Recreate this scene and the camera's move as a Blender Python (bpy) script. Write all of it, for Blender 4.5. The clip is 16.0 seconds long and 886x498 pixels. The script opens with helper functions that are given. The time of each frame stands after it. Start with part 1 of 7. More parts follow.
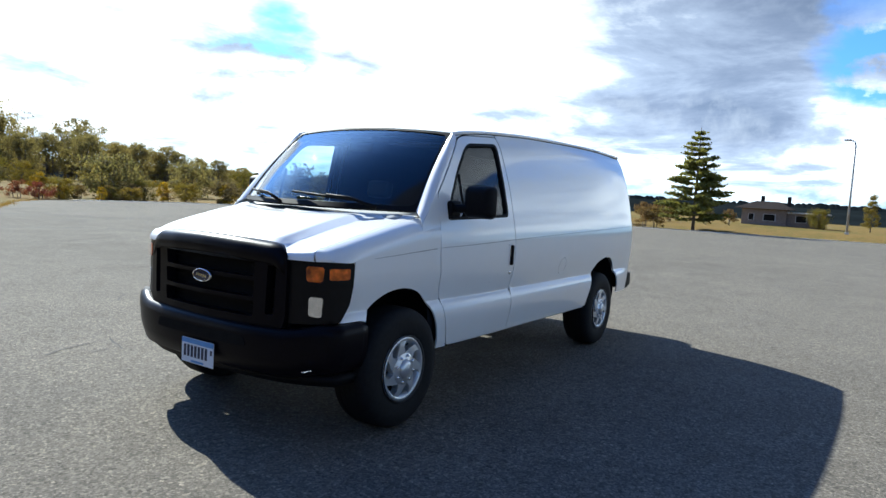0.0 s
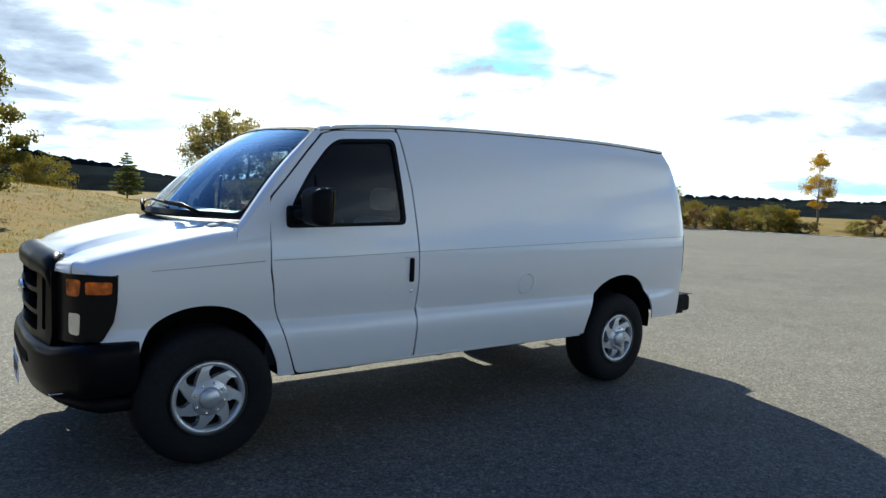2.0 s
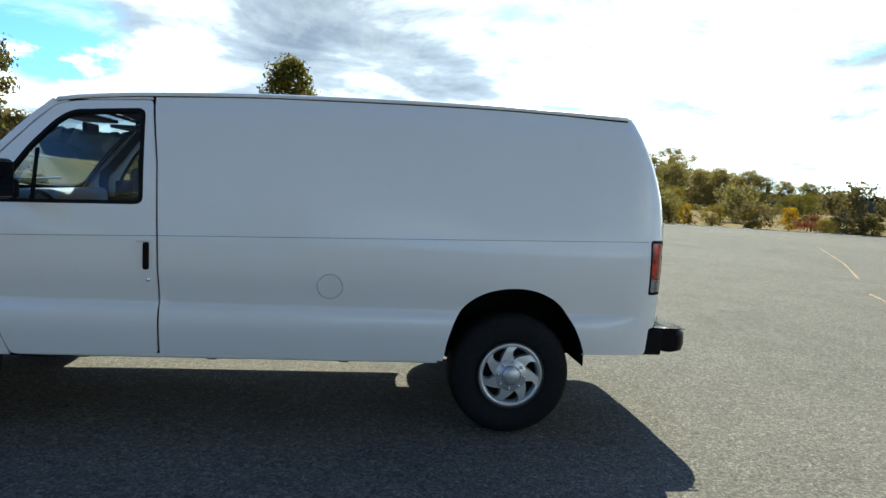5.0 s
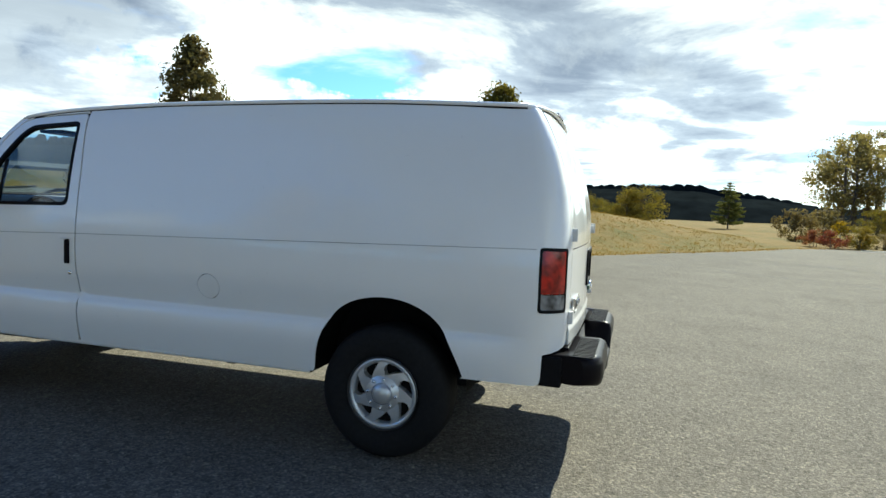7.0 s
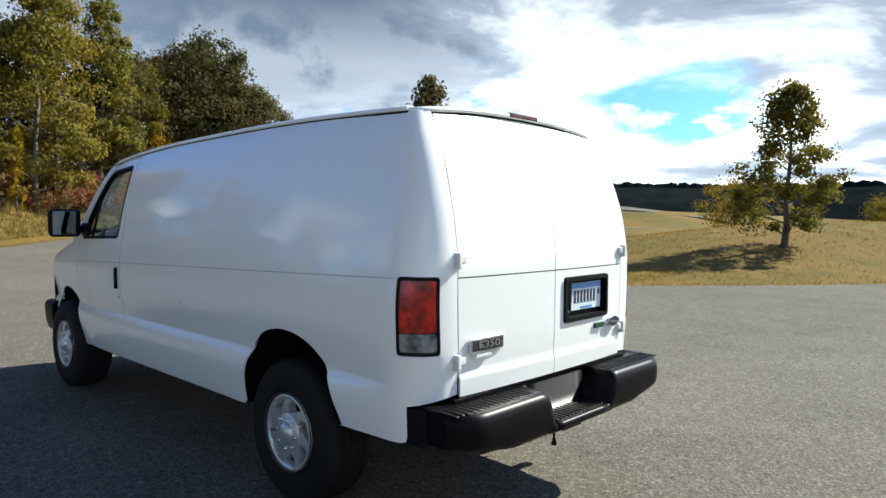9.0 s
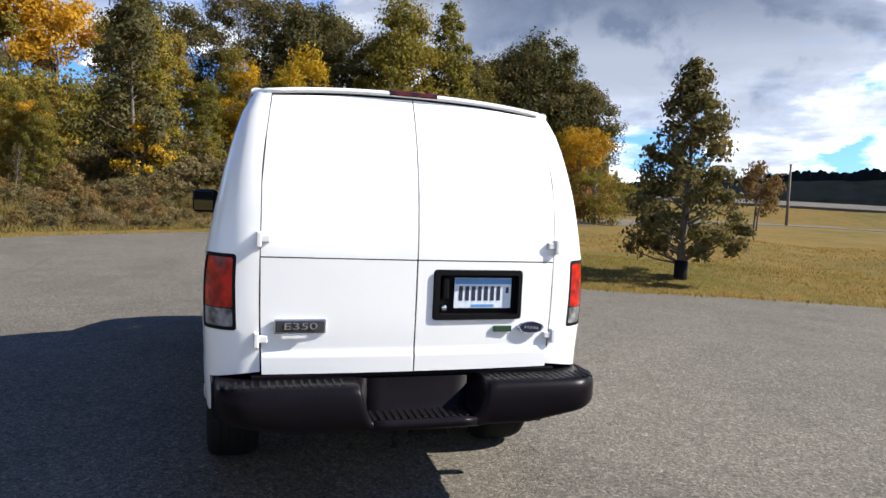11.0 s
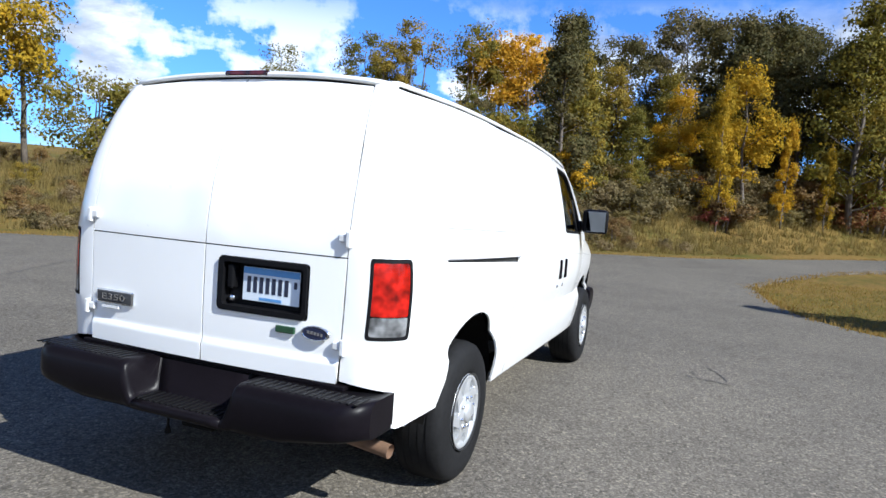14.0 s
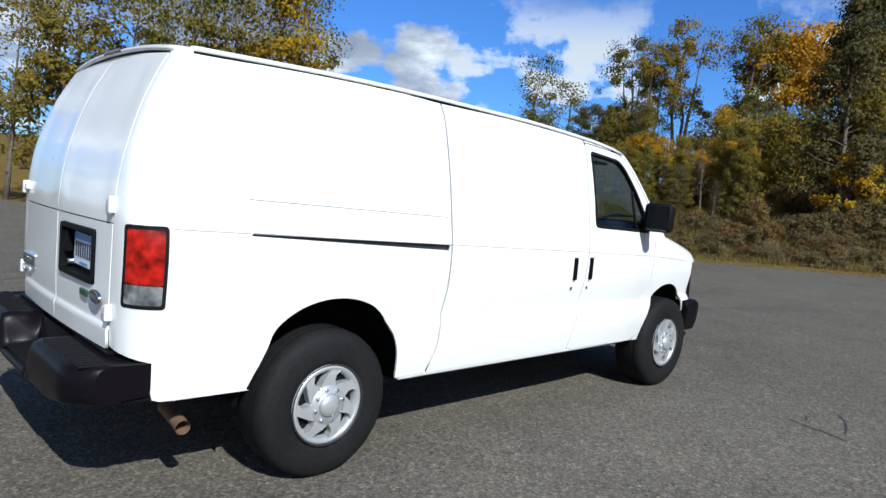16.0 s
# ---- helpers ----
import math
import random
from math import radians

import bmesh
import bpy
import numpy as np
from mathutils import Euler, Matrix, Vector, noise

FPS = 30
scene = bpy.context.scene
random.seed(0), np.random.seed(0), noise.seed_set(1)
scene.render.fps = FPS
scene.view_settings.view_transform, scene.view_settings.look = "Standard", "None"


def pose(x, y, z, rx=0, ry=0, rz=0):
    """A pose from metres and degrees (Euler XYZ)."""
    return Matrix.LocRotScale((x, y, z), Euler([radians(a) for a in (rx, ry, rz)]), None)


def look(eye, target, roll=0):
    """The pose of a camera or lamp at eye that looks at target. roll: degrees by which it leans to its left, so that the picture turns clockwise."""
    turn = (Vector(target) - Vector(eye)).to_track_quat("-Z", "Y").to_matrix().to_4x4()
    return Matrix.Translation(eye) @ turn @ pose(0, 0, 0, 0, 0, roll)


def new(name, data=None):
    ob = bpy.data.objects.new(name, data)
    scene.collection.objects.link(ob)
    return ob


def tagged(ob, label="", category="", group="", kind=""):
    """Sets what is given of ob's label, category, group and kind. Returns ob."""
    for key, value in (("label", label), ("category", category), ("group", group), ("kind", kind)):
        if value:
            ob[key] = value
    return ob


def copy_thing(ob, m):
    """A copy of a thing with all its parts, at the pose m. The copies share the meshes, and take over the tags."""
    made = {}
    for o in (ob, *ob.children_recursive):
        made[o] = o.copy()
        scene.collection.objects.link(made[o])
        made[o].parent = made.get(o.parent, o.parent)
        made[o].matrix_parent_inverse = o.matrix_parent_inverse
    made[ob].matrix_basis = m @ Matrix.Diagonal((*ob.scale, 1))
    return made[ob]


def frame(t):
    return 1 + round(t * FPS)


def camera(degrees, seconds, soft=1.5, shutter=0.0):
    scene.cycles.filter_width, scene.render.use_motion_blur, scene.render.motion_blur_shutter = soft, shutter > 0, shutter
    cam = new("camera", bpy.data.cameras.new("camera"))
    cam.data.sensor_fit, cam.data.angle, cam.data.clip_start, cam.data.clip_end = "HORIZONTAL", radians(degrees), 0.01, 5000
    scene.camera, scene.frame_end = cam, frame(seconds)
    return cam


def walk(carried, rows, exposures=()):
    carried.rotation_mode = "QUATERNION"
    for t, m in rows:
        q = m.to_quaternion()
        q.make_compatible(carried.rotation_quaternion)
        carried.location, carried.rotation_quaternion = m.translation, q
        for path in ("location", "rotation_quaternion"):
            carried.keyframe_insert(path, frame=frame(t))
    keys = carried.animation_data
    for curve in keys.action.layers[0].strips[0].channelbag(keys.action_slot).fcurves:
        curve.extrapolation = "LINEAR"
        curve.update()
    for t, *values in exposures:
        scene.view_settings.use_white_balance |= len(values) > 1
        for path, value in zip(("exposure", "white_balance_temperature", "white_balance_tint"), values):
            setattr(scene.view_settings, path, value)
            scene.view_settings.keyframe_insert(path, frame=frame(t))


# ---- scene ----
cam = camera(67.0, 16.0)
PATH = [
    (0, (5.147, 3.432, 1.51), (3.48, 2.339, 1.347), 3.4),
    (0.5, (4.62, 3.823, 1.502), (3.057, 2.585, 1.346), 3.4),
    (1, (4.085, 4.139, 1.504), (2.597, 2.808, 1.382), 1.8),
    (1.5, (3.502, 4.404, 1.52), (2.201, 2.898, 1.326), 2.3),
    (2, (2.913, 4.648, 1.557), (1.723, 3.048, 1.4), 2.2),
    (2.5, (2.314, 4.846, 1.523), (1.29, 3.138, 1.338), 0.9),
    (3, (1.683, 4.97, 1.536), (0.781, 3.191, 1.392), 1.7),
    (3.5, (1.056, 5.067, 1.526), (0.28, 3.232, 1.36), 2.1),
    (4, (0.462, 5.067, 1.58), (-0.138, 3.167, 1.401), 2.4),
    (6.3, (-2.359, 4.751, 1.487), (-2.143, 2.771, 1.314), 1.3),
    (6.5, (-2.566, 4.68, 1.483), (-2.278, 2.707, 1.333), 0.9),
    (7, (-3.091, 4.486, 1.496), (-2.538, 2.569, 1.355), 2.6),
    (7.5, (-3.52, 4.179, 1.502), (-2.742, 2.344, 1.341), 1.8),
    (8, (-4.008, 3.822, 1.525), (-3.039, 2.079, 1.361), 2.2),
    (8.5, (-4.385, 3.388, 1.519), (-3.267, 1.735, 1.378), 2.4),
    (8.7, (-4.524, 3.215, 1.534), (-3.302, 1.637, 1.414), 1.2),
    (10.8, (-5.896, 1.082, 1.532), (-4.018, 0.408, 1.392), 4.2),
    (11, (-5.877, 0.852, 1.539), (-3.974, 0.253, 1.406), 2.6),
    (11.5, (-5.978, 0.305, 1.541), (-4.012, -0.032, 1.4), 1.6),
    (12, (-5.928, -0.215, 1.536), (-3.943, -0.375, 1.358), 3.5),
    (12.5, (-5.843, -0.717, 1.511), (-3.852, -0.605, 1.36), 3.4),
    (13, (-5.672, -1.203, 1.506), (-3.702, -0.891, 1.351), 3.6),
    (13.5, (-5.47, -1.667, 1.529), (-3.551, -1.121, 1.389), 3.3),
    (14, (-5.209, -2.152, 1.516), (-3.359, -1.405, 1.387), 4.2),
    (14.5, (-4.882, -2.633, 1.543), (-3.148, -1.644, 1.424), 4.9),
    (15, (-4.531, -3.054, 1.539), (-2.929, -1.867, 1.379), 4.2),
    (15.5, (-4.141, -3.381, 1.532), (-2.639, -2.067, 1.405), 4.7),
    (16, (-3.708, -3.722, 1.509), (-2.321, -2.29, 1.346), 5.0),
]
walk(cam, [(t, look(eye, target, roll)) for t, eye, target, roll in PATH],
     [(0, 1.22, 5900, 1), (2, 1.24, 6250, -3), (4, 1.26, 6450, -7), (6.5, 1.24, 6600, -7), (7.5, 1.21, 6720, -6), (8.5, 1.19, 6500, -4), (11, 1.12, 6450, 8), (13.5, 1.07, 5900, 7), (14.5, 0.8, 5800, 5), (16, 0.36, 5850, 4)])

# ---------------------------------------------------------------- world and sun
SUN_TO = Vector((-0.40, -1.21, 1.0)).normalized()
SUN_EL = math.asin(SUN_TO.z)
SUN_AZ = math.atan2(SUN_TO.x, SUN_TO.y)


class Nodes:
    """A short way to write node trees."""

    def __init__(self, tree):
        self.tree = tree
        tree.nodes.clear()

    def add(self, kind, inputs=None, **props):
        n = self.tree.nodes.new(kind)
        for k, v in props.items():
            setattr(n, k, v)
        for k, v in (inputs or {}).items():
            self.put(n.inputs[k], v)
        return n

    def put(self, socket, v):
        if isinstance(v, bpy.types.NodeSocket):
            self.tree.links.new(v, socket)
        else:
            socket.default_value = v

    def math(self, op, a, b=0.0, clamp=False):
        n = self.add("ShaderNodeMath", {0: a, 1: b}, operation=op)
        n.use_clamp = clamp
        return n.outputs[0]

    def ramp(self, fac, stops, mode="LINEAR"):
        n = self.add("ShaderNodeValToRGB", {0: fac})
        e = n.color_ramp.elements
        n.color_ramp.interpolation = mode
        while len(e) < len(stops):
            e.new(0.5)
        for el, (p, c) in zip(e, stops):
            el.position, el.color = p, (c if len(c) == 4 else (*c, 1))
        return n.outputs[0]

    def mix(self, fac, a, b, blend="MIX"):
        n = self.add("ShaderNodeMix", data_type="RGBA", blend_type=blend)
        self.put(n.inputs[0], fac)
        self.put(n.inputs[6], a)
        self.put(n.inputs[7], b)
        return n.outputs[2]

    def noise(self, vec, scale, detail=4.0, rough=0.55, distortion=0.0):
        n = self.add("ShaderNodeTexNoise", {"Scale": scale, "Detail": detail, "Roughness": rough, "Distortion": distortion})
        if vec is not None:
            self.put(n.inputs["Vector"], vec)
        return n.outputs[0]


world = bpy.data.worlds.new("sky")
scene.world = world
world.use_nodes = True
W = Nodes(world.node_tree)
sky = W.add("ShaderNodeTexSky", sky_type="NISHITA", sun_disc=False)
sky.sun_elevation, sky.sun_rotation = SUN_EL, SUN_AZ
sky.air_density, sky.dust_density, sky.ozone_density = 1.0, 0.6, 1.6
way = W.add("ShaderNodeTexCoord").outputs["Generated"]
split = W.add("ShaderNodeSeparateXYZ", {0: way})
up = W.math("ADD", W.math("MAXIMUM", split.outputs[2], 0.0), 0.16)
flat = W.add("ShaderNodeCombineXYZ", {0: W.math("DIVIDE", split.outputs[0], up), 1: W.math("DIVIDE", split.outputs[1], up), 2: 0.35})
big = W.noise(flat.outputs[0], 0.55, 7.0, 0.56, 0.25)
# the cover is thick on the sun's side and breaks up away from it
cover = W.math("ADD", W.math("MULTIPLY", split.outputs[1], -0.16), W.math("MULTIPLY", split.outputs[0], -0.07))


def lobe(x, y, z, wide, amount, at=way):
    """A soft patch of sky round one direction, for a cloud bank or a gap in the cover."""
    d = W.add("ShaderNodeVectorMath", {0: at, 1: Vector((x, y, z)).normalized()}, operation="DOT_PRODUCT").outputs["Value"]
    return W.math("MULTIPLY", W.ramp(d, [(math.cos(radians(wide)), (0, 0, 0)), (1.0, (1, 1, 1))], "EASE"), amount)


def total(parts):
    out = parts[0]
    for q in parts[1:]:
        out = W.math("ADD", out, q)
    return out


GAPS = [(0.72, -0.69, 0.12, 8, -0.22), (-0.05, -0.50, 0.86, 48, -0.85), (-0.62, -0.76, 0.22, 11, -0.09), (-0.95, 0.02, 0.30, 14, -0.2), (0.97, 0.12, 0.22, 16, -0.22), (0.66, -0.73, 0.19, 6, -0.12), (0.87, 0.41, 0.30, 30, -0.3), (0.6, 0.75, 0.35, 30, -0.25), (-0.70, -0.68, 0.26, 10, -0.06), (0.40, -0.89, 0.21, 8, -0.1), (0.80, -0.56, 0.19, 9, -0.2)]
BANKS = [(-0.95, -0.22, 0.26, 14, 0.24), (-0.985, -0.10, 0.18, 9, 0.13), (0.86, -0.43, 0.27, 14, 0.38), (0.76, -0.61, 0.34, 15, 0.42), (-0.085, -0.988, 0.13, 6, 0.2), (0.12, -0.985, 0.13, 7, 0.18)]
# bright clouds; the last two, out of view, added to light the van's left
FAIR = [(-0.81, -0.54, 0.24, 15, 0.16), (-0.45, 0.86, 0.24, 26, 0.12), (0.25, 0.95, 0.14, 14, 0.10)]
ADDED_DECK = (0.1, 0.62, 0.78, 55, 0.40)  # unseen dark cloud high up, added to weaken the skylight in shadows
HEAPS = [(0.76, 0.61, 0.20, 6, 0.2), (0.82, 0.52, 0.21, 4, 0.18), (0.67, 0.72, 0.18, 5, 0.16), (0.93, 0.34, 0.26, 8, 0.10), (0.76, -0.62, 0.17, 9, 0.07), (0.90, 0.0, 0.30, 9, 0.05), (0.81, -0.54, 0.23, 5, 0.13), (0.71, -0.69, 0.14, 6, 0.12), (0.86, -0.48, 0.13, 5, 0.1)]
dens = total([big, cover] + [lobe(*g) for g in GAPS] + [lobe(x, y, z, w, a * 0.5) for x, y, z, w, a in BANKS] + [lobe(*q) for q in FAIR + [ADDED_DECK]])
cloud_mask = W.ramp(dens, [(0.47, (0, 0, 0)), (0.57, (1, 1, 1))], "EASE")
thick = total([W.math("MULTIPLY", W.noise(flat.outputs[0], 1.3, 8.0, 0.6, 0.3), 1.5), W.math("ADD", -0.285, 0.0)] + [lobe(*b) for b in BANKS + [ADDED_DECK]])
cloud_col = W.ramp(thick, [(0.40, (15.0, 15.2, 15.6)), (0.52, (9.5, 9.9, 10.8)), (0.64, (4.8, 5.4, 6.9)), (0.82, (2.9, 3.4, 4.7)), (1.0, (2.0, 2.5, 3.7))])


def heap_field(at):
    """How thick the heaped clouds are in a direction: broad heaps with small round billows."""
    broad = W.noise(flat.outputs[0], 1.25, 5.0, 0.5, 0.1)
    billow = W.math("MULTIPLY", W.math("SUBTRACT", W.noise(at, 13.0, 6.0, 0.62), 0.5), 0.42)
    return total([broad, billow] + [lobe(*h, at) for h in HEAPS])


heap_band = W.ramp(split.outputs[2], [(0.02, (0, 0, 0)), (0.07, (1, 1, 1)), (0.22, (1, 1, 1)), (0.30, (0, 0, 0))])
heap_here = heap_field(way)
heap_above = heap_field(W.add("ShaderNodeVectorMath", {0: way, 1: (0, 0, 0.035)}, operation="ADD").outputs[0])
heaps = W.math("MULTIPLY", W.ramp(heap_here, [(0.535, (0, 0, 0)), (0.60, (1, 1, 1))]), heap_band)
# their undersides lie in their own shade
belly = W.math("MULTIPLY", W.ramp(W.math("ADD", W.math("SUBTRACT", heap_above, heap_here), 0.5), [(0.49, (0, 0, 0)), (0.60, (1, 1, 1))]), heaps)
cloud_mask = W.math("MAXIMUM", cloud_mask, heaps)
# cloud brightness falls towards the zenith, put in to weaken the fill light
zenith_dim = W.ramp(split.outputs[2], [(0.0, (1.0, 1.0, 1.0)), (0.16, (0.95, 0.95, 0.95)), (0.45, (0.27, 0.285, 0.33)), (1.0, (0.13, 0.14, 0.17))])
cloud_col = W.mix(1.0, cloud_col, zenith_dim, "MULTIPLY")
cloud_amount = W.math("MULTIPLY", cloud_mask, W.math("MULTIPLY", W.math("ADD", split.outputs[2], 0.02), 14.0, True))
cloud_col = W.mix(W.math("MULTIPLY", belly, 0.55), cloud_col, (5.2, 5.6, 6.6, 1))
blue = W.mix(1.0, sky.outputs[0], (0.55, 0.94, 1.64, 1), "MULTIPLY")
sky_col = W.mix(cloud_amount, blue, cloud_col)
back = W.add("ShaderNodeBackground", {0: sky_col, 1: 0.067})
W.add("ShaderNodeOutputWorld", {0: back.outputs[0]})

sun_data = bpy.data.lights.new("sun", "SUN")
sun_data.energy, sun_data.angle, sun_data.color = 5.0, radians(0.53), (1.0, 0.94, 0.85)
sun = new("sun", sun_data)
sun.matrix_world = look(SUN_TO * 60, (0, 0, 0))

# ---------------------------------------------------------------- materials


def material(name):
    m = bpy.data.materials.new(name)
    m.use_nodes = True
    n = Nodes(m.node_tree)
    n.coord = n.add("ShaderNodeTexCoord").outputs["Object"]
    return m, n


def finish(n, shader):
    n.add("ShaderNodeOutputMaterial", {0: shader})


def surface(n, color, rough=0.5, metal=0.0, bump=None, strength=0.2, dist=0.01, **extra):
    inputs = {"Base Color": color, "Roughness": rough, "Metallic": metal, **extra}
    if bump is not None:
        b = n.add("ShaderNodeBump", {"Strength": strength, "Distance": dist, "Height": bump})
        inputs["Normal"] = b.outputs[0]
    return n.add("ShaderNodeBsdfPrincipled", inputs).outputs[0]


def plain(name, color, rough=0.5, metal=0.0, grain=30.0, vary=0.15, bump=0.08, **extra):
    """A surface with fine grain and broad, faint unevenness."""
    m, n = material(name)
    fine, broad = n.noise(n.coord, grain, 3), n.noise(n.coord, grain * 0.06, 3)
    v = n.math("ADD", n.math("MULTIPLY", fine, 0.5), n.math("MULTIPLY", broad, 0.5))
    dark = tuple(c * (1 - vary) for c in color)
    lite = tuple(min(1, c * (1 + vary)) for c in color)
    col = n.ramp(v, [(0.3, dark), (0.7, lite)])
    r = n.math("ADD", rough - 0.06, n.math("MULTIPLY", broad, 0.12))
    finish(n, surface(n, col, r, metal, fine, bump, 0.002, **extra))
    return m


def paint_material():
    m, n = material("white_paint")
    dirt = n.noise(n.coord, 2.2, 6, 0.65)
    dust = n.noise(n.coord, 26, 4)
    col = n.mix(n.math("MULTIPLY", n.ramp(dirt, [(0.45, (0, 0, 0)), (0.75, (1, 1, 1))]), 0.15), (0.80, 0.80, 0.79, 1), (0.70, 0.69, 0.66, 1))
    ripple = n.noise(n.coord, 3.2, 1)
    rough = n.math("ADD", 0.26, n.math("MULTIPLY", dust, 0.05))
    finish(n, surface(n, col, rough, 0, ripple, 0.03, 0.02, **{"Coat Weight": 0.85, "Coat Roughness": 0.035}))
    return m


def glass_material(name, tint, clear, bend, rough=0.0):
    """Thin tinted glass: clear by the share given, the rest a mirror-like film."""
    m, n = material(name)
    t = n.add("ShaderNodeBsdfTransparent", {0: (*tint, 1)})
    g = n.add("ShaderNodeBsdfGlossy", {"Color": (0.95, 0.97, 1.0, 1), "Roughness": rough})
    f = n.add("ShaderNodeLayerWeight", {"Blend": 0.5}).outputs["Facing"]
    k = n.math("ADD", n.math("MULTIPLY", n.math("POWER", f, bend), 0.85), 1.04 - clear, True)
    mixed = n.add("ShaderNodeMixShader", {0: k, 1: t.outputs[0], 2: g.outputs[0]})
    finish(n, mixed.outputs[0])
    return m


def lamp_lens(name, color, rough=0.12):
    m, n = material(name)
    ribs = n.add("ShaderNodeTexWave", {"Vector": n.coord, "Scale": 28.0, "Distortion": 0.3}, bands_direction="Z")
    v = n.noise(n.coord, 13, 2)
    col = n.ramp(v, [(0.36, tuple(c * 0.18 for c in color)), (0.50, tuple(c * 0.5 for c in color)), (0.66, color)])
    finish(n, surface(n, col, rough, 0, ribs.outputs[0], 0.06, 0.004, **{"Coat Weight": 0.35, "Coat Roughness": 0.05, "Specular IOR Level": 0.4}))
    return m


def asphalt_material():
    m, n = material("asphalt")
    fine = n.add("ShaderNodeTexVoronoi", {"Vector": n.coord, "Scale": 85.0, "Randomness": 1.0})
    chip = n.add("ShaderNodeSeparateColor", {0: fine.outputs["Color"]}).outputs[0]
    broad, mid = n.noise(n.coord, 0.12, 5, 0.6), n.noise(n.coord, 1.1, 5, 0.6)
    stones = n.add("ShaderNodeTexVoronoi", {"Vector": n.coord, "Scale": 46.0, "Randomness": 1.0})
    stone = n.add("ShaderNodeSeparateColor", {0: stones.outputs["Color"]}).outputs[1]
    base = n.ramp(chip, [(0.0, (0.078, 0.072, 0.063)), (0.5, (0.112, 0.102, 0.087)), (0.85, (0.153, 0.139, 0.118)), (1.0, (0.199, 0.180, 0.153))])
    # larger stones: some dark and bitumen-coated, a few pale and worn clean
    base = n.mix(0.75, base, n.ramp(stone, [(0.0, (0.50, 0.49, 0.48)), (0.16, (0.86, 0.86, 0.86)), (0.78, (1.02, 1.02, 1.02)), (0.92, (1.14, 1.13, 1.11)), (1.0, (1.6, 1.57, 1.5))]), "MULTIPLY")
    patchy = n.noise(n.coord, 6.5, 5, 0.68)
    tone = n.ramp(n.math("ADD", n.math("MULTIPLY", broad, 0.4), n.math("ADD", n.math("MULTIPLY", mid, 0.35), n.math("MULTIPLY", patchy, 0.25))), [(0.34, (0.70, 0.69, 0.68)), (0.5, (0.98, 0.965, 0.94)), (0.66, (1.2, 1.175, 1.13))])
    col = n.mix(1.0, base, tone, "MULTIPLY")
    h = n.math("ADD", n.math("MULTIPLY", fine.outputs["Distance"], -1.0), n.math("MULTIPLY", n.noise(n.coord, 220, 2), 0.5))
    finish(n, surface(n, col, 0.95, 0, h, 0.5, 0.006, **{"Specular IOR Level": 0.12}))
    return m


def grass_material():
    m, n = material("dry_grass")
    broad, mid, fine = n.noise(n.coord, 0.09, 4, 0.6), n.noise(n.coord, 0.7, 5, 0.65), n.noise(n.coord, 14, 4, 0.7)
    stretch = n.add("ShaderNodeMapping", {"Vector": n.coord, "Scale": (0.5, 2.2, 1.0), "Rotation": (0, 0, 0.5)})
    streak = n.noise(stretch.outputs[0], 1.6, 5, 0.7)
    green = n.ramp(fine, [(0.3, (0.044, 0.047, 0.010)), (0.7, (0.100, 0.094, 0.020))])
    straw = n.ramp(fine, [(0.25, (0.090, 0.062, 0.016)), (0.75, (0.210, 0.132, 0.040))])
    k = n.ramp(n.math("ADD", n.math("MULTIPLY", broad, 0.45), n.math("ADD", n.math("MULTIPLY", mid, 0.3), n.math("MULTIPLY", streak, 0.35))), [(0.43, (0, 0, 0)), (0.58, (1, 1, 1))])
    # kept greener round the young oak
    gap = n.add("ShaderNodeVectorMath", {0: n.coord, 1: (10.0, -8.0, 0.0)}, operation="DISTANCE").outputs["Value"]
    fresh = n.ramp(n.math("ADD", n.math("MULTIPLY", gap, 0.1), n.math("MULTIPLY", n.math("SUBTRACT", mid, 0.5), 0.8)), [(0.22, (1, 1, 1)), (0.62, (0, 0, 0))])
    k = n.math("MULTIPLY", k, n.math("SUBTRACT", 1.0, n.math("MULTIPLY", fresh, 0.55)))
    clod = n.math("ADD", n.math("MULTIPLY", fine, 0.4), n.math("MULTIPLY", streak, 1.2))
    finish(n, surface(n, n.mix(k, green, straw), 0.95, 0, clod, 0.9, 0.06, **{"Specular IOR Level": 0.08}))
    return m


def leaf_material(name, colors, thin=0.34):
    """Leaves whose colour changes from leaf to leaf and from tree to tree."""
    m, n = material(name)
    isl = n.add("ShaderNodeNewGeometry").outputs["Random Per Island"]
    obj = n.add("ShaderNodeObjectInfo").outputs["Random"]
    patchy = n.noise(n.coord, 1.1, 3)
    v = n.math("ADD", n.math("MULTIPLY", isl, 0.16), n.math("ADD", n.math("MULTIPLY", obj, 0.30), n.math("MULTIPLY", patchy, 0.80)))
    steps = [(0.15 + 0.75 * i / max(1, len(colors) - 1), c) for i, c in enumerate(colors)]
    col = n.ramp(v, steps)
    d = surface(n, col, 0.8, 0, **{"Specular IOR Level": 0.08})
    t = n.add("ShaderNodeBsdfTranslucent", {0: n.mix(1.0, col, (1.35, 1.26, 0.8, 1), "MULTIPLY")})
    mixed = n.add("ShaderNodeMixShader", {0: thin, 1: d, 2: t.outputs[0]})
    finish(n, mixed.outputs[0])
    return m


def bark_material():
    m, n = material("bark")
    st = n.add("ShaderNodeMapping", {"Vector": n.coord, "Scale": (9, 9, 1.6)})
    v = n.noise(st.outputs[0], 2.0, 5, 0.65)
    finish(n, surface(n, n.ramp(v, [(0.3, (0.045, 0.036, 0.028)), (0.7, (0.17, 0.14, 0.11))]), 0.9, 0, v, 0.8, 0.02))
    return m


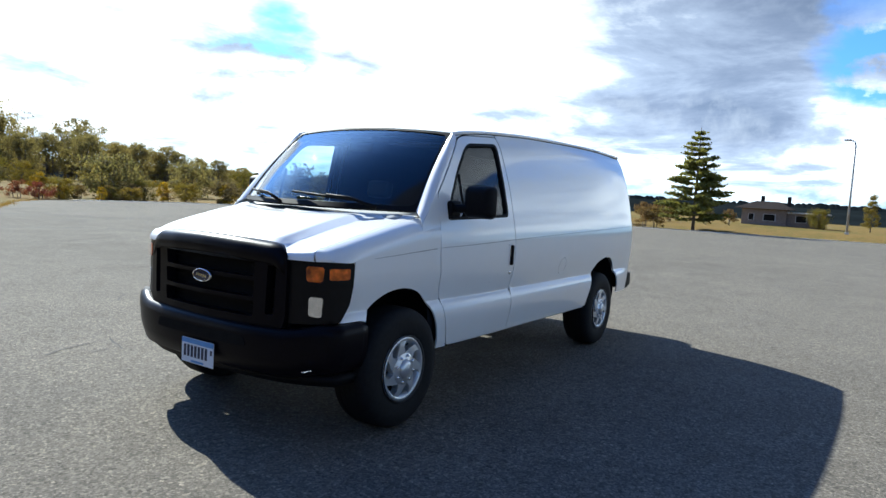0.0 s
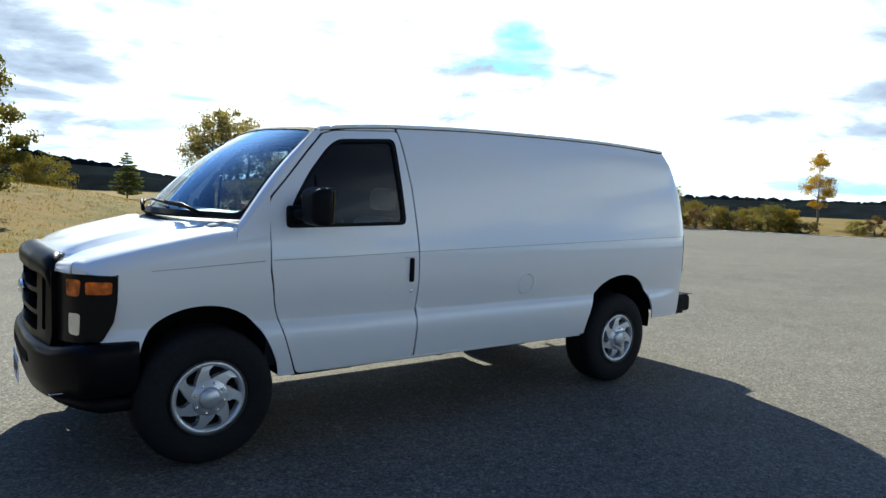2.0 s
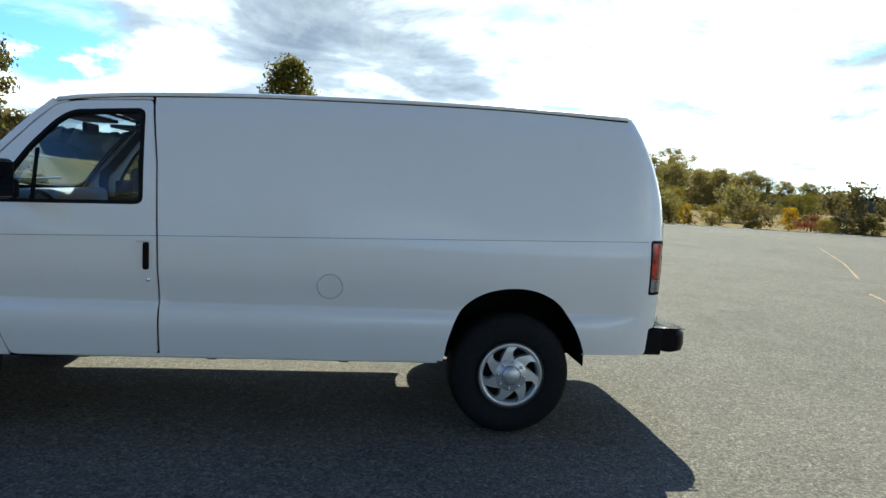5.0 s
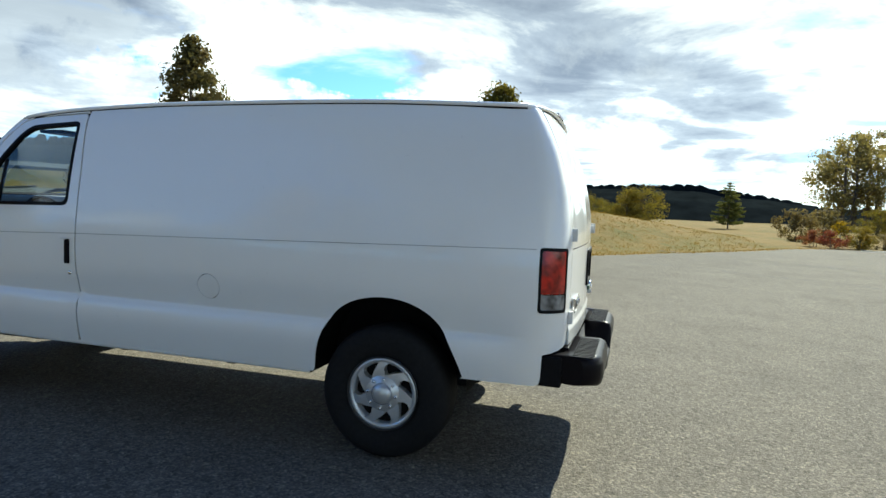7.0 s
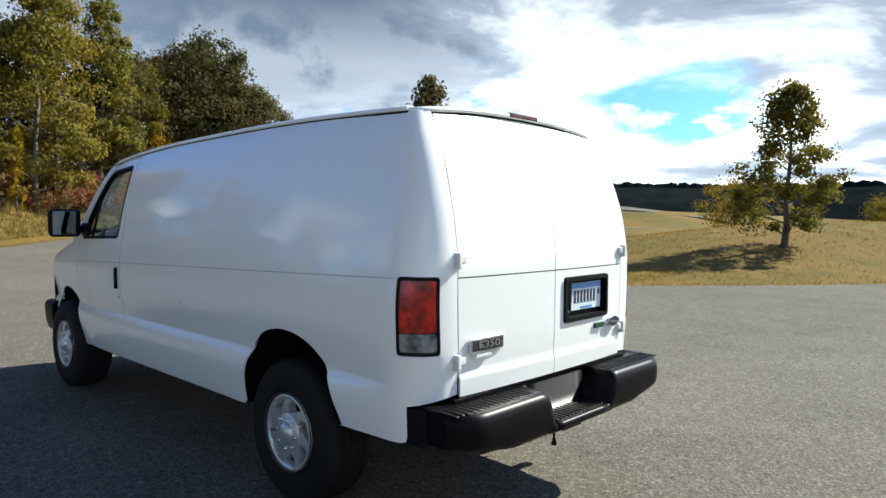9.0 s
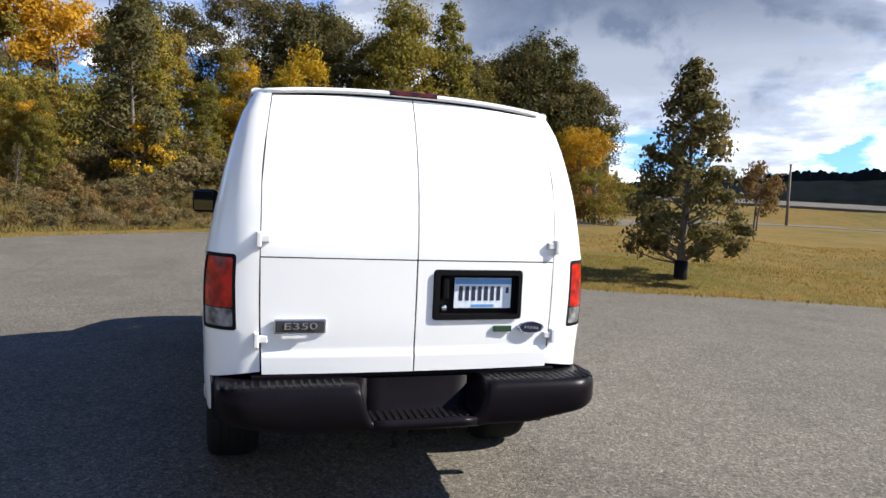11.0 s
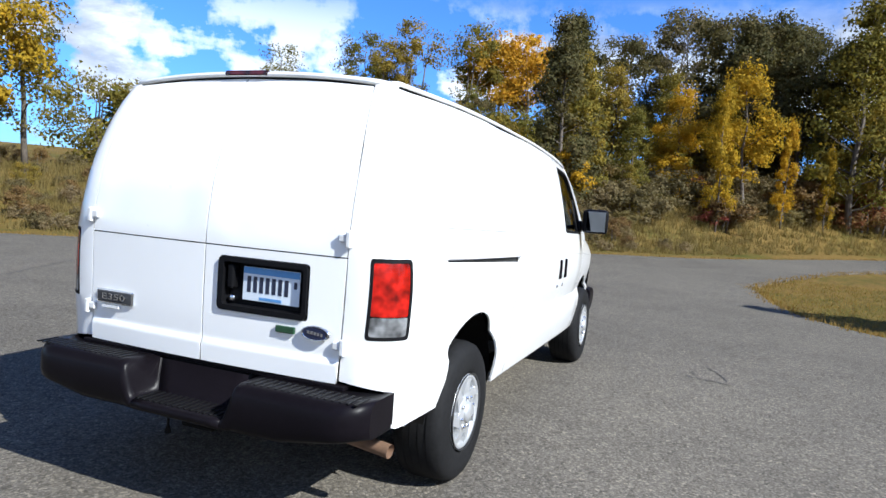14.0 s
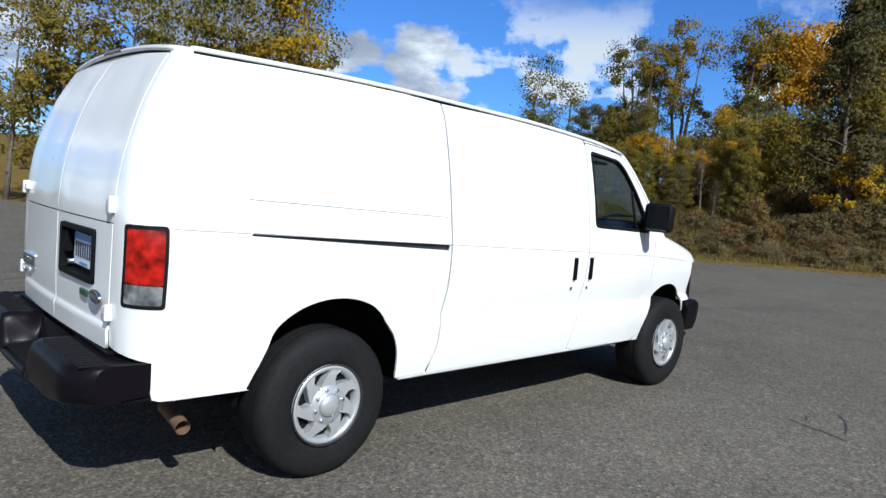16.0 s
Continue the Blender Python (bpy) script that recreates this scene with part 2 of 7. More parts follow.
PAINT = paint_material()
BLACK = plain("black_plastic", (0.006, 0.006, 0.007), 0.5, 0, 60, 0.3, 0.12, **{"Specular IOR Level": 0.08})
SOFTBLACK = plain("dark_grey_plastic", (0.0055, 0.0045, 0.006), 0.33, 0, 60, 0.25, 0.06, **{"Specular IOR Level": 0.07})
SEAL_AND_SHADE = plain("black_rubber_seal_and_shade", (0.009, 0.009, 0.010), 0.6, 0, 60, 0.3, 0.1, **{"Specular IOR Level": 0.08})
UNDER = plain("underbody", (0.008, 0.0075, 0.007), 0.9, 0, 12, 0.5, 0.4, **{"Specular IOR Level": 0.1})
RUBBER = plain("tyre_rubber", (0.012, 0.012, 0.0125), 0.70, 0, 40, 0.35, 0.3, **{"Specular IOR Level": 0.12})
ALLOY = plain("silver_wheel_cover", (0.58, 0.59, 0.60), 0.32, 0.60, 20, 0.08, 0.05)
STEEL = plain("steel_wheel", (0.05, 0.05, 0.052), 0.5, 0.6, 20, 0.3, 0.1)
CHROME = plain("chrome", (0.75, 0.76, 0.78), 0.12, 1.0, 20, 0.05, 0.02)
RUST = plain("rusty_pipe", (0.20, 0.12, 0.075), 0.75, 0.3, 18, 0.45, 0.4)
SEAM = plain("seam_shadow_gap", (0.20, 0.20, 0.205), 0.7, 0, 30, 0.2, 0.05)
TREADPLATE = plain("worn_tread", (0.007, 0.007, 0.0075), 0.45, 0, 40, 0.3, 0.1, **{"Specular IOR Level": 0.09})
MIRROR = plain("mirror_glass", (0.12, 0.13, 0.145), 0.03, 1.0, 20, 0.05, 0.0)
CABIN = plain("grey_cabin_trim", (0.022, 0.024, 0.029), 0.75, 0, 25, 0.2, 0.1)
DASH = plain("pale_dashboard", (0.30, 0.31, 0.31), 0.7, 0, 25, 0.15, 0.1)
LINER = plain("cabin_liner", (0.014, 0.014, 0.017), 0.9, 0, 10, 0.3, 0.1)
GLASS = glass_material("tinted_glass", (0.58, 0.68, 0.76), 0.985, 5.5)
WINDSCREEN = glass_material("windscreen_glass", (0.74, 0.87, 0.90), 0.975, 3.6)
RED = lamp_lens("red_lens", (0.52, 0.012, 0.006))
DARKRED = lamp_lens("dark_red_lens", (0.12, 0.01, 0.015))
CLEAR = lamp_lens("clear_lens", (0.27, 0.275, 0.28))
AMBER = lamp_lens("amber_lens", (1.0, 0.19, 0.012))
SMOKED = plain("smoked_lamp_housing", (0.008, 0.0075, 0.008), 0.3, 0, 20, 0.3, 0.03, **{"Specular IOR Level": 0.12})
REFLECTOR = plain("lamp_reflector", (0.66, 0.68, 0.72), 0.12, 1.0, 40, 0.2, 0.5)
NAVY = plain("navy_enamel", (0.012, 0.02, 0.06), 0.2, 0.2, 20, 0.2, 0.02, **{"Coat Weight": 0.7})
PLATE = plain("plate_white", (0.62, 0.68, 0.74), 0.4, 0, 18, 0.08, 0.05)
PLATEBLUE = plain("plate_blue", (0.10, 0.27, 0.55), 0.4, 0, 18, 0.15, 0.05)
INK = plain("dark_ink", (0.015, 0.02, 0.045), 0.5, 0, 40, 0.2, 0.05)
GREEN = plain("green_badge", (0.018, 0.055, 0.025), 0.35, 0, 30, 0.2, 0.05)
GREYTRIM = plain("pale_hinge_paint", (0.62, 0.62, 0.62), 0.35, 0.0, 30, 0.1, 0.05)
ASPHALT = asphalt_material()
GRASS = grass_material()
BARK = bark_material()

# ---------------------------------------------------------------- mesh helpers


def mesh_of(bm, name, mat, smooth=False):
    me = bpy.data.meshes.new(name)
    bm.to_mesh(me)
    bm.free()
    me.materials.append(mat)
    if smooth:
        for p in me.polygons:
            p.use_smooth = True
    return me


def part(name, bm, mat, parent, label="", smooth=False):
    ob = new(name, mesh_of(bm, name, mat, smooth))
    if parent is not None:
        ob.parent = parent
    if label:
        tagged(ob, label)
    return ob


def thing(name, label, category, at=(0, 0, 0), group="", kind=""):
    ob = new(name)
    ob.location = at
    ob.empty_display_size = 0.2
    return tagged(ob, label, category, group, kind)


def curve(*tab):
    """A smooth function through the points of a table, without overshoot."""
    xs, ys = np.array([p[0] for p in tab], float), np.array([p[1] for p in tab], float)
    order = np.argsort(xs)
    xs, ys = xs[order], ys[order]
    d = np.diff(ys) / np.diff(xs)
    m = np.concatenate([[d[0]], np.where(d[1:] * d[:-1] > 0, 2 * d[1:] * d[:-1] / (d[1:] + d[:-1] + 1e-12), 0), [d[-1]]])

    def f(x):
        x = min(max(x, xs[0]), xs[-1])
        i = min(int(np.searchsorted(xs, x, "right")) - 1, len(xs) - 2)
        h = xs[i + 1] - xs[i]
        t = (x - xs[i]) / h
        return float((2 * t**3 - 3 * t * t + 1) * ys[i] + (t**3 - 2 * t * t + t) * h * m[i] + (3 * t * t - 2 * t**3) * ys[i + 1] + (t**3 - t * t) * h * m[i + 1])

    return f


def rounded(pts, r, n=5):
    """A polygon with its corners rounded by about r."""
    out, k = [], len(pts)
    for i in range(k):
        a, b, c = Vector(pts[i - 1]), Vector(pts[i]), Vector(pts[(i + 1) % k])
        ra = min(r, (a - b).length * 0.45)
        rc = min(r, (c - b).length * 0.45)
        p, q = b + (a - b).normalized() * ra, b + (c - b).normalized() * rc
        for j in range(n + 1):
            t = j / n
            out.append(tuple(p * (1 - t) ** 2 + b * 2 * t * (1 - t) + q * t * t))
    return out


def dense(pts, step):
    out, k = [], len(pts)
    for i in range(k):
        a, b = Vector(pts[i]), Vector(pts[(i + 1) % k])
        n = max(1, int(math.ceil((b - a).length / step)))
        out += [tuple(a + (b - a) * j / n) for j in range(n)]
    return out


def inside(p, poly):
    x, y, hit = p[0], p[1], False
    for i in range(len(poly)):
        (x0, y0), (x1, y1) = poly[i - 1], poly[i]
        if (y0 > y) != (y1 > y) and x < (x1 - x0) * (y - y0) / (y1 - y0) + x0:
            hit = not hit
    return hit


def patch(outline, shape, step=0.07, holes=(), thick=0.012, middle=(0, 0, 1.0), rows=None):
    """A sheet over a flat outline with holes, laid onto shape(u, v), with its edges turned inwards by thick."""
    from mathutils import geometry
    loops = [dense(outline, step)] + [dense(h, step * 0.6) for h in holes]
    pts, edges = [], []
    for lp in loops:
        s = len(pts)
        pts += [Vector(p) for p in lp]
        edges += [(s + i, s + (i + 1) % len(lp)) for i in range(len(lp))]
    arr = np.array([tuple(p) for p in pts])
    (u0, v0), (u1, v1) = arr.min(0), arr.max(0)
    us = np.arange(u0 + step * 0.5, u1, step)
    vs = np.arange(v0 + step * 0.5, v1, step) if rows is None else rows
    near = (step * 0.33) ** 2 if rows is None else 0.0001
    for u in us:
        for v in vs:
            if ((arr - (u, v)) ** 2).sum(1).min() > near and inside((u, v), loops[0]) and not any(inside((u, v), h) for h in loops[1:]):
                pts.append(Vector((u, v)))
    vv, _, ff, *_ = geometry.delaunay_2d_cdt(pts, edges, [], 0, 1e-6)
    bm = bmesh.new()
    bv = [bm.verts.new(shape(p[0], p[1])) for p in vv]
    for f in ff:
        c = sum((vv[i] for i in f), Vector((0, 0))) / len(f)
        sides = [(vv[f[i]] - vv[f[i - 1]]) for i in range(len(f))]
        long = max(q.length for q in sides)
        if abs(sides[0].x * sides[1].y - sides[0].y * sides[1].x) / long < 0.0012:
            continue  # a sliver along a straight edge
        if inside(c, loops[0]) and not any(inside(c, h) for h in loops[1:]):
            try:
                bm.faces.new([bv[i] for i in f])
            except ValueError:
                pass
    for v in list(bm.verts):
        if not v.link_faces:
            bm.verts.remove(v)
    bm.normal_update()
    mid = Vector(middle)
    if sum(f.normal.dot(f.calc_center_median() - mid) * f.calc_area() for f in bm.faces) < 0:
        bmesh.ops.reverse_faces(bm, faces=bm.faces)
        bm.normal_update()
    for f in bm.faces:
        f.smooth = True
    if thick:
        rim = [e for e in bm.edges if e.is_boundary]
        for e in rim:
            e.smooth = False
        normals = {v.co.copy().freeze(): v.normal.copy() for v in bm.verts}
        got = bmesh.ops.extrude_edge_only(bm, edges=rim)["geom"]
        for v in got:
            if isinstance(v, bmesh.types.BMVert):
                v.co -= normals.get(v.co.copy().freeze(), v.normal) * thick
    return bm


def mirrored(shape):
    return lambda u, v: (lambda p: Vector((p[0], -p[1], p[2])))(shape(u, v))


def box(bm, lo, hi, bevel=0.0, seg=2):
    """A block between two corners, its edges rounded by bevel."""
    lo, hi = Vector(lo), Vector(hi)
    got = bmesh.ops.create_cube(bm, size=1, matrix=Matrix.LocRotScale((lo + hi) / 2, None, hi - lo))["verts"]
    if bevel:
        es = list({e for v in got for e in v.link_edges})
        bmesh.ops.bevel(bm, geom=es, offset=bevel, segments=seg, affect="EDGES", profile=0.5)
    return bm


def block(lo, hi, bevel=0.0, seg=2):
    return box(bmesh.new(), lo, hi, bevel, seg)


def tube(points, radius, sides=8, radii=None, cap=True):
    """A round bar along points, with a radius of its own at each where radii are given."""
    bm, rings = bmesh.new(), []
    pts = [Vector(p) for p in points]
    for i, p in enumerate(pts):
        d = (pts[min(i + 1, len(pts) - 1)] - pts[max(i - 1, 0)]).normalized()
        a = d.orthogonal().normalized() if not rings else (ref - d * ref.dot(d)).normalized()
        ref, b = a, d.cross(a)
        r = radii[i] if radii else radius
        rings.append([bm.verts.new(p + (a * math.cos(t) + b * math.sin(t)) * r) for t in (2 * math.pi * k / sides for k in range(sides))])
    for r0, r1 in zip(rings, rings[1:]):
        for k in range(sides):
            bm.faces.new((r0[k], r0[(k + 1) % sides], r1[(k + 1) % sides], r1[k])).smooth = True
    if cap:
        bm.faces.new(rings[0][::-1])
        bm.faces.new(rings[-1])
    return bm


def sweep(path, profile, closed=True, smooth=True):
    """A profile of (outward, up) pairs carried along a level path of (x, y, z, outward x, outward y)."""
    bm, rings = bmesh.new(), []
    for x, y, z, ox, oy in path:
        rings.append([bm.verts.new((x + o * ox, y + o * oy, z + u)) for o, u in profile])
    n = len(profile)
    for r0, r1 in zip(rings, rings[1:]):
        for k in range(n if closed else n - 1):
            bm.faces.new((r0[k], r0[(k + 1) % n], r1[(k + 1) % n], r1[k])).smooth = smooth
    if closed:
        bm.faces.new(rings[0][::-1])
        bm.faces.new(rings[-1])
    bmesh.ops.recalc_face_normals(bm, faces=bm.faces)
    return bm


def turned(profile, n=40, axis="Y"):
    """A solid turned about the y axis from (radius, offset) pairs."""
    bm, rings = bmesh.new(), []
    for r, o in profile:
        rings.append([bm.verts.new((r * math.cos(2 * math.pi * k / n), o, r * math.sin(2 * math.pi * k / n))) for k in range(n)])
    for r0, r1 in zip(rings, rings[1:]):
        for k in range(n):
            bm.faces.new((r0[k], r0[(k + 1) % n], r1[(k + 1) % n], r1[k])).smooth = True
    bmesh.ops.recalc_face_normals(bm, faces=bm.faces)
    return bm



# ---------------------------------------------------------------- the car park and the land round it
LOT = [(13.4, -3.2), (10.5, -3.35), (8.2, -3.8), (6.6, -4.8), (5.6, -6.0), (4.7, -8.2), (3.5, -10.5), (1.6, -12.6), (-0.4, -15.2), (-3.2, -19.5), (-7.5, -26), (-12, -32.5), (-20.5, -33.5), (-29, -29), (-37.5, -21), (-42.5, -12),
       (-45, 0), (-46, 14), (-42, 30), (-28, 40), (-10, 40), (-1.5, 30), (2, 22), (4.9, 16.7), (8.2, 12.6), (12, 10.2), (15.2, 8.0), (17.3, 5.9), (19.3, 3.2), (20.7, 1.2), (22.8, -1.8), (25.5, -4.2), (29.6, -7.4), (34, -11.5), (38.6, -16.5),
       (43, -23), (50, -36), (56, -50), (54, -61), (46, -69), (34, -75), (33, -70), (44, -63.5), (49.5, -58), (50, -51), (44, -38), (37, -25), (32, -17.5), (27.5, -11.5), (22.6, -7.0), (18, -4.6), (14.6, -3.35)]


def smooth_loop(pts, n=4):
    """A closed curve through points."""
    out, k = [], len(pts)
    for i in range(k):
        p0, p1, p2, p3 = (Vector(pts[(i + j) % k]) for j in (-1, 0, 1, 2))
        for j in range(n):
            t = j / n
            out.append(tuple(0.5 * (2 * p1 + (p2 - p0) * t + (2 * p0 - 5 * p1 + 4 * p2 - p3) * t * t + (3 * p1 - p0 - 3 * p2 + p3) * t**3)))
    return out


LOT_EDGE = smooth_loop(LOT)
edge_a = np.array(LOT_EDGE)
edge_b = np.roll(edge_a, -1, 0)


def lot_distance(px, py):
    """Distance to the asphalt's edge, negative on the asphalt (arrays)."""
    px, py = np.asarray(px, float), np.asarray(py, float)
    best, odd = np.full(px.shape, 1e9), np.zeros(px.shape, bool)
    for (x0, y0), (x1, y1) in zip(edge_a, edge_b):
        dx, dy = x1 - x0, y1 - y0
        t = np.clip(((px - x0) * dx + (py - y0) * dy) / (dx * dx + dy * dy + 1e-12), 0, 1)
        best = np.minimum(best, (px - x0 - t * dx) ** 2 + (py - y0 - t * dy) ** 2)
        cross = ((y0 > py) != (y1 > py)) & (px < dx * (py - y0) / (dy if abs(dy) > 1e-9 else 1e-9) + x0)
        odd ^= cross
    d = np.sqrt(best)
    return np.where(odd, -d, d)


def ease(t):
    t = np.clip(t, 0, 1)
    return t * t * (3 - 2 * t)


WOOD_X = np.array((-10, -2, 1.5, 4.9, 8.2, 12, 15.2, 17.3, 19.3, 20.7, 22.8, 25.5, 29.6, 34, 38.6, 43, 50, 58, 90), float)
WOOD_Y = np.array((40, 32, 23, 16.7, 12.6, 10.2, 8.0, 5.9, 3.2, 1.2, -1.8, -4.2, -7.4, -11.5, -16.5, -23, -36, -52, -110), float)


def rise(px, py):
    """The drive climbs gently away from the car park and on to the higher ground beyond."""
    px, py = np.asarray(px, float), np.asarray(py, float)
    return 0.026 * np.clip(px - 15, 0, 60) + 2.2 * ease((0.6 * px - 0.8 * py - 80) / 20) * ease((px - 30) / 12)


def ground_height(px, py, d=None):
    """The height of the land beside the asphalt."""
    px, py = np.asarray(px, float), np.asarray(py, float)
    if d is None:
        d = lot_distance(px, py)
    beyond = (py - np.interp(px, WOOD_X, WOOD_Y)) * 0.8
    bank = np.where((beyond > 0) & (px > -8), (1 - ease((px - 44) / 12)) * (3.0 - 1.25 * ease(py / 7)) * ease((d - 2.0) / 11.0) + (1 - ease((px - 44) / 12)) * 0.05 * np.clip(d - 12, 0, 60), 0)
    knoll = 1.55 * np.exp(-(((px - 3) / 10) ** 2 + ((py + 31) / 13) ** 2)) * ease(d / 7)
    isle = np.where((px > 3) & (py < -3) & (py > -24), 0.28 * ease(d / 5.0), 0)
    west = np.where((px < -38), 0.35 * ease(d / 8.0), 0)
    far = np.hypot(px, py)
    roll = 0.12 * np.sin(px * 0.13 + 1) * np.sin(py * 0.11) * ease(d / 12)
    h = np.maximum(knoll, isle) + bank + west + roll - 2.5 * ease((far - 90) / 300) * (bank < 0.1)
    return np.where(d < 0, -0.09 * ease(-d / 0.5) - 0.035, h - 0.035) + rise(px, py)


def height_at(x, y):
    return float(ground_height(np.array([x]), np.array([y]))[0])


near = np.arange(-60, 60.01, 0.75)
steps = []
v = 60.0
while v < 2600:
    v *= 1.13
    steps.append(v)
axis = np.concatenate([-np.array(steps[::-1]), near, np.array(steps)])
gx, gy = np.meshgrid(axis, axis, indexing="ij")
gz = ground_height(gx, gy)
n = len(axis)
idx = np.arange(n * n).reshape(n, n)
quads = np.stack([idx[:-1, :-1], idx[1:, :-1], idx[1:, 1:], idx[:-1, 1:]], -1).reshape(-1, 4)
me = bpy.data.meshes.new("ground")
me.from_pydata(np.stack([gx, gy, gz], -1).reshape(-1, 3).tolist(), [], quads.tolist())
me.materials.append(GRASS)
for p in me.polygons:
    p.use_smooth = True
tagged(new("ground", me), "dry autumn grass over gently rolling ground", "ground", kind="structure")

lot_bm = patch(LOT_EDGE, lambda x, y: Vector((x, y, float(rise(x, y)))), 2.5, (), 0.12, (0, 0, -50))
pavement = part("pavement", lot_bm, ASPHALT, None)
tagged(pavement, "weathered grey asphalt car park with cracks", "pavement", kind="structure")

# the public road on the higher ground beyond the drive
road_path = []
road_line = [Vector(p) for p in ((100, -46), (88, -56), (75, -66), (66, -74), (58, -81), (46, -92), (36, -103))]
for i, p in enumerate(road_line):
    t = (road_line[min(i + 1, 6)] - road_line[max(i - 1, 0)]).normalized()
    road_path.append((p.x, p.y, height_at(p.x, p.y) + 0.05, t.y, -t.x))
tagged(part("road", sweep(road_path, [(-3.4, -0.3), (-3.4, 0.62), (3.4, -0.12), (3.4, -0.5)], True, False), ASPHALT, None), "pale asphalt road on the rise beyond the grass", "road", kind="structure")

# kerb along the far side of the car park
kerb_mat = plain("concrete_kerb", (0.55, 0.52, 0.46), 0.9, 0, 14, 0.15, 0.3)
kerb_path = []
far_side = [p for p in LOT_EDGE if p[0] < -12 and p[1] < 16]
for i, (x, y) in enumerate(far_side):
    a, b = Vector(far_side[max(i - 1, 0)]), Vector(far_side[min(i + 1, len(far_side) - 1)])
    t = (b - a).normalized()
    kerb_path.append((x, y, 0.0, t.y, -t.x))
tagged(part("kerb", sweep(kerb_path, [(-0.02, -0.05), (-0.01, 0.016), (0.02, 0.026), (0.40, 0.034), (0.42, -0.05)], True, False), kerb_mat, None), "pale concrete kerb at the edge of the asphalt", "kerb", kind="structure")

# cracks sealed with tar, and a worn yellow line
CRACKS = [
    (0.16, [(-3.4, -22.9), (-5, -21.7), (-8.9, -18.5), (-12, -15.2)]), (0.24, [(-6.5, -30), (-8.4, -29.3), (-12.1, -27.8), (-15.5, -26), (-19, -24.5)]),
    (0.12, [(-2.0, -23.8), (-3.6, -22.8), (-5.5, -21.1), (-7.9, -19.2), (-10.5, -17.2), (-14, -14.5)]), (0.05, [(-2.5, -22), (-6.3, -19.7), (-10.5, -17.2), (-16, -12), (-24, -3)]), (0.16, [(-5.5, -17.7), (-8.3, -18.8), (-11.9, -20.3)]), (0.16, [(-1, -15.8), (-4.6, -15.1), (-9, -12), (-14, -4)]), (0.04, [(-5, -21), (-8.7, -17.7), (-13.8, -27.5)]),
    (0.03, [(-6.1, -2.8), (-7.2, -2.75), (-8.2, -2.7)]), (0.03, [(-9.0, -3.9), (-9.8, -3.5), (-11, -3.3)]), (0.025, [(-4.8, -4.4), (-5.4, -4.2), (-5.9, -4.2)]),
    (0.03, [(1.85, -2.0), (1.75, -2.3), (1.65, -2.6)]), (0.025, [(2.4, -2.2), (2.05, -2.35), (1.7, -2.45)]), (0.02, [(2.1, -2.05), (1.75, -2.15)]), (0.025, [(0.6, -4.2), (0.35, -4.5), (0.2, -4.9)]),
    (0.04, [(-3, 5.2), (-1.2, 6.2), (-0.1, 6.8), (2, 7.9), (5, 9.6)]), (0.03, [(6, 1.5), (9, 0.5), (13, -1.2)]), (0.03, [(5, 5), (8, 4.4), (12, 4.8)]),
    (0.025, [(-7.0, 0.5), (-7.3, 0.2), (-7.9, 0.1), (-8.5, 0.25), (-8.9, 0.7), (-8.7, 1.2)]), (0.02, [(-6.7, 1.0), (-7.0, 0.5)]), (0.03, [(-12, -9), (-15, -2), (-20, 3), (-30, 5)]), (0.03, [(-10, 2), (-18, -4), (-30, -8)]),
]
YELLOW_LINES = [[(-8.0, -2.6), (-9.0, -4.0), (-10.1, -6.3)], [(-11.6, -8.4), (-14, -12), (-17.9, -18.5)]]
TAR = plain("crack_sealant", (0.036, 0.034, 0.032), 0.9, 0, 20, 0.3, 0.2)
YELLOW = plain("worn_yellow_paint", (0.24, 0.145, 0.045), 0.85, 0, 9, 0.4, 0.3)


def ribbon(points, width, wobble, seed):
    """A flat, uneven line on the asphalt."""
    rnd = random.Random(seed)
    bm, prev = bmesh.new(), None
    pts = [Vector(p) for p in points]
    for a, b in zip(pts, pts[1:]):
        n = max(2, int((b - a).length / 0.15))
        side_way = Vector((-(b - a).y, (b - a).x)).normalized()
        for j in range(n):
            p = a.lerp(b, j / n) + side_way * rnd.uniform(-wobble, wobble)
            w = width * rnd.uniform(0.25, 0.8)
            row = [bm.verts.new((*(p - side_way * w / 2), 0.004)), bm.verts.new((*(p + side_way * w / 2), 0.004))]
            if prev:
                bm.faces.new((prev[0], prev[1], row[1], row[0]))
            prev = row
    bmesh.ops.recalc_face_normals(bm, faces=bm.faces)
    for f in bm.faces:
        if f.normal.z < 0:
            f.normal_flip()
    return bm



for i, (w, pts) in enumerate(CRACKS):
    tagged(part("crack", ribbon(pts, w, w * 0.9, i), TAR, pavement), "dark crack in the asphalt")
for i, pts in enumerate(YELLOW_LINES):
    part("yellow_line", ribbon(pts, 0.08 - 0.015 * i, 0.015, 90 + i), YELLOW, pavement, "worn yellow parking line")

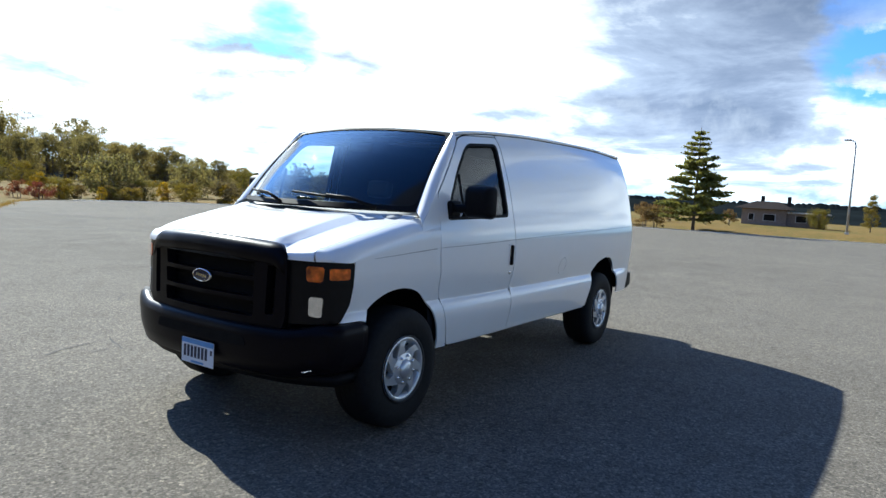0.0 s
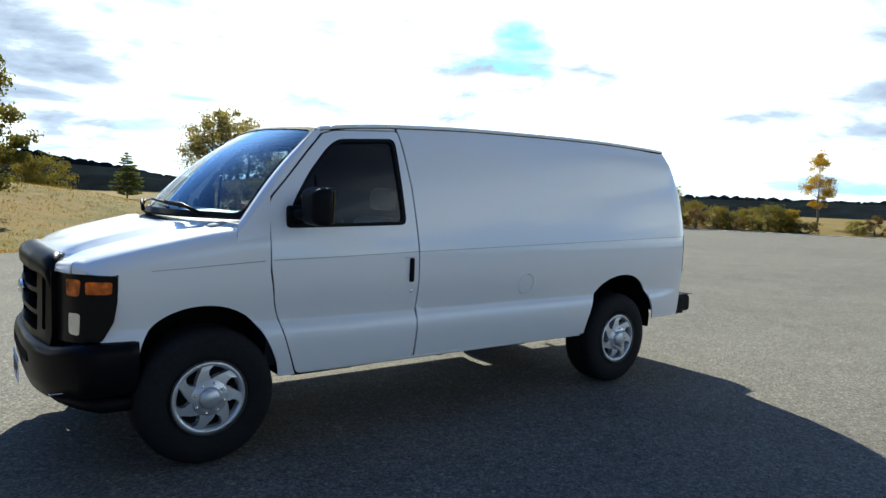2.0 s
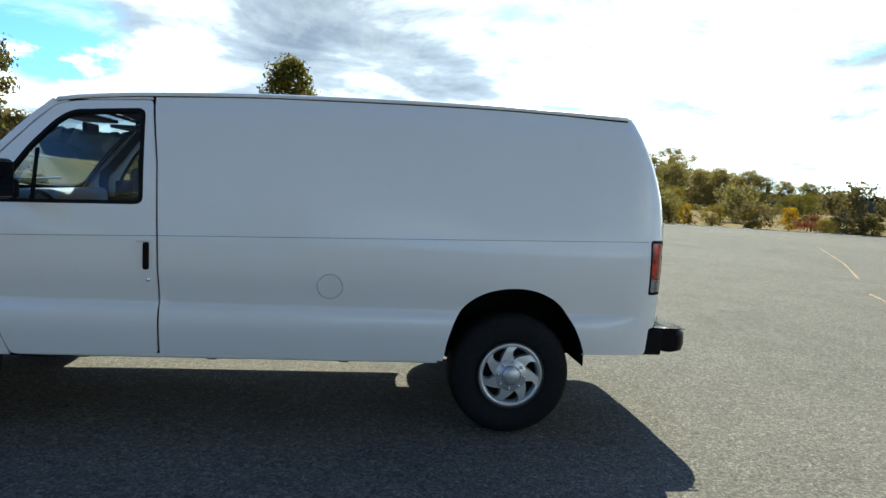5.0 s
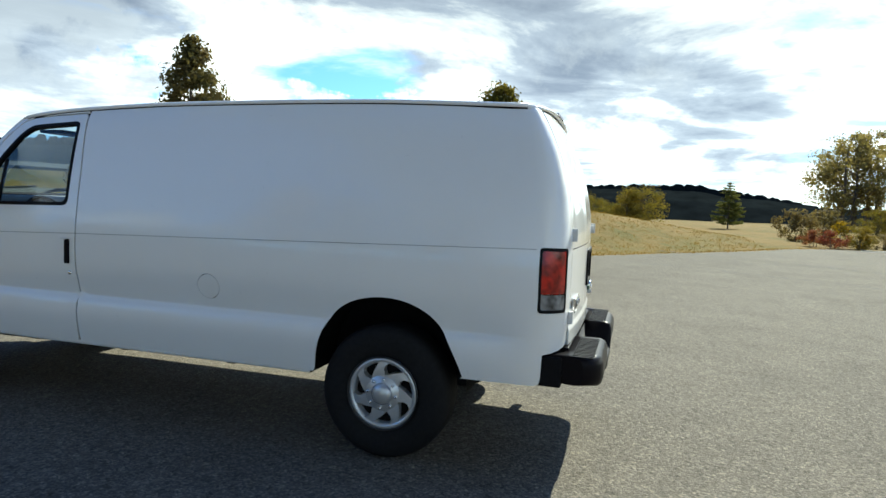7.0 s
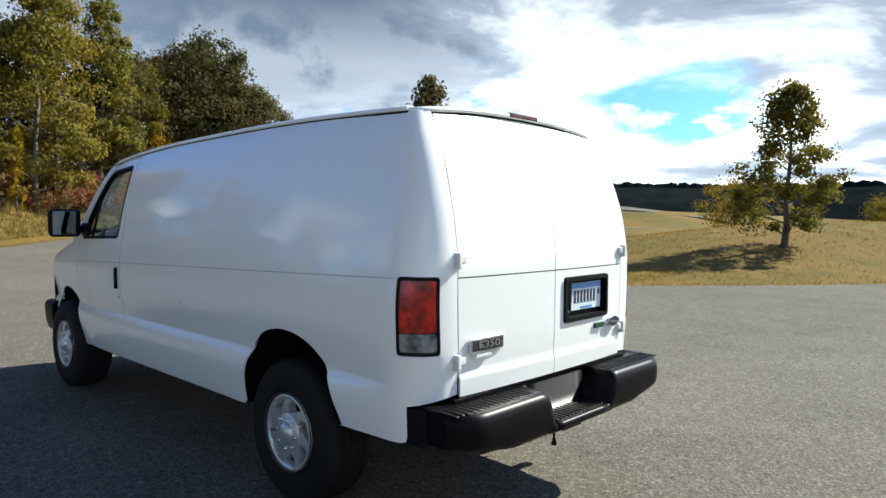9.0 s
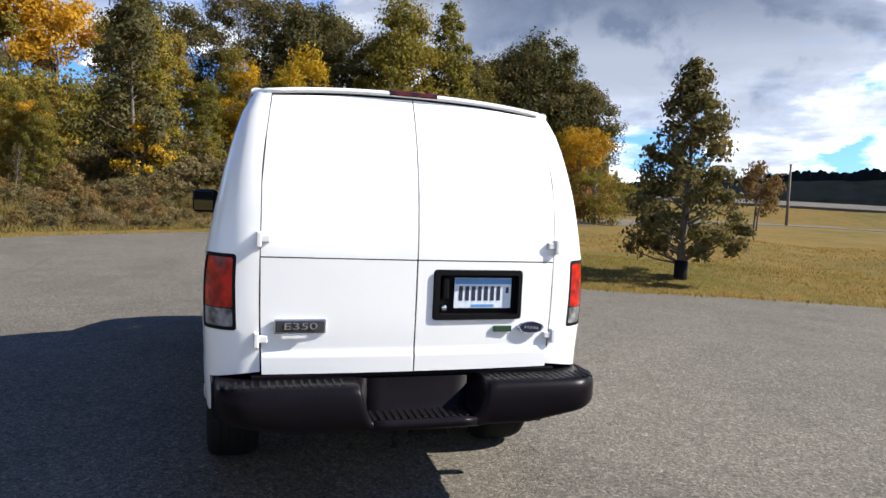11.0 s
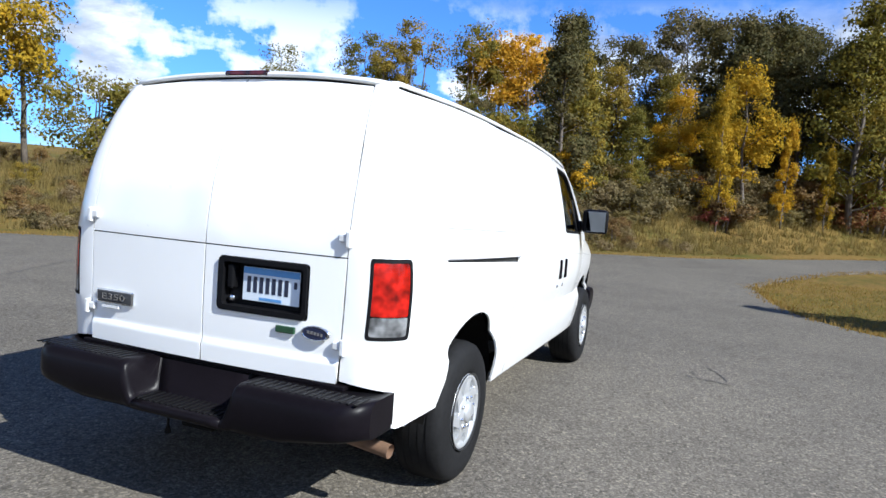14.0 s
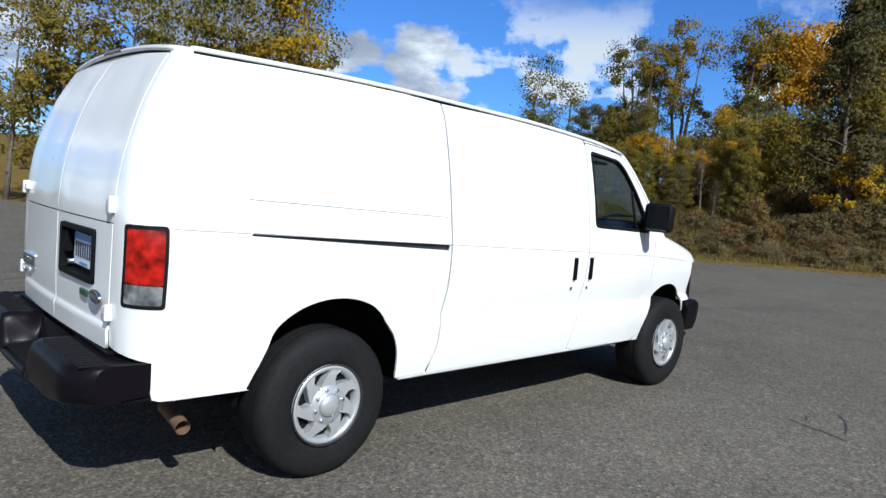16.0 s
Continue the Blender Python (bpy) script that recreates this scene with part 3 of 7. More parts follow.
# ---------------------------------------------------------------- trees
LEAF = {
    "green": leaf_material("green_leaves", [(0.046, 0.053, 0.016), (0.102, 0.100, 0.024), (0.20, 0.160, 0.030), (0.32, 0.215, 0.034)]),
    "olive": leaf_material("olive_leaves", [(0.046, 0.054, 0.015), (0.098, 0.096, 0.022), (0.175, 0.140, 0.027), (0.26, 0.172, 0.030)]),
    "gold": leaf_material("golden_leaves", [(0.085, 0.078, 0.016), (0.20, 0.150, 0.018), (0.36, 0.235, 0.018), (0.46, 0.26, 0.018)]),
    "orange": leaf_material("orange_leaves", [(0.12, 0.088, 0.018), (0.26, 0.165, 0.020), (0.42, 0.235, 0.020), (0.50, 0.26, 0.02)]),
    "oak": leaf_material("oak_leaves", [(0.030, 0.035, 0.018), (0.060, 0.062, 0.026), (0.094, 0.084, 0.036), (0.14, 0.100, 0.042)]),
    "young": leaf_material("young_oak_leaves", [(0.034, 0.040, 0.018), (0.064, 0.066, 0.027), (0.105, 0.094, 0.040), (0.16, 0.118, 0.050)]),
    "cottonwood": leaf_material("cottonwood_leaves", [(0.066, 0.068, 0.036), (0.120, 0.115, 0.054), (0.180, 0.155, 0.070), (0.24, 0.19, 0.080)], 0.5),
    "rust": leaf_material("rust_leaves", [(0.080, 0.054, 0.028), (0.125, 0.082, 0.038), (0.18, 0.112, 0.046), (0.145, 0.118, 0.046)]),
    "red": leaf_material("red_leaves", [(0.095, 0.026, 0.024), (0.16, 0.038, 0.032), (0.21, 0.075, 0.042), (0.17, 0.12, 0.05)]),
    "pine": leaf_material("pine_needles", [(0.045, 0.062, 0.022), (0.110, 0.125, 0.040), (0.22, 0.205, 0.058)]),
    "straw": leaf_material("straw_blades", [(0.060, 0.060, 0.022), (0.115, 0.098, 0.034), (0.185, 0.140, 0.052), (0.095, 0.086, 0.028)]),
    "rim": leaf_material("golden_grass", [(0.095, 0.066, 0.020), (0.17, 0.115, 0.035), (0.25, 0.162, 0.052), (0.125, 0.095, 0.024)]),
    "dry": leaf_material("dry_brush_leaves", [(0.085, 0.072, 0.038), (0.16, 0.125, 0.066), (0.25, 0.195, 0.108), (0.12, 0.085, 0.050)], 0.45),
    "brush": leaf_material("brush_leaves", [(0.064, 0.058, 0.028), (0.105, 0.090, 0.042), (0.155, 0.122, 0.060), (0.105, 0.078, 0.040)]),
}


def leaf_mesh(name, centres, size, rng, mat, flatten=1.0, long=1.0, facing=None, single=False):
    """Many small leaves at the given places: bent pairs of triangles, or single ones on far trees.
    facing gives the way that each leaf roughly looks."""
    k = len(centres)
    a = rng.normal(size=(k, 3))
    a[:, 2] *= flatten
    if facing is not None:
        n = facing / (np.linalg.norm(facing, axis=1, keepdims=True) + 1e-9) + rng.normal(size=(k, 3)) * 0.45
        n /= np.linalg.norm(n, axis=1, keepdims=True)
        a -= n * (a * n).sum(1, keepdims=True)
        a /= np.linalg.norm(a, axis=1, keepdims=True)
        b = np.cross(n, a)
    else:
        a /= np.linalg.norm(a, axis=1, keepdims=True)
        b = np.cross(a, rng.normal(size=(k, 3)))
        b /= np.linalg.norm(b, axis=1, keepdims=True)
    c = np.cross(a, b)
    s = size * rng.uniform(0.6, 1.35, (k, 1))
    i = np.arange(k)[:, None]
    if single:
        verts = np.stack([centres - a * s, centres + a * s * 0.5 + b * s * 0.75, centres + a * s * 0.5 - b * s * 0.75], 1).reshape(-1, 3)
        faces = np.hstack([i * 3, i * 3 + 1, i * 3 + 2])
    else:
        p0, p2 = centres - a * s * long, centres + a * s * long
        p1, p3 = centres + b * s * 0.55 + c * s * 0.15, centres - b * s * 0.55 + c * s * 0.15
        verts = np.stack([p0, p1, p2, p3], 1).reshape(-1, 3)
        faces = np.concatenate([np.hstack([i * 4, i * 4 + 1, i * 4 + 2]), np.hstack([i * 4, i * 4 + 2, i * 4 + 3])])
    me = bpy.data.meshes.new(name)
    me.vertices.add(len(verts))
    me.vertices.foreach_set("co", verts.astype(np.float32).ravel())
    me.loops.add(faces.size)
    me.loops.foreach_set("vertex_index", faces.astype(np.int32).ravel())
    me.polygons.add(len(faces))
    me.polygons.foreach_set("loop_start", np.arange(0, faces.size, 3, dtype=np.int32))
    me.update()
    me.materials.append(mat)
    return me


def join_tubes(tubes, mat, name):
    bm, tmp = bmesh.new(), bpy.data.meshes.new("tmp_branch")
    for t in tubes:
        t.to_mesh(tmp)
        t.free()
        bm.from_mesh(tmp)
    bpy.data.meshes.remove(tmp)
    return mesh_of(bm, name, mat)


def make_tree(name, label, mat, height, bare, radius, shape, clumps, leaves, leaf, seed, lean=0.0, gaps=0.3, trunk_r=None, stems=1, clump=0.17, single=True, low=0.85):
    """A tree at the origin: tapered trunk and limbs, and a crown of leaves gathered in clumps at the limbs' ends.
    shape(k) gives the crown's relative radius from its foot (k=0) to its top (k=1)."""
    rng = np.random.default_rng(seed)
    t = thing(name, label, "tree")
    r0 = trunk_r or height * 0.012
    tubes, ends = [], []
    for st in range(stems):
        off = Vector((rng.uniform(-0.4, 0.4), rng.uniform(-0.4, 0.4), 0)) * (stems > 1) * radius * 0.5
        top = Vector((rng.uniform(-1, 1) * lean, rng.uniform(-1, 1) * lean, height * rng.uniform(0.88, 0.97))) + off * 1.6
        spine = [off.lerp(top, k) + Vector((rng.normal() * 0.02, rng.normal() * 0.02, 0)) * height * 0.4 * (0 < k < 1) for k in np.linspace(0, 1, 7)]
        spine[0] = off + Vector((0, 0, -0.25))
        tubes.append(tube(spine, r0, 8, [r0 * (1.25 - 1.2 * k) for k in np.linspace(0, 1, 7)]))
        for c in range(clumps // stems):
            k = rng.uniform(0, 1) ** low
            z = bare + (height - bare) * k
            rr = radius * shape(k)
            ang = rng.uniform(0, 2 * math.pi)
            out = rr * math.sqrt(rng.uniform(0.12, 1.0)) * rng.uniform(0.8, 1.12)
            s = (z / height) * 6
            i = min(int(s), 5)
            axis_p = spine[i].lerp(spine[i + 1], s - i)
            end = Vector((axis_p.x + out * math.cos(ang), axis_p.y + out * math.sin(ang), z))
            ends.append((end, 0.5 + 0.5 * shape(k)))
            if c % 2 == 0:
                zi = max(bare * 0.9, z - out * 0.45)
                s = (zi / height) * 6
                i = min(int(s), 5)
                foot = spine[i].lerp(spine[i + 1], min(1, s - i))
                mid = foot.lerp(end, 0.5) + Vector((0, 0, -0.06 * out))
                w = r0 * (1.1 - zi / height) * 0.36
                tubes.append(tube([foot, mid, end], w, 5, [w, w * 0.6, w * 0.2], cap=False))
    tr = new("trunk", join_tubes(tubes, BARK, "trunk"))
    tr.parent = t
    weight = np.array([e[1] * rng.uniform(gaps, 1.0) ** 1.3 for e in ends])
    pick = rng.choice(len(ends), leaves, p=weight / weight.sum())
    cen = np.array([tuple(e[0]) for e in ends])[pick]
    size = radius * clump
    bulk = rng.uniform(0.55, 1.35, len(ends))[pick][:, None]
    shift = np.clip(rng.normal(size=(leaves, 3)), -1.6, 1.6) * np.array((size, size, size * 0.72)) * bulk
    outward = cen * np.array((1, 1, 0)) * (0.8 * size / radius) + np.array((0, 0, 0.35 * size))
    cr = new("crown", leaf_mesh("crown", cen + shift, leaf, rng, mat, facing=shift + outward, single=single))
    cr.parent = t
    return t


def round_crown(k):
    return math.sqrt(max(0.0, 1 - (2 * k - 0.85) ** 2 / 1.4)) if k < 0.93 else 0.4


def cone_crown(k):
    return (1 - k) ** 0.75 * 0.95 + 0.05 if k > 0.12 else 0.6 + 3 * k


def oak_crown(k):
    return min(1.0, 0.55 + 2.2 * k) if k < 0.25 else (1 - (k - 0.25) / 0.78) ** 0.8 * 0.92 + 0.06


def spire_crown(k):
    """Broad skirts low down, drawn in above them, and a slender top."""
    return float(np.interp(k, (0, 0.08, 0.22, 0.34, 0.44, 0.60, 0.80, 1.0), (0.62, 1.0, 1.0, 0.86, 0.72, 0.70, 0.42, 0.06)))


def skirt_crown(k):
    """Full from its foot, and narrow in the upper half."""
    return float(np.interp(k, (0, 0.06, 0.2, 0.34, 0.45, 0.62, 0.8, 1.0), (0.85, 1.0, 1.0, 0.85, 0.70, 0.60, 0.36, 0.06)))


def column_crown(k):
    return 0.55 + 0.45 * math.sin(math.pi * min(1, k * 1.15)) if k < 0.95 else 0.35


def place(proto, x, y, scale=1.0, turn=0.0, stretch=1.0, z=None, group=""):
    """A copy of a tree, standing on the ground."""
    m = Matrix.LocRotScale((x, y, height_at(x, y) if z is None else z), Euler((0, 0, turn)), None)
    c = copy_thing(proto, m)
    c.scale = (scale, scale, scale * stretch)
    if group:
        c["group"] = group
    return c




def make_conifer(name, label, mat, height, bare, radius, seed):
    """A conifer: a straight trunk with tiers of spreading branches that carry needle sprays."""
    rng = np.random.default_rng(seed)
    t = thing(name, label, "tree")
    tubes = [tube([(0, 0, -0.2), (0, 0, height * 0.5), (0, 0, height)], 0.1, 8, [0.13, 0.08, 0.015])]
    cen = []
    z = bare
    while z < height * 0.97:
        k = (z - bare) / (height - bare)
        reach = radius * (1 - k) ** 0.85 + 0.12
        for b in range(6 if k < 0.8 else 4):
            a = rng.uniform(0, 2 * math.pi)
            r = reach * rng.uniform(0.7, 1.1)
            end = Vector((r * math.cos(a), r * math.sin(a), z + r * rng.uniform(0.0, 0.22)))
            mid = Vector((end.x * 0.5, end.y * 0.5, z - 0.02 * r))
            tubes.append(tube([(0, 0, z), mid, end], 0.03, 4, [0.035, 0.022, 0.006], cap=False))
            for q in np.linspace(0.25, 1.0, max(3, int(r * 6))):
                p = Vector((0, 0, z)).lerp(end, q) if q > 0.5 else Vector((0, 0, z)).lerp(mid, q * 2)
                for _ in range(15):
                    cen.append((p.x + rng.normal() * 0.13, p.y + rng.normal() * 0.13, p.z + rng.normal() * 0.05))
        z += rng.uniform(0.30, 0.42)
    tr = new("trunk", join_tubes(tubes, BARK, "trunk"))
    tr.parent = t
    cr = new("crown", leaf_mesh("crown", np.array(cen), 0.11, rng, mat, 0.35, 1.3))
    cr.parent = t
    return t


rt = random.Random(5)
# the young oaks on the grass
oak = make_tree("oak_tree", "young dark green oak on mown grass", LEAF["young"], 4.95, 0.56, 1.36, skirt_crown, 190, 15500, 0.058, 11, 0.10, 0.12, 0.085, 1, 0.10, False, 1.12)
oak.location = (7.0, -8.9, height_at(7.0, -8.9))
oak_b = make_tree("oak_tree", "young thin oak turning yellow on the knoll", LEAF["olive"], 5.3, 0.6, 1.9, oak_crown, 130, 9500, 0.072, 12, 0.25, 0.15, 0.10, 1, 0.10, False)
oak_b.location = (2.3, -20.9, height_at(2.3, -20.9))

# the wood beyond the drive
protos = {
    "gold": [make_tree("birch_tree", "tall golden autumn tree at the wood's edge", LEAF["gold"], 10, 3.0, 1.9, column_crown, 54, 9000, 0.09, 21, 0.6, 0.12, clump=0.19),
             make_tree("maple_tree", "broad yellow-orange autumn tree in the wood", LEAF["orange"], 9, 5.4, 2.3, round_crown, 60, 6500, 0.095, 22, 0.9, 0.15, stems=3, clump=0.16)],
    "lowgold": [make_tree("birch_tree", "small golden autumn tree on the bank", LEAF["gold"], 8, 0.7, 1.7, cone_crown, 50, 6500, 0.085, 39, 0.4, 0.15)],
    "green": [make_tree("aspen_tree", "slender yellow-green tree in thinning leaf", LEAF["green"], 10, 0.5, 2.1, spire_crown, 130, 14000, 0.085, 23, 0.3, 0.2, clump=0.13),
              make_tree("elm_tree", "green and yellow broadleaf tree", LEAF["olive"], 10, 1.2, 2.3, oak_crown, 95, 11500, 0.085, 24, 0.5, 0.12, clump=0.15)],
    "oak": [make_tree("oak_tree", "large dark green oak in the wood", LEAF["oak"], 11, 2.5, 3.4, round_crown, 85, 15000, 0.10, 25, 0.6, 0.2, clump=0.14),
            make_tree("oak_tree", "large brownish green oak in the wood", LEAF["oak"], 11, 2.0, 3.0, round_crown, 75, 14000, 0.10, 26, 0.6, 0.2, clump=0.14)],
    "shade": [make_tree("aspen_tree", "tall dark green tree at the wood's edge", LEAF["oak"], 10, 0.5, 2.1, spire_crown, 130, 13000, 0.085, 41, 0.3, 0.2, clump=0.13)],
    "poplar": [make_tree("poplar_tree", "tall poplar with thin yellowing crown", LEAF["olive"], 12, 4.6, 2.2, column_crown, 66, 7000, 0.09, 27, 1.5, 0.1, stems=3, clump=0.15)],
    "thin": [make_tree("aspen_tree", "tall thin aspen with sparse yellow-green leaf", LEAF["olive"], 12, 2.5, 2.2, column_crown, 60, 4300, 0.11, 36, 0.8, 0.1, clump=0.22)],
    "bare": [make_tree("bare_tree", "tall almost leafless tree with fine twigs", LEAF["brush"], 11, 4.0, 1.8, round_crown, 110, 700, 0.08, 28, 0.6, 0.2)],
    "rust": [make_tree("shrub", "rust brown autumn shrub on dry grass", LEAF["rust"], 2.4, 0.2, 1.3, round_crown, 34, 2300, 0.075, 29, 0.1, 0.3, 0.04, 3)],
    "red": [make_tree("sumac_shrub", "dark red sumac shrub on the bank", LEAF["red"], 2.0, 0.3, 1.6, round_crown, 34, 2600, 0.075, 30, 0.1, 0.3, 0.04, 3)],
    "brush": [make_tree("brush_clump", "grey-green brush on the bank", LEAF["brush"], 1.8, 0.1, 1.2, round_crown, 34, 2600, 0.075, 31, 0.1, 0.3, 0.014, 3)],
    "dry": [make_tree("dry_brush", "pale dry brush on the grassy bank", LEAF["dry"], 1.6, 0.05, 1.3, round_crown, 40, 2600, 0.07, 40, 0.1, 0.3, 0.012, 3)],
    "yellow": [make_tree("shrub", "small yellow shrub at the wood's foot", LEAF["gold"], 3.0, 0.3, 1.2, round_crown, 30, 2800, 0.08, 32, 0.1, 0.25, 0.04, 2)],
    "conifer": [make_conifer("pine_tree", "sparse yellow-green pine with layered branches", LEAF["pine"], 7.6, 0.8, 2.6, 33)],
    "willow": [make_tree("cottonwood_tree", "tall cottonwood with several stems and thin leaf", LEAF["cottonwood"], 14, 2.4, 5.0, round_crown, 150, 8500, 0.21, 34, 0.8, 0.3, 0.3, 4, 0.14)],
    "under": [make_tree("bush", "dark brown-green bush under the tall trees", LEAF["cottonwood"], 4.5, 0.2, 3.0, round_crown, 60, 4000, 0.15, 38, 0.2, 0.3, 0.08, 4)],
    "dome": [make_tree("maple_tree", "broad rounded tree with thin brown-green leaf", LEAF["cottonwood"], 9, 2.0, 4.4, round_crown, 90, 7500, 0.14, 37, 0.5, 0.1, 0.2, 3, 0.12)],
    "scrub": [make_tree("bush", "rounded bush with yellowing leaf", LEAF["olive"], 4.5, 0.3, 2.8, round_crown, 60, 5600, 0.10, 35, 0.2, 0.3, 0.08, 4)],
}
WOOD_a = [
    ("elm", 39.4, -9.2, 14.9), ("aspen", 44.3, -14.4, 15.7), ("shade", 30.8, 5.2, 11.6), ("elm", 39.1, 4.5, 11.9), ("maple", 49.4, 12.9, 15.3),
    ("maple", 50.3, 16.5, 15.2), ("poplar", 46.5, 17.6, 16.1), ("poplar", 47.5, 23.0, 16.7), ("poplar", 46.3, 25.3, 16.0), ("poplar", 47.4, 27.3, 16.2),
    ("oakA", 44.1, -1.9, 14.7), ("oakB", 44.0, -4.2, 14.4), ("oakA", 43.8, -6.6, 13.3), ("oakA", 49.1, -19.2, 14.8), ("oakB", 50.0, -22.6, 14.8),
    ("oakA", 49.1, -24.8, 14.9), ("oakB", 49.2, -29.3, 13.1), ("oakA", 53.4, -29.7, 13.5), ("bare", 40.1, 1.3, 15.6), ("bare", 41.8, -12.3, 6.3),
    ("birch", 34.1, -3.3, 9.2), ("yellow", 35.9, -5.4, 7.8), ("birch", 47.1, -19.0, 11.0), ("yellow", 46.9, -19.6, 7.8), ("maple", 40.0, -25.3, 8.7),
    ("yellow", 37.6, -7.7, 6.6), ("oakA", 43.8, 4.8, 13.4), ("elm", 41.3, 8.5, 12.6),
]
WOOD_b = [
    ("elm", 38.1, 1.2, 10.3), ("thin", 31.8, 25.5, 10.6), ("yellow", 22.1, 18.7, 4.8), ("yellow", 23.2, 20.6, 4.2), ("scrub", 36.2, 26.3, 6.1),
    ("scrub", 38.8, 26.0, 6.7), ("scrub", 36.1, 22.7, 5.7), ("scrub", 38.6, 22.3, 6.5), ("oakB", 46.1, 0.5, 15.1), ("oakA", 48.0, -3.2, 15.6),
    ("oakB", 47.6, -6.7, 15.3), ("scrub", 37.4, 8.6, 7.0), ("birch", 36.1, 0.5, 8.7), ("scrub", 37.1, 10.5, 8.2), ("elm", 30.1, 2.1, 4.5),
    ("yellow", 32.0, -2.1, 8.6), ("oakA", 49.7, -21.9, 14.8), ("oakB", 48.5, -24.6, 14.8), ("oakA", 46.9, -27.7, 12.0), ("birch", 42.8, -24.7, 8.2),
    ("scrub", 38.3, -24.7, 4.2), ("elm", 46.6, -18.7, 13.4), ("thin", 3.0, 20.6, 7.9), ("thin", 6.3, 25.8, 10.3), ("thin", 7.8, 24.1, 10.0), ("thin", 9.3, 23.4, 10.6),
    ("birch", 11.5, 23.4, 11.1),
]
WOOD_c = [
    ("thin", 13.9, 24.3, 11.5), ("thin", 1.9, 19.8, 7.9), ("thin", 1.5, 23.8, 6.6), ("thin", 68.0, 49.6, 16.8),
    ("scrub", 44.4, 47.1, 10.7), ("scrub", 37.5, 16.2, 7.0), ("scrub", 36.5, 13.5, 7.2), ("birch", 36.1, 14.5, 7.4), ("scrub", 39.7, 10.5, 7.0), ("elm", 31.4, 2.3, 7.3),
    ("yellow", 33.2, 15.9, 4.6), ("oakB", 54.4, 17.1, 9.6), ("scrub", 35.1, 11.5, 7.2), ("scrub", 20.8, 28.5, 6.4), ("conifer", 22.9, 29.3, 6.8),
    ("conifer", 25.2, 29.8, 5.3), ("bare", 26.4, 28.7, 7.4), ("yellow", 27.8, 27.1, 7.5), ("scrub", 27.5, 30.4, 4.6),
    ("thin", 9.5, 23.7, 9.7), ("oakB", 45.0, -14.4, 11.5), ("oakA", 46.4, -16.7, 12.6), ("elm", 41.6, -11.0, 14.7), ("oakA", 45.8, -10.2, 14.4),
    ("oakA", 46.4, -5.5, 14.8), ("oakB", 49.9, -10.2, 10.0),
]
WOOD_d = [
    ("maple", 49.2, -13.9, 9.5), ("oakB", 50.4, -17.4, 10.2), ("birch", 40.5, -1.9, 9.5), ("scrub", 48.7, -24.3, 8.6), ("oakB", 48.8, -24.1, 13.8),
    ("oakA", 47.2, -27.5, 12.3), ("red", 41.8, -24.9, 4.4), ("shade", 28.2, 5.3, 10.4), ("aspen", 29.4, 4.6, 9.7), ("red", 42.6, -13.3, 4.1),
    ("red", 45.0, -15.6, 4.5), ("red", 45.6, -17.2, 4.3), ("red", 48.0, -19.4, 4.9), ("red", 48.4, -21.1, 4.8), ("red", 48.8, -23.0, 4.8), ("red", 48.2, -24.5, 4.6),
    ("red", 43.9, -24.2, 4.1), ("red", 41.5, -24.6, 3.7), ("red", 45.7, -16.8, 4.8), ("red", 46.9, -19.7, 5.1), ("rust", 38.6, -39.4, 5.5),
]
SCATTERED_a = [
    ("willow", -40.0, -99.1, 5.6), ("willow", -45.0, -103.4, 6.5), ("willow", -48.4, -99.5, 6.7), ("willow", -52.0, -95.2, 6.4), ("willow", -55.0, -91.1, 5.7),
    ("under", -37.8, -82.4, -0.8), ("under", -42.2, -80.1, -0.8), ("under", -49.0, -75.8, -0.0), ("under", -54.2, -77.0, 0.5), ("under", -34.1, -84.2, -0.7),
    ("under", -62.1, -83.6, 1.0), ("yellow", -43.1, -70.2, -1.2), ("yellow", -39.6, -72.3, -1.6), ("rust", -46.6, -70.2, 0.3), ("rust", -48.1, -71.6, 0.6),
    ("under", -35.5, -79.1, -1.0), ("under", -37.1, -78.3, -0.6), ("under", -47.9, -76.6, -0.3), ("under", -52.8, -75.6, 0.5), ("willow", -37.9, -91.2, 6.0),
    ("willow", -44.3, -88.1, 6.0), ("willow", -48.9, -87.7, 6.2), ("willow", -50.0, -84.7, 5.8), ("willow", -53.9, -84.6, 5.7), ("willow", -57.0, -84.9, 5.3),
    ("willow", -60.4, -84.9, 4.9), ("willow", -64.0, -84.7, 4.3), ("willow", -68.8, -85.9, 3.5),
]
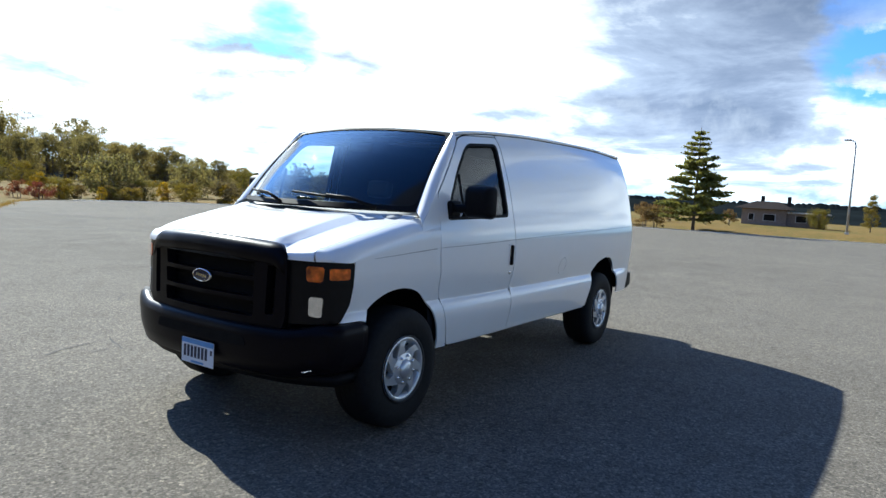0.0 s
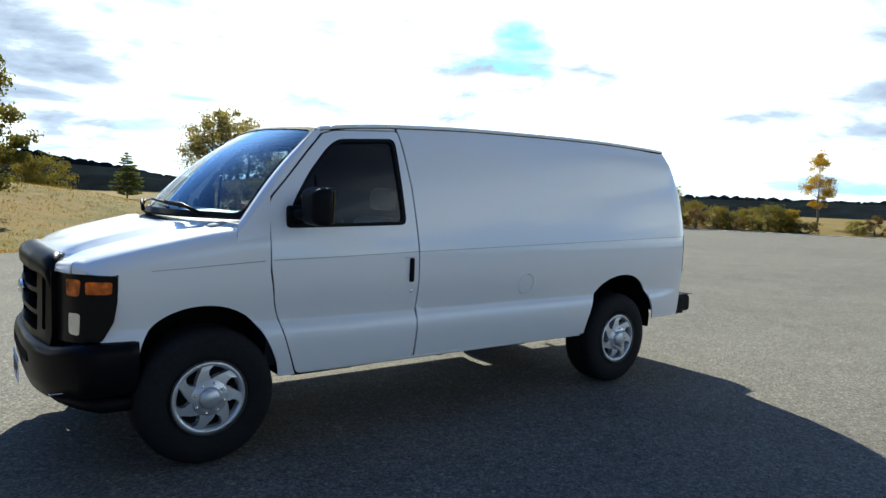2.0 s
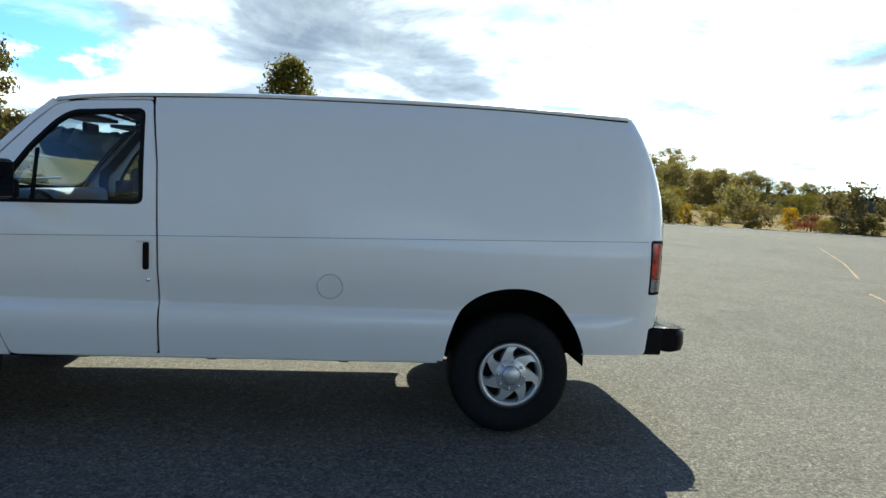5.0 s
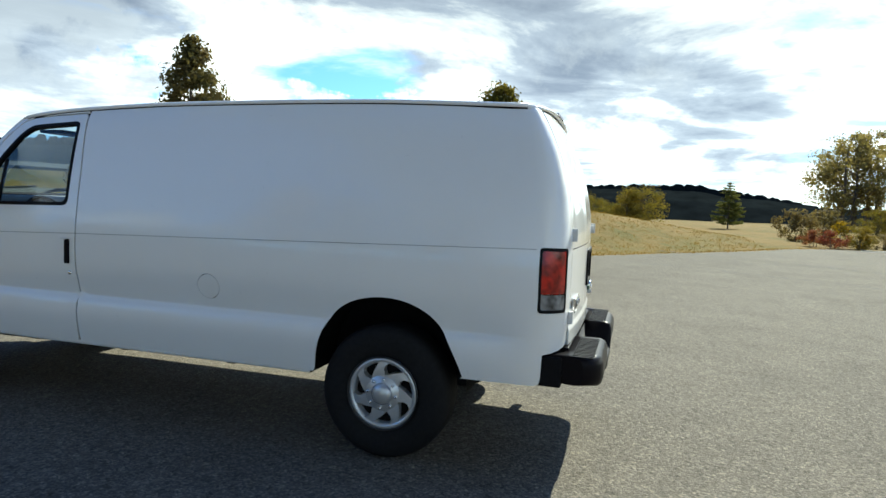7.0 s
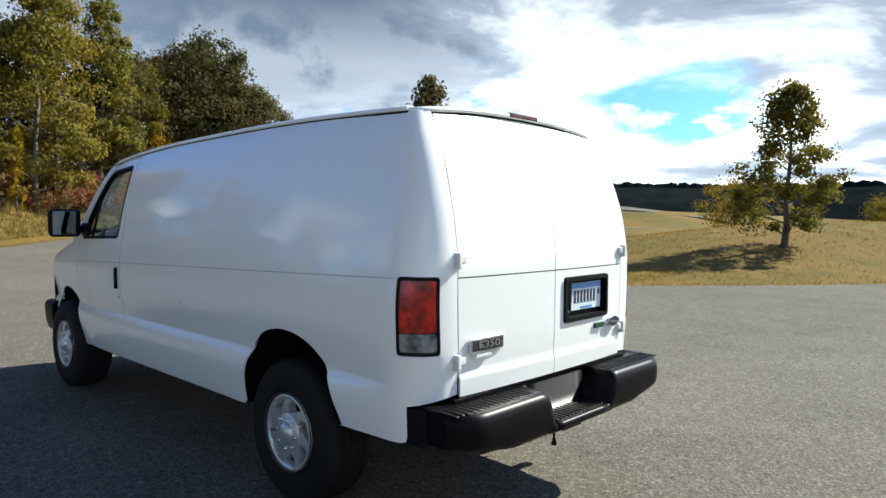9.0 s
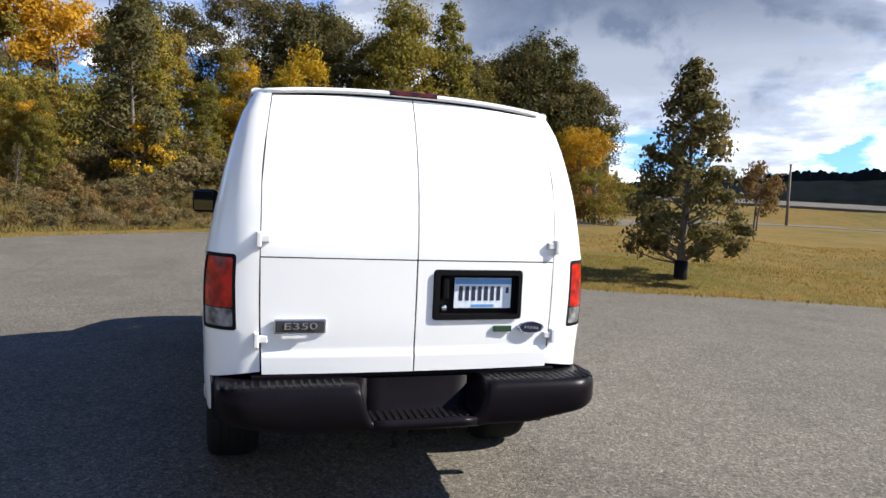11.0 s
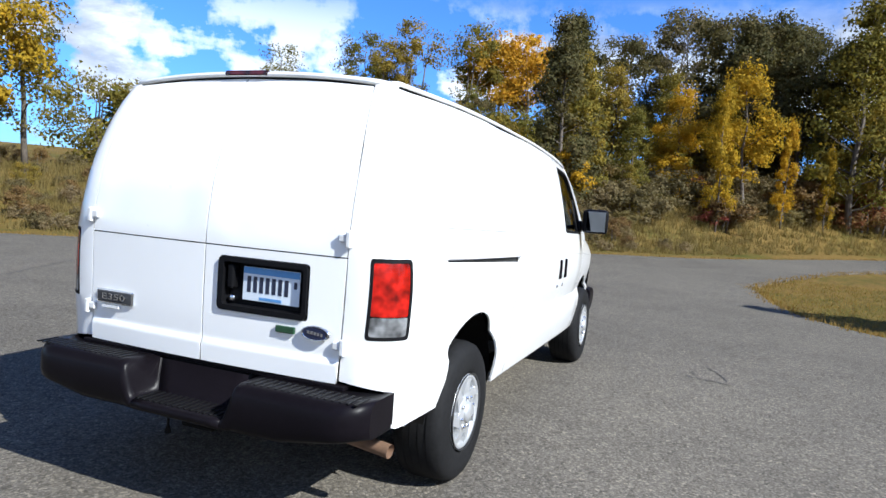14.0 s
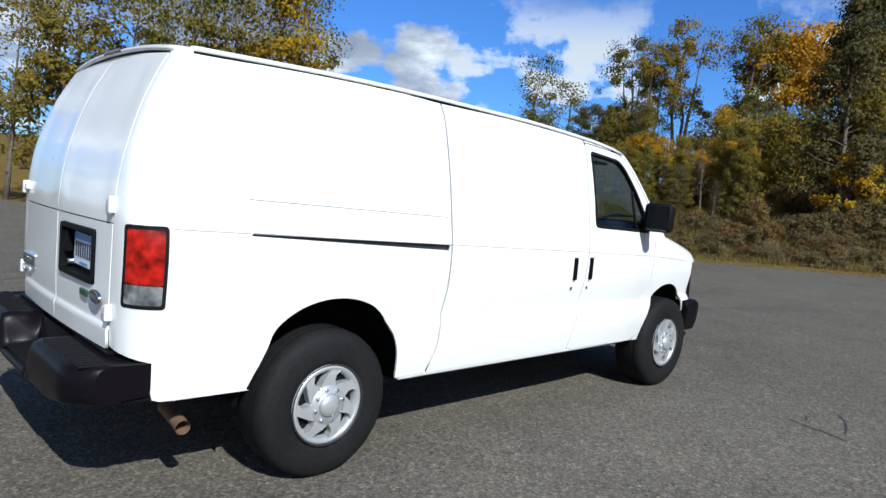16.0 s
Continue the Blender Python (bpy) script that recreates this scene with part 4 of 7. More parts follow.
SCATTERED_b = [
    ("dome", -31.7, -103.5, 13.0), ("dome", -35.8, -106.4, 12.8), ("willow", -43.4, -95.3, 6.6), ("willow", -48.7, -94.7, 6.5), ("willow", -52.3, -90.4, 5.8),
    ("willow", -54.4, -86.7, 5.1), ("under", -41.1, -73.8, -0.6), ("maple", -49.6, -74.2, 1.3), ("under", -71.1, -89.3, 2.6), ("willow", -72.7, -94.3, 3.5),
    ("under", -35.3, -82.5, -0.2), ("under", -40.1, -80.1, -0.2), ("under", -44.6, -74.0, -0.3), ("yellow", -43.0, -72.6, -0.8), ("yellow", -40.3, -74.2, -0.8),
    ("conifer", -45.5, -8.2, 7.1), ("rust", -54.2, -14.5, 1.7), ("rust", -54.5, -13.4, 1.8), ("rust", -54.8, -12.4, 1.6), ("rust", -53.5, -9.1, 1.5),
    ("rust", -55.8, -7.7, 1.5), ("scrub", -67.3, -15.8, 2.6), ("scrub", -64.7, -1.7, 2.1), ("elm", -69.8, 2.3, 3.6), ("birch", -47.7, -18.2, 6.0),
    ("scrub", -43.3, -20.9, 1.5), ("scrub", -43.7, -18.5, 1.3), ("rust", -42.6, -18.3, 0.5),
]
SCATTERED_c = [
    ("rust", -42.6, -16.0, 0.7), ("rust", -45.5, -13.5, 1.2), ("rust", -43.9, -11.3, 1.4), ("scrub", -44.9, -14.4, 1.0), ("willowS", -57.6, -49.3, 3.6),
    ("scrub", -35.7, -26.9, 2.2), ("willowS", -63.5, -42.2, 3.6), ("scrub", -37.9, -25.8, 2.1), ("scrub", -32.1, -29.6, 1.3), ("scrub", -34.9, -29.9, 1.5),
    ("rust", -38.8, -23.7, 1.1), ("scrub", -40.8, -23.6, 1.9), ("scrub", -36.7, -26.4, 1.2), ("willowS", -58.0, -69.8, 2.6), ("scrub", -31.6, -32.6, 1.0),
    ("scrub", -37.4, -24.2, 2.6), ("willowS", -66.7, -44.8, 3.7), ("scrub", -40.6, -21.7, 1.5), ("scrub", -42.0, -18.8, 1.7), ("rust", -39.0, -23.1, 0.7),
    ("rust", -39.7, -19.6, 0.8), ("dome", -42.2, -106.5, 8.8), ("dome", -50.7, -103.0, 9.3), ("scrub", -26.1, -71.8, 2.8), ("scrub", -28.6, -71.0, 2.5),
    ("red", -12.1, -35.1, 0.8), ("yellow", -13.4, -35.5, 1.2), ("scrub", -34.4, -66.5, 2.8),
]
SCATTERED_d = [
    ("rust", -17.6, -36.0, 0.6), ("conifer", -12.0, -70.0, 4.6), ("scrub", 6.6, -65.1, 3.6), ("scrub", 6.4, -75.2, 3.3), ("scrub", 2.4, -70.6, 2.9),
    ("scrub", 1.8, -90.7, 2.5), ("scrub", -2.2, -57.8, 3.0), ("scrub", -3.4, -57.8, 3.6), ("scrub", -0.0, -90.8, 2.2), ("scrub", 20.7, -67.3, 5.8),
    ("scrub", 9.8, -80.4, 3.8), ("yellow", -14.4, -35.0, 0.7), ("rust", -16.1, -36.3, 0.5), ("scrub", -18.7, -35.4, 0.8), ("yellow", -20.7, -35.0, 1.1),
    ("red", -12.7, -33.9, 0.5), ("rust", -19.3, -35.9, 0.7), ("yellow", -16.2, -34.2, 0.6), ("yellow", -32.2, -31.3, 0.5), ("yellow", -33.3, -29.3, 0.7),
    ("yellow", -34.6, -28.3, 0.6), ("scrub", -35.5, -27.7, 2.2), ("rust", -43.0, -17.9, 1.0), ("rust", -44.1, -10.5, 1.4), ("scrub", -32.5, -30.5, 1.4),
    ("scrub", -36.4, -26.0, 1.7),
]
WOOD = WOOD_a + WOOD_b + WOOD_c + WOOD_d + SCATTERED_a + SCATTERED_b + SCATTERED_c + SCATTERED_d
kind_of = {"elm": ("green", 1), "aspen": ("green", 0), "maple": ("gold", 1), "birch": ("gold", 0), "poplar": ("poplar", 0), "shade": ("shade", 0), "oakA": ("oak", 0), "oakB": ("oak", 1), "bare": ("bare", 0), "yellow": ("yellow", 0),
           "scrub": ("scrub", 0), "under": ("under", 0), "dome": ("dome", 0), "thin": ("thin", 0), "willow": ("willow", 0), "willowS": ("willow", 0), "conifer": ("conifer", 0), "rust": ("rust", 0), "red": ("red", 0)}
tall = {"green": 10, "shade": 10, "lowgold": 8, "gold": 9.5, "poplar": 12, "under": 4.5, "dome": 9, "thin": 12, "oak": 11, "bare": 11, "yellow": 3, "scrub": 4.5, "willow": 14, "conifer": 7.6, "rust": 2.4, "red": 2.0}
for kind, x, y, top in WOOD:
    key, i = kind_of[kind]
    z = height_at(x, y)
    want = max(0.8, top - z) / tall[key]
    wide = min(max(want, 0.3), 1.5)
    if kind == "yellow" and want > 1.4:
        key, i = "lowgold", 0
        want = max(0.8, top - z) / tall[key]
        wide = want * 0.55
    place(protos[key][i], x, y, wide * rt.uniform(0.92, 1.1), rt.uniform(0, 6.28), want / wide, z, "autumn trees round the car park")
# the body of the wood behind its edge
for i in range(50):
    x, off = rt.uniform(27, 74), rt.uniform(16, 34)
    y = float(np.interp(x, WOOD_X, WOOD_Y))
    x, y = x + off * 0.5, y + off * 0.8
    kind = rt.choice(["oakA", "oakB", "elm", "aspen", "oakA", "scrub", "elm", "scrub", "birch"])
    key, k = kind_of[kind]
    want = rt.uniform(3.5, 6.0) / tall[key]
    place(protos[key][k], x, y, want * rt.uniform(0.95, 1.2), rt.uniform(0, 6.28), rt.uniform(0.9, 1.1), None, "autumn trees round the car park")
# shrubs and brush on the bank below the wood


def low_bank(y):
    """The brush is low on the open part of the bank."""
    return float(np.interp(y, (2, 8), (1.0, 0.42)))


for i in range(190):
    u = rt.uniform(0, 1)
    k = u * (len(WOOD_X) - 3.2) + 1
    j = int(k)
    ex, ey = WOOD_X[j] + (WOOD_X[j + 1] - WOOD_X[j]) * (k - j), WOOD_Y[j] + (WOOD_Y[j + 1] - WOOD_Y[j]) * (k - j)
    off = rt.uniform(5.5, 16)
    x, y = ex + off * 0.62, ey + off * 0.78
    red = 28 < x < 46 and -29 < y < -9 and off > 3.5 and rt.random() < 0.62
    kind = "red" if red else rt.choice(["brush", "brush", "scrub", "brush", "yellow", "rust"] if off > 8 else ["brush", "brush", "brush", "rust"])
    place(protos[kind][0], x, y, rt.uniform(0.6, 1.0 + (0.05 * off if ey < 2 else 0.15)) * (0.5 if kind == "scrub" else 1.0) * low_bank(y), rt.uniform(0, 6.28), rt.uniform(0.55, 1.0), None, "brush on the bank")
# a brown thicket behind the brush closes the view under the crowns
for i in range(75):
    k = rt.uniform(2.0, len(WOOD_X) - 3.0)
    j = int(k)
    ex, ey = WOOD_X[j] + (WOOD_X[j + 1] - WOOD_X[j]) * (k - j), WOOD_Y[j] + (WOOD_Y[j + 1] - WOOD_Y[j]) * (k - j)
    off = rt.uniform(14, 21)
    kind = rt.choice(["rust", "under", "brush", "red", "under"] if -30 < ey < -6 else ["under", "brush", "brush", "rust"])
    want = (rt.uniform(2.4, 4.0) if ey < 2 else rt.uniform(1.2, 2.4)) / tall.get(kind, 1.8)
    place(protos[kind][0], ex + off * 0.62, ey + off * 0.78, want * rt.uniform(0.9, 1.1) * low_bank(ey + off * 0.78), rt.uniform(0, 6.28), rt.uniform(0.85, 1.1), None, "brush on the bank")
for i in range(70):
    k = rt.uniform(9.2, 13.2)
    j = int(k)
    ex, ey = WOOD_X[j] + (WOOD_X[j + 1] - WOOD_X[j]) * (k - j), WOOD_Y[j] + (WOOD_Y[j + 1] - WOOD_Y[j]) * (k - j)
    off = rt.uniform(6.0, 13.5)
    kind = rt.choice(["rust", "brush", "brush", "under", "red" if j > 10 else "rust", "brush", "yellow"])
    want = rt.uniform(0.085, 0.145) * off / tall.get(kind, 1.8)
    place(protos[kind][0], ex + off * 0.62, ey + off * 0.78, want * rt.uniform(1.0, 1.5) * low_bank(ey + off * 0.78), rt.uniform(0, 6.28), rt.uniform(0.65, 0.95), None, "brush on the bank")
# pale dry brush on the slope, and small bright trees behind it at the wood's foot
rb = random.Random(8)
for i in range(150):
    k = rb.uniform(3.5, 10.5)
    j = int(k)
    ex, ey = WOOD_X[j] + (WOOD_X[j + 1] - WOOD_X[j]) * (k - j), WOOD_Y[j] + (WOOD_Y[j + 1] - WOOD_Y[j]) * (k - j)
    off = rb.uniform(2.2, 7.0)
    kind = rb.choice(["dry", "dry", "brush", "rust"])
    place(protos[kind][0], ex + off * 0.62, ey + off * 0.78, rb.uniform(0.22, 0.32 + 0.022 * off), rb.uniform(0, 6.28), rb.uniform(0.7, 1.0), None, "brush on the bank")
for i in range(46):
    slope = rb.uniform(0.27, 0.60)
    x = rb.uniform(23.5, 31) if slope < 0.46 else rb.uniform(41, 48)
    kind = rb.choice(["elm", "birch", "maple", "aspen", "elm", "oakB", "elm", "bare"] if slope < 0.46 else ["elm", "bare", "aspen", "oakB"])
    key, k = kind_of[kind]
    want = (rb.uniform(1.9, 3.6) if slope < 0.46 else rb.uniform(3.0, 5.5)) / tall[key]
    place(protos[key][k], x, -0.2 + slope * (x + 5.9), want * rb.uniform(0.95, 1.3), rb.uniform(0, 6.28), rb.uniform(0.9, 1.1), None, "autumn trees round the car park")
rim = [Vector(p) for p in LOT_EDGE if -44 < p[0] < -13 and p[1] < -13]
for a, b in zip(rim, rim[1:]):
    out = Vector(((b - a).y, -(b - a).x)).normalized()
    if lot_distance(np.array([(a + out).x]), np.array([(a + out).y]))[0] < 0:
        out = -out
    for q in range(max(1, int((b - a).length / 1.1))):
        p = a.lerp(b, rt.random())
        low, far = p + out * rt.uniform(1.2, 3.5), p + out * rt.uniform(5, 15)
        kind = rt.choice(["brush", "yellow", "rust", "scrub", "brush", "scrub", "red"])
        place(protos[kind][0], low.x, low.y, rt.uniform(0.7, 1.5) / tall.get(kind, 1.8) * 1.2, rt.uniform(0, 6.28), 0.8, None, "hedge beyond the car park")
        if q % 2 == 0 and p.y < -20:
            kind = rt.choice(["under", "under", "scrub", "brush"])
            place(protos[kind][0], far.x, far.y, rt.uniform(1.6, 3.0) / tall.get(kind, 1.8), rt.uniform(0, 6.28), 1.0, None, "hedge beyond the car park")
for lst in protos.values():
    for p in lst:
        for o in (*p.children_recursive, p):
            bpy.data.objects.remove(o)


# ---------------------------------------------------------------- the van: forward is +x, its left side +y
half_width = curve((0.36, 0.915), (0.44, 0.948), (0.52, 0.968), (0.62, 0.988), (0.66, 0.993), (0.70, 0.993), (0.74, 0.986), (0.763, 0.976), (0.779, 0.9635), (0.786, 0.957), (0.794, 0.9585), (0.82, 0.964), (0.87, 0.976), (1.0, 1.001), (1.12, 1.003), (1.2, 0.999),
                   (1.36, 0.974), (1.6, 0.928), (1.8, 0.880), (1.93, 0.843), (2.0, 0.812), (2.06, 0.772))
along = curve((-2.53, 0.985), (-2.2, 0.995), (-1.6, 1.0), (0.6, 1.0), (1.0, 0.993), (1.4, 0.962), (1.8, 0.937), (2.1, 0.915), (2.22, 0.905), (2.33, 0.868), (2.42, 0.80), (2.5, 0.66))
gutter = curve((-2.6, 2.045), (-1.5, 2.068), (-0.3, 2.05), (0.5, 2.012), (0.9, 1.975), (1.05, 1.95), (1.12, 1.94))
rear_lean = curve((0.5, 0.02), (0.75, 0.01), (1.0, 0.0), (1.3, 0.0), (1.5, 0.02), (1.75, 0.085), (2.0, 0.2), (2.1, 0.27))
rear_edge = curve((0.5, 0.71), (1.2, 0.735), (1.6, 0.735), (2.05, 0.69))
corner_run = curve((0.5, 0.225), (1.3, 0.225), (1.7, 0.17), (2.06, 0.075))
CORNER = -2.53


def width_at(x, z):
    if z > 1.36:
        z = 1.36 + (z - 1.36) * (2.06 - 1.36) / (gutter(x) - 1.36)
    return half_width(z) * along(x)


corner_width = curve((0.36, 0.91), (0.5, 0.948), (0.66, 0.968), (0.8, 0.974), (0.9, 0.980), (1.0, 0.986), (1.12, 0.988))


def rear_width(z):
    """The body's half width at its rear corner, where the crease along the side has run out."""
    return corner_width(z) if z < 1.0 else width_at(CORNER, z)


def side(s, z):
    """The body's left side; past CORNER, s runs round the rear corner to -2.92."""
    lean, run = rear_lean(z), corner_run(z)
    if s >= -1.9:
        return Vector((s, width_at(s, z), z))
    start = -2.755 + lean + run
    if s >= CORNER:
        k = (s + 1.9) / (CORNER + 1.9)
        return Vector((-1.9 + (start + 1.9) * k, width_at(s, z) * (1 - k**5) + rear_width(z) * k**5, z))
    a = min(1.0, (CORNER - s) / 0.39) * math.pi / 2
    inner, outer = rear_edge(z), rear_width(z)
    e = 2 / 2.4
    return Vector((start - run * math.sin(a) ** e, inner + (outer - inner) * max(0.0, math.cos(a)) ** e, z))


def rear(y, z):
    """The rear face."""
    return Vector((-2.755 + rear_lean(z) - 0.025 * (1 - min(1, (y / 0.74) ** 2)), y, z))


def roof(x, y):
    k = min(1, abs(y) / 0.775)
    back = max(0.0, (-2.35 - x) / 0.2)
    return Vector((x, y, gutter(x) + 0.045 * (1 - k**2.4) - 0.012 * back * back))


hood_edge = curve((1.4, 1.352), (1.6, 1.335), (2.0, 1.255), (2.2, 1.205), (2.33, 1.165), (2.42, 1.14), (2.5, 1.12))


def fender(x, q):
    """The left wing: q is the height up to 1, and then runs up and over the shoulder to 1.5."""
    if q <= 1:
        return Vector((x, width_at(x, q), q))
    top, t = hood_edge(x), q - 1
    out = along(x)
    if t < 0.3:
        z = 1 + (top - 0.11 - 1) * t / 0.3
        return Vector((x, half_width(min(z, 1.2)) * out, z))
    a = (t - 0.3) / 0.2 * math.pi / 2
    y = half_width(min(top - 0.11, 1.2)) * out
    return Vector((x, y - 0.11 * (1 - math.cos(a)), top - 0.11 + 0.11 * math.sin(a)))


def front_line(y):
    """The plan of the grille and lamps."""
    return float(np.interp(abs(y), (0, 0.3, 0.56, 0.63, 0.72, 0.80, 0.86, 0.905), (2.525, 2.51, 2.47, 2.45, 2.425, 2.39, 2.33, 2.21)))


def hood(k, u):
    """The bonnet: k from the windscreen to the nose, u across."""
    y = u * 0.85
    x0 = 1.895 - 0.36 * u * u
    x1 = 2.50 - 0.16 * u * u
    x = x0 + (x1 - x0) * k
    w = half_width(1.15) * along(min(x, 2.38)) - 0.11
    yy = u * w
    crease = min(1.0, max(0.0, (0.735 - abs(u)) / 0.075)) * min(1.0, 0.2 + k * 4) * (1 - 0.45 * max(0.0, (min(k, 1) - 0.75) / 0.25))
    bulge = 0.045 * (1 - u * u) + 0.034 * crease * crease * (3 - 2 * crease)
    bulge += 0.016 * max(0.0, 1 - k / 0.12) ** 2
    droop = 0.035 * max(0.0, (min(k, 1) - 0.86) / 0.14) ** 2 * (1 - u**6)
    if k > 1:
        # the front edge turns down to the grille and the lamps
        t = (k - 1) / 0.2
        top = Vector((x0 + (x1 - x0), u * (half_width(1.15) * along(min(x1, 2.38)) - 0.11), 0))
        top.z = hood_edge(min(x1, 2.45)) + bulge - 0.035 * (1 - u**6)
        low = Vector((front_line(top.y) + 0.004, top.y * 1.03, 1.088))
        p = top.lerp(low, t)
        return p + Vector((0.022, 0, 0.016)) * math.sin(math.pi * t)
    return Vector((x, yy, hood_edge(min(x, 2.45)) + bulge - droop))


def screen(u, v):
    """The windscreen: u across, v from its foot to its top."""
    foot = Vector((1.86 - 0.335 * u * u, 0.855 * u, 1.388))
    head = Vector((1.11 - 0.075 * u * u, 0.765 * u, 1.985 - 0.035 * u * u))
    p = foot.lerp(head, v)
    b = 0.035 * math.sin(math.pi * v) * (1 - 0.5 * u * u)
    return p + Vector((b, 0, b))


def softened(pts, rounds=2):
    """An open line with its corners cut into a smooth curve."""
    for _ in range(rounds):
        out = [pts[0]]
        for (x0, z0), (x1, z1) in zip(pts, pts[1:]):
            out += [(x0 * 0.75 + x1 * 0.25, z0 * 0.75 + z1 * 0.25), (x0 * 0.25 + x1 * 0.75, z0 * 0.25 + z1 * 0.75)]
        pts = out + [pts[-1]]
    return pts


BODY_ROWS = [0.52, 0.58, 0.63, 0.67, 0.70, 0.725, 0.748, 0.764, 0.778, 0.786, 0.794, 0.84, 0.90] + [1.0 + 0.078 * i for i in range(14)]
van = thing("van", "white full-size panel van with black bumpers, parked on asphalt", "van")
ARCH_F = softened([(2.115, 0.55), (2.10, 0.72), (2.02, 0.83), (1.88, 0.895), (1.72, 0.905), (1.57, 0.86), (1.46, 0.76), (1.385, 0.62), (1.345, 0.52), (1.335, 0.445)])
ARCH_R = softened([(-1.772 + (x + 1.75) * 1.05, 0.5 + (z - 0.5) * (1.05 if z > 0.5 else 1.0)) for x, z in [(-1.315, 0.47), (-1.335, 0.62), (-1.39, 0.77), (-1.50, 0.875), (-1.66, 0.925), (-1.83, 0.922), (-1.98, 0.86), (-2.08, 0.75), (-2.15, 0.62), (-2.185, 0.535)]])
WINDOW = [(1.325, 1.335), (1.25, 1.51), (1.145, 1.675), (1.01, 1.835), (0.925, 1.893), (0.512, 1.925), (0.482, 1.36)]
DOOR = [(0.392, 0.475), (1.225, 0.455), (1.295, 0.65), (1.372, 0.89), (1.402, 1.12), (1.405, 1.45), (1.385, 1.515), (1.29, 1.62), (1.13, 1.805), (1.02, 1.918), (0.93, 1.945), (0.48, 1.975),
        (0.425, 1.6), (0.397, 1.18), (0.39, 0.81)]
PILLAR = [(1.413, 1.25), (1.60, 1.25), (1.595, 1.31), (1.53, 1.385), (1.30, 1.665), (1.15, 1.835), (1.06, 1.935), (1.0, 1.965), (0.49, 2.005), (0.485, 1.985), (0.935, 1.955), (1.03, 1.925), (1.14, 1.81), (1.30, 1.625), (1.395, 1.52)]


def seam_height(x):
    return float(np.interp(x, (-2.6, 0.38, 1.38, 2.2), (1.268, 1.185, 1.15, 1.092)))


def strip(shape, us, v_of, width, lift):
    """A thin line of width laid on shape."""
    bm, prev = bmesh.new(), None
    for u in us:
        v = v_of(u)
        a, b = shape(u, v - width / 2), shape(u, v + width / 2)
        n = (shape(u + 0.01, v) - shape(u - 0.01, v)).cross(shape(u, v + 0.01) - shape(u, v - 0.01)).normalized()
        if n.y * a.y < 0:
            n = -n
        row = [bm.verts.new(a + n * lift), bm.verts.new(b + n * lift)]
        if prev:
            bm.faces.new((prev[0], row[0], row[1], prev[1]))
        prev = row
    return bm


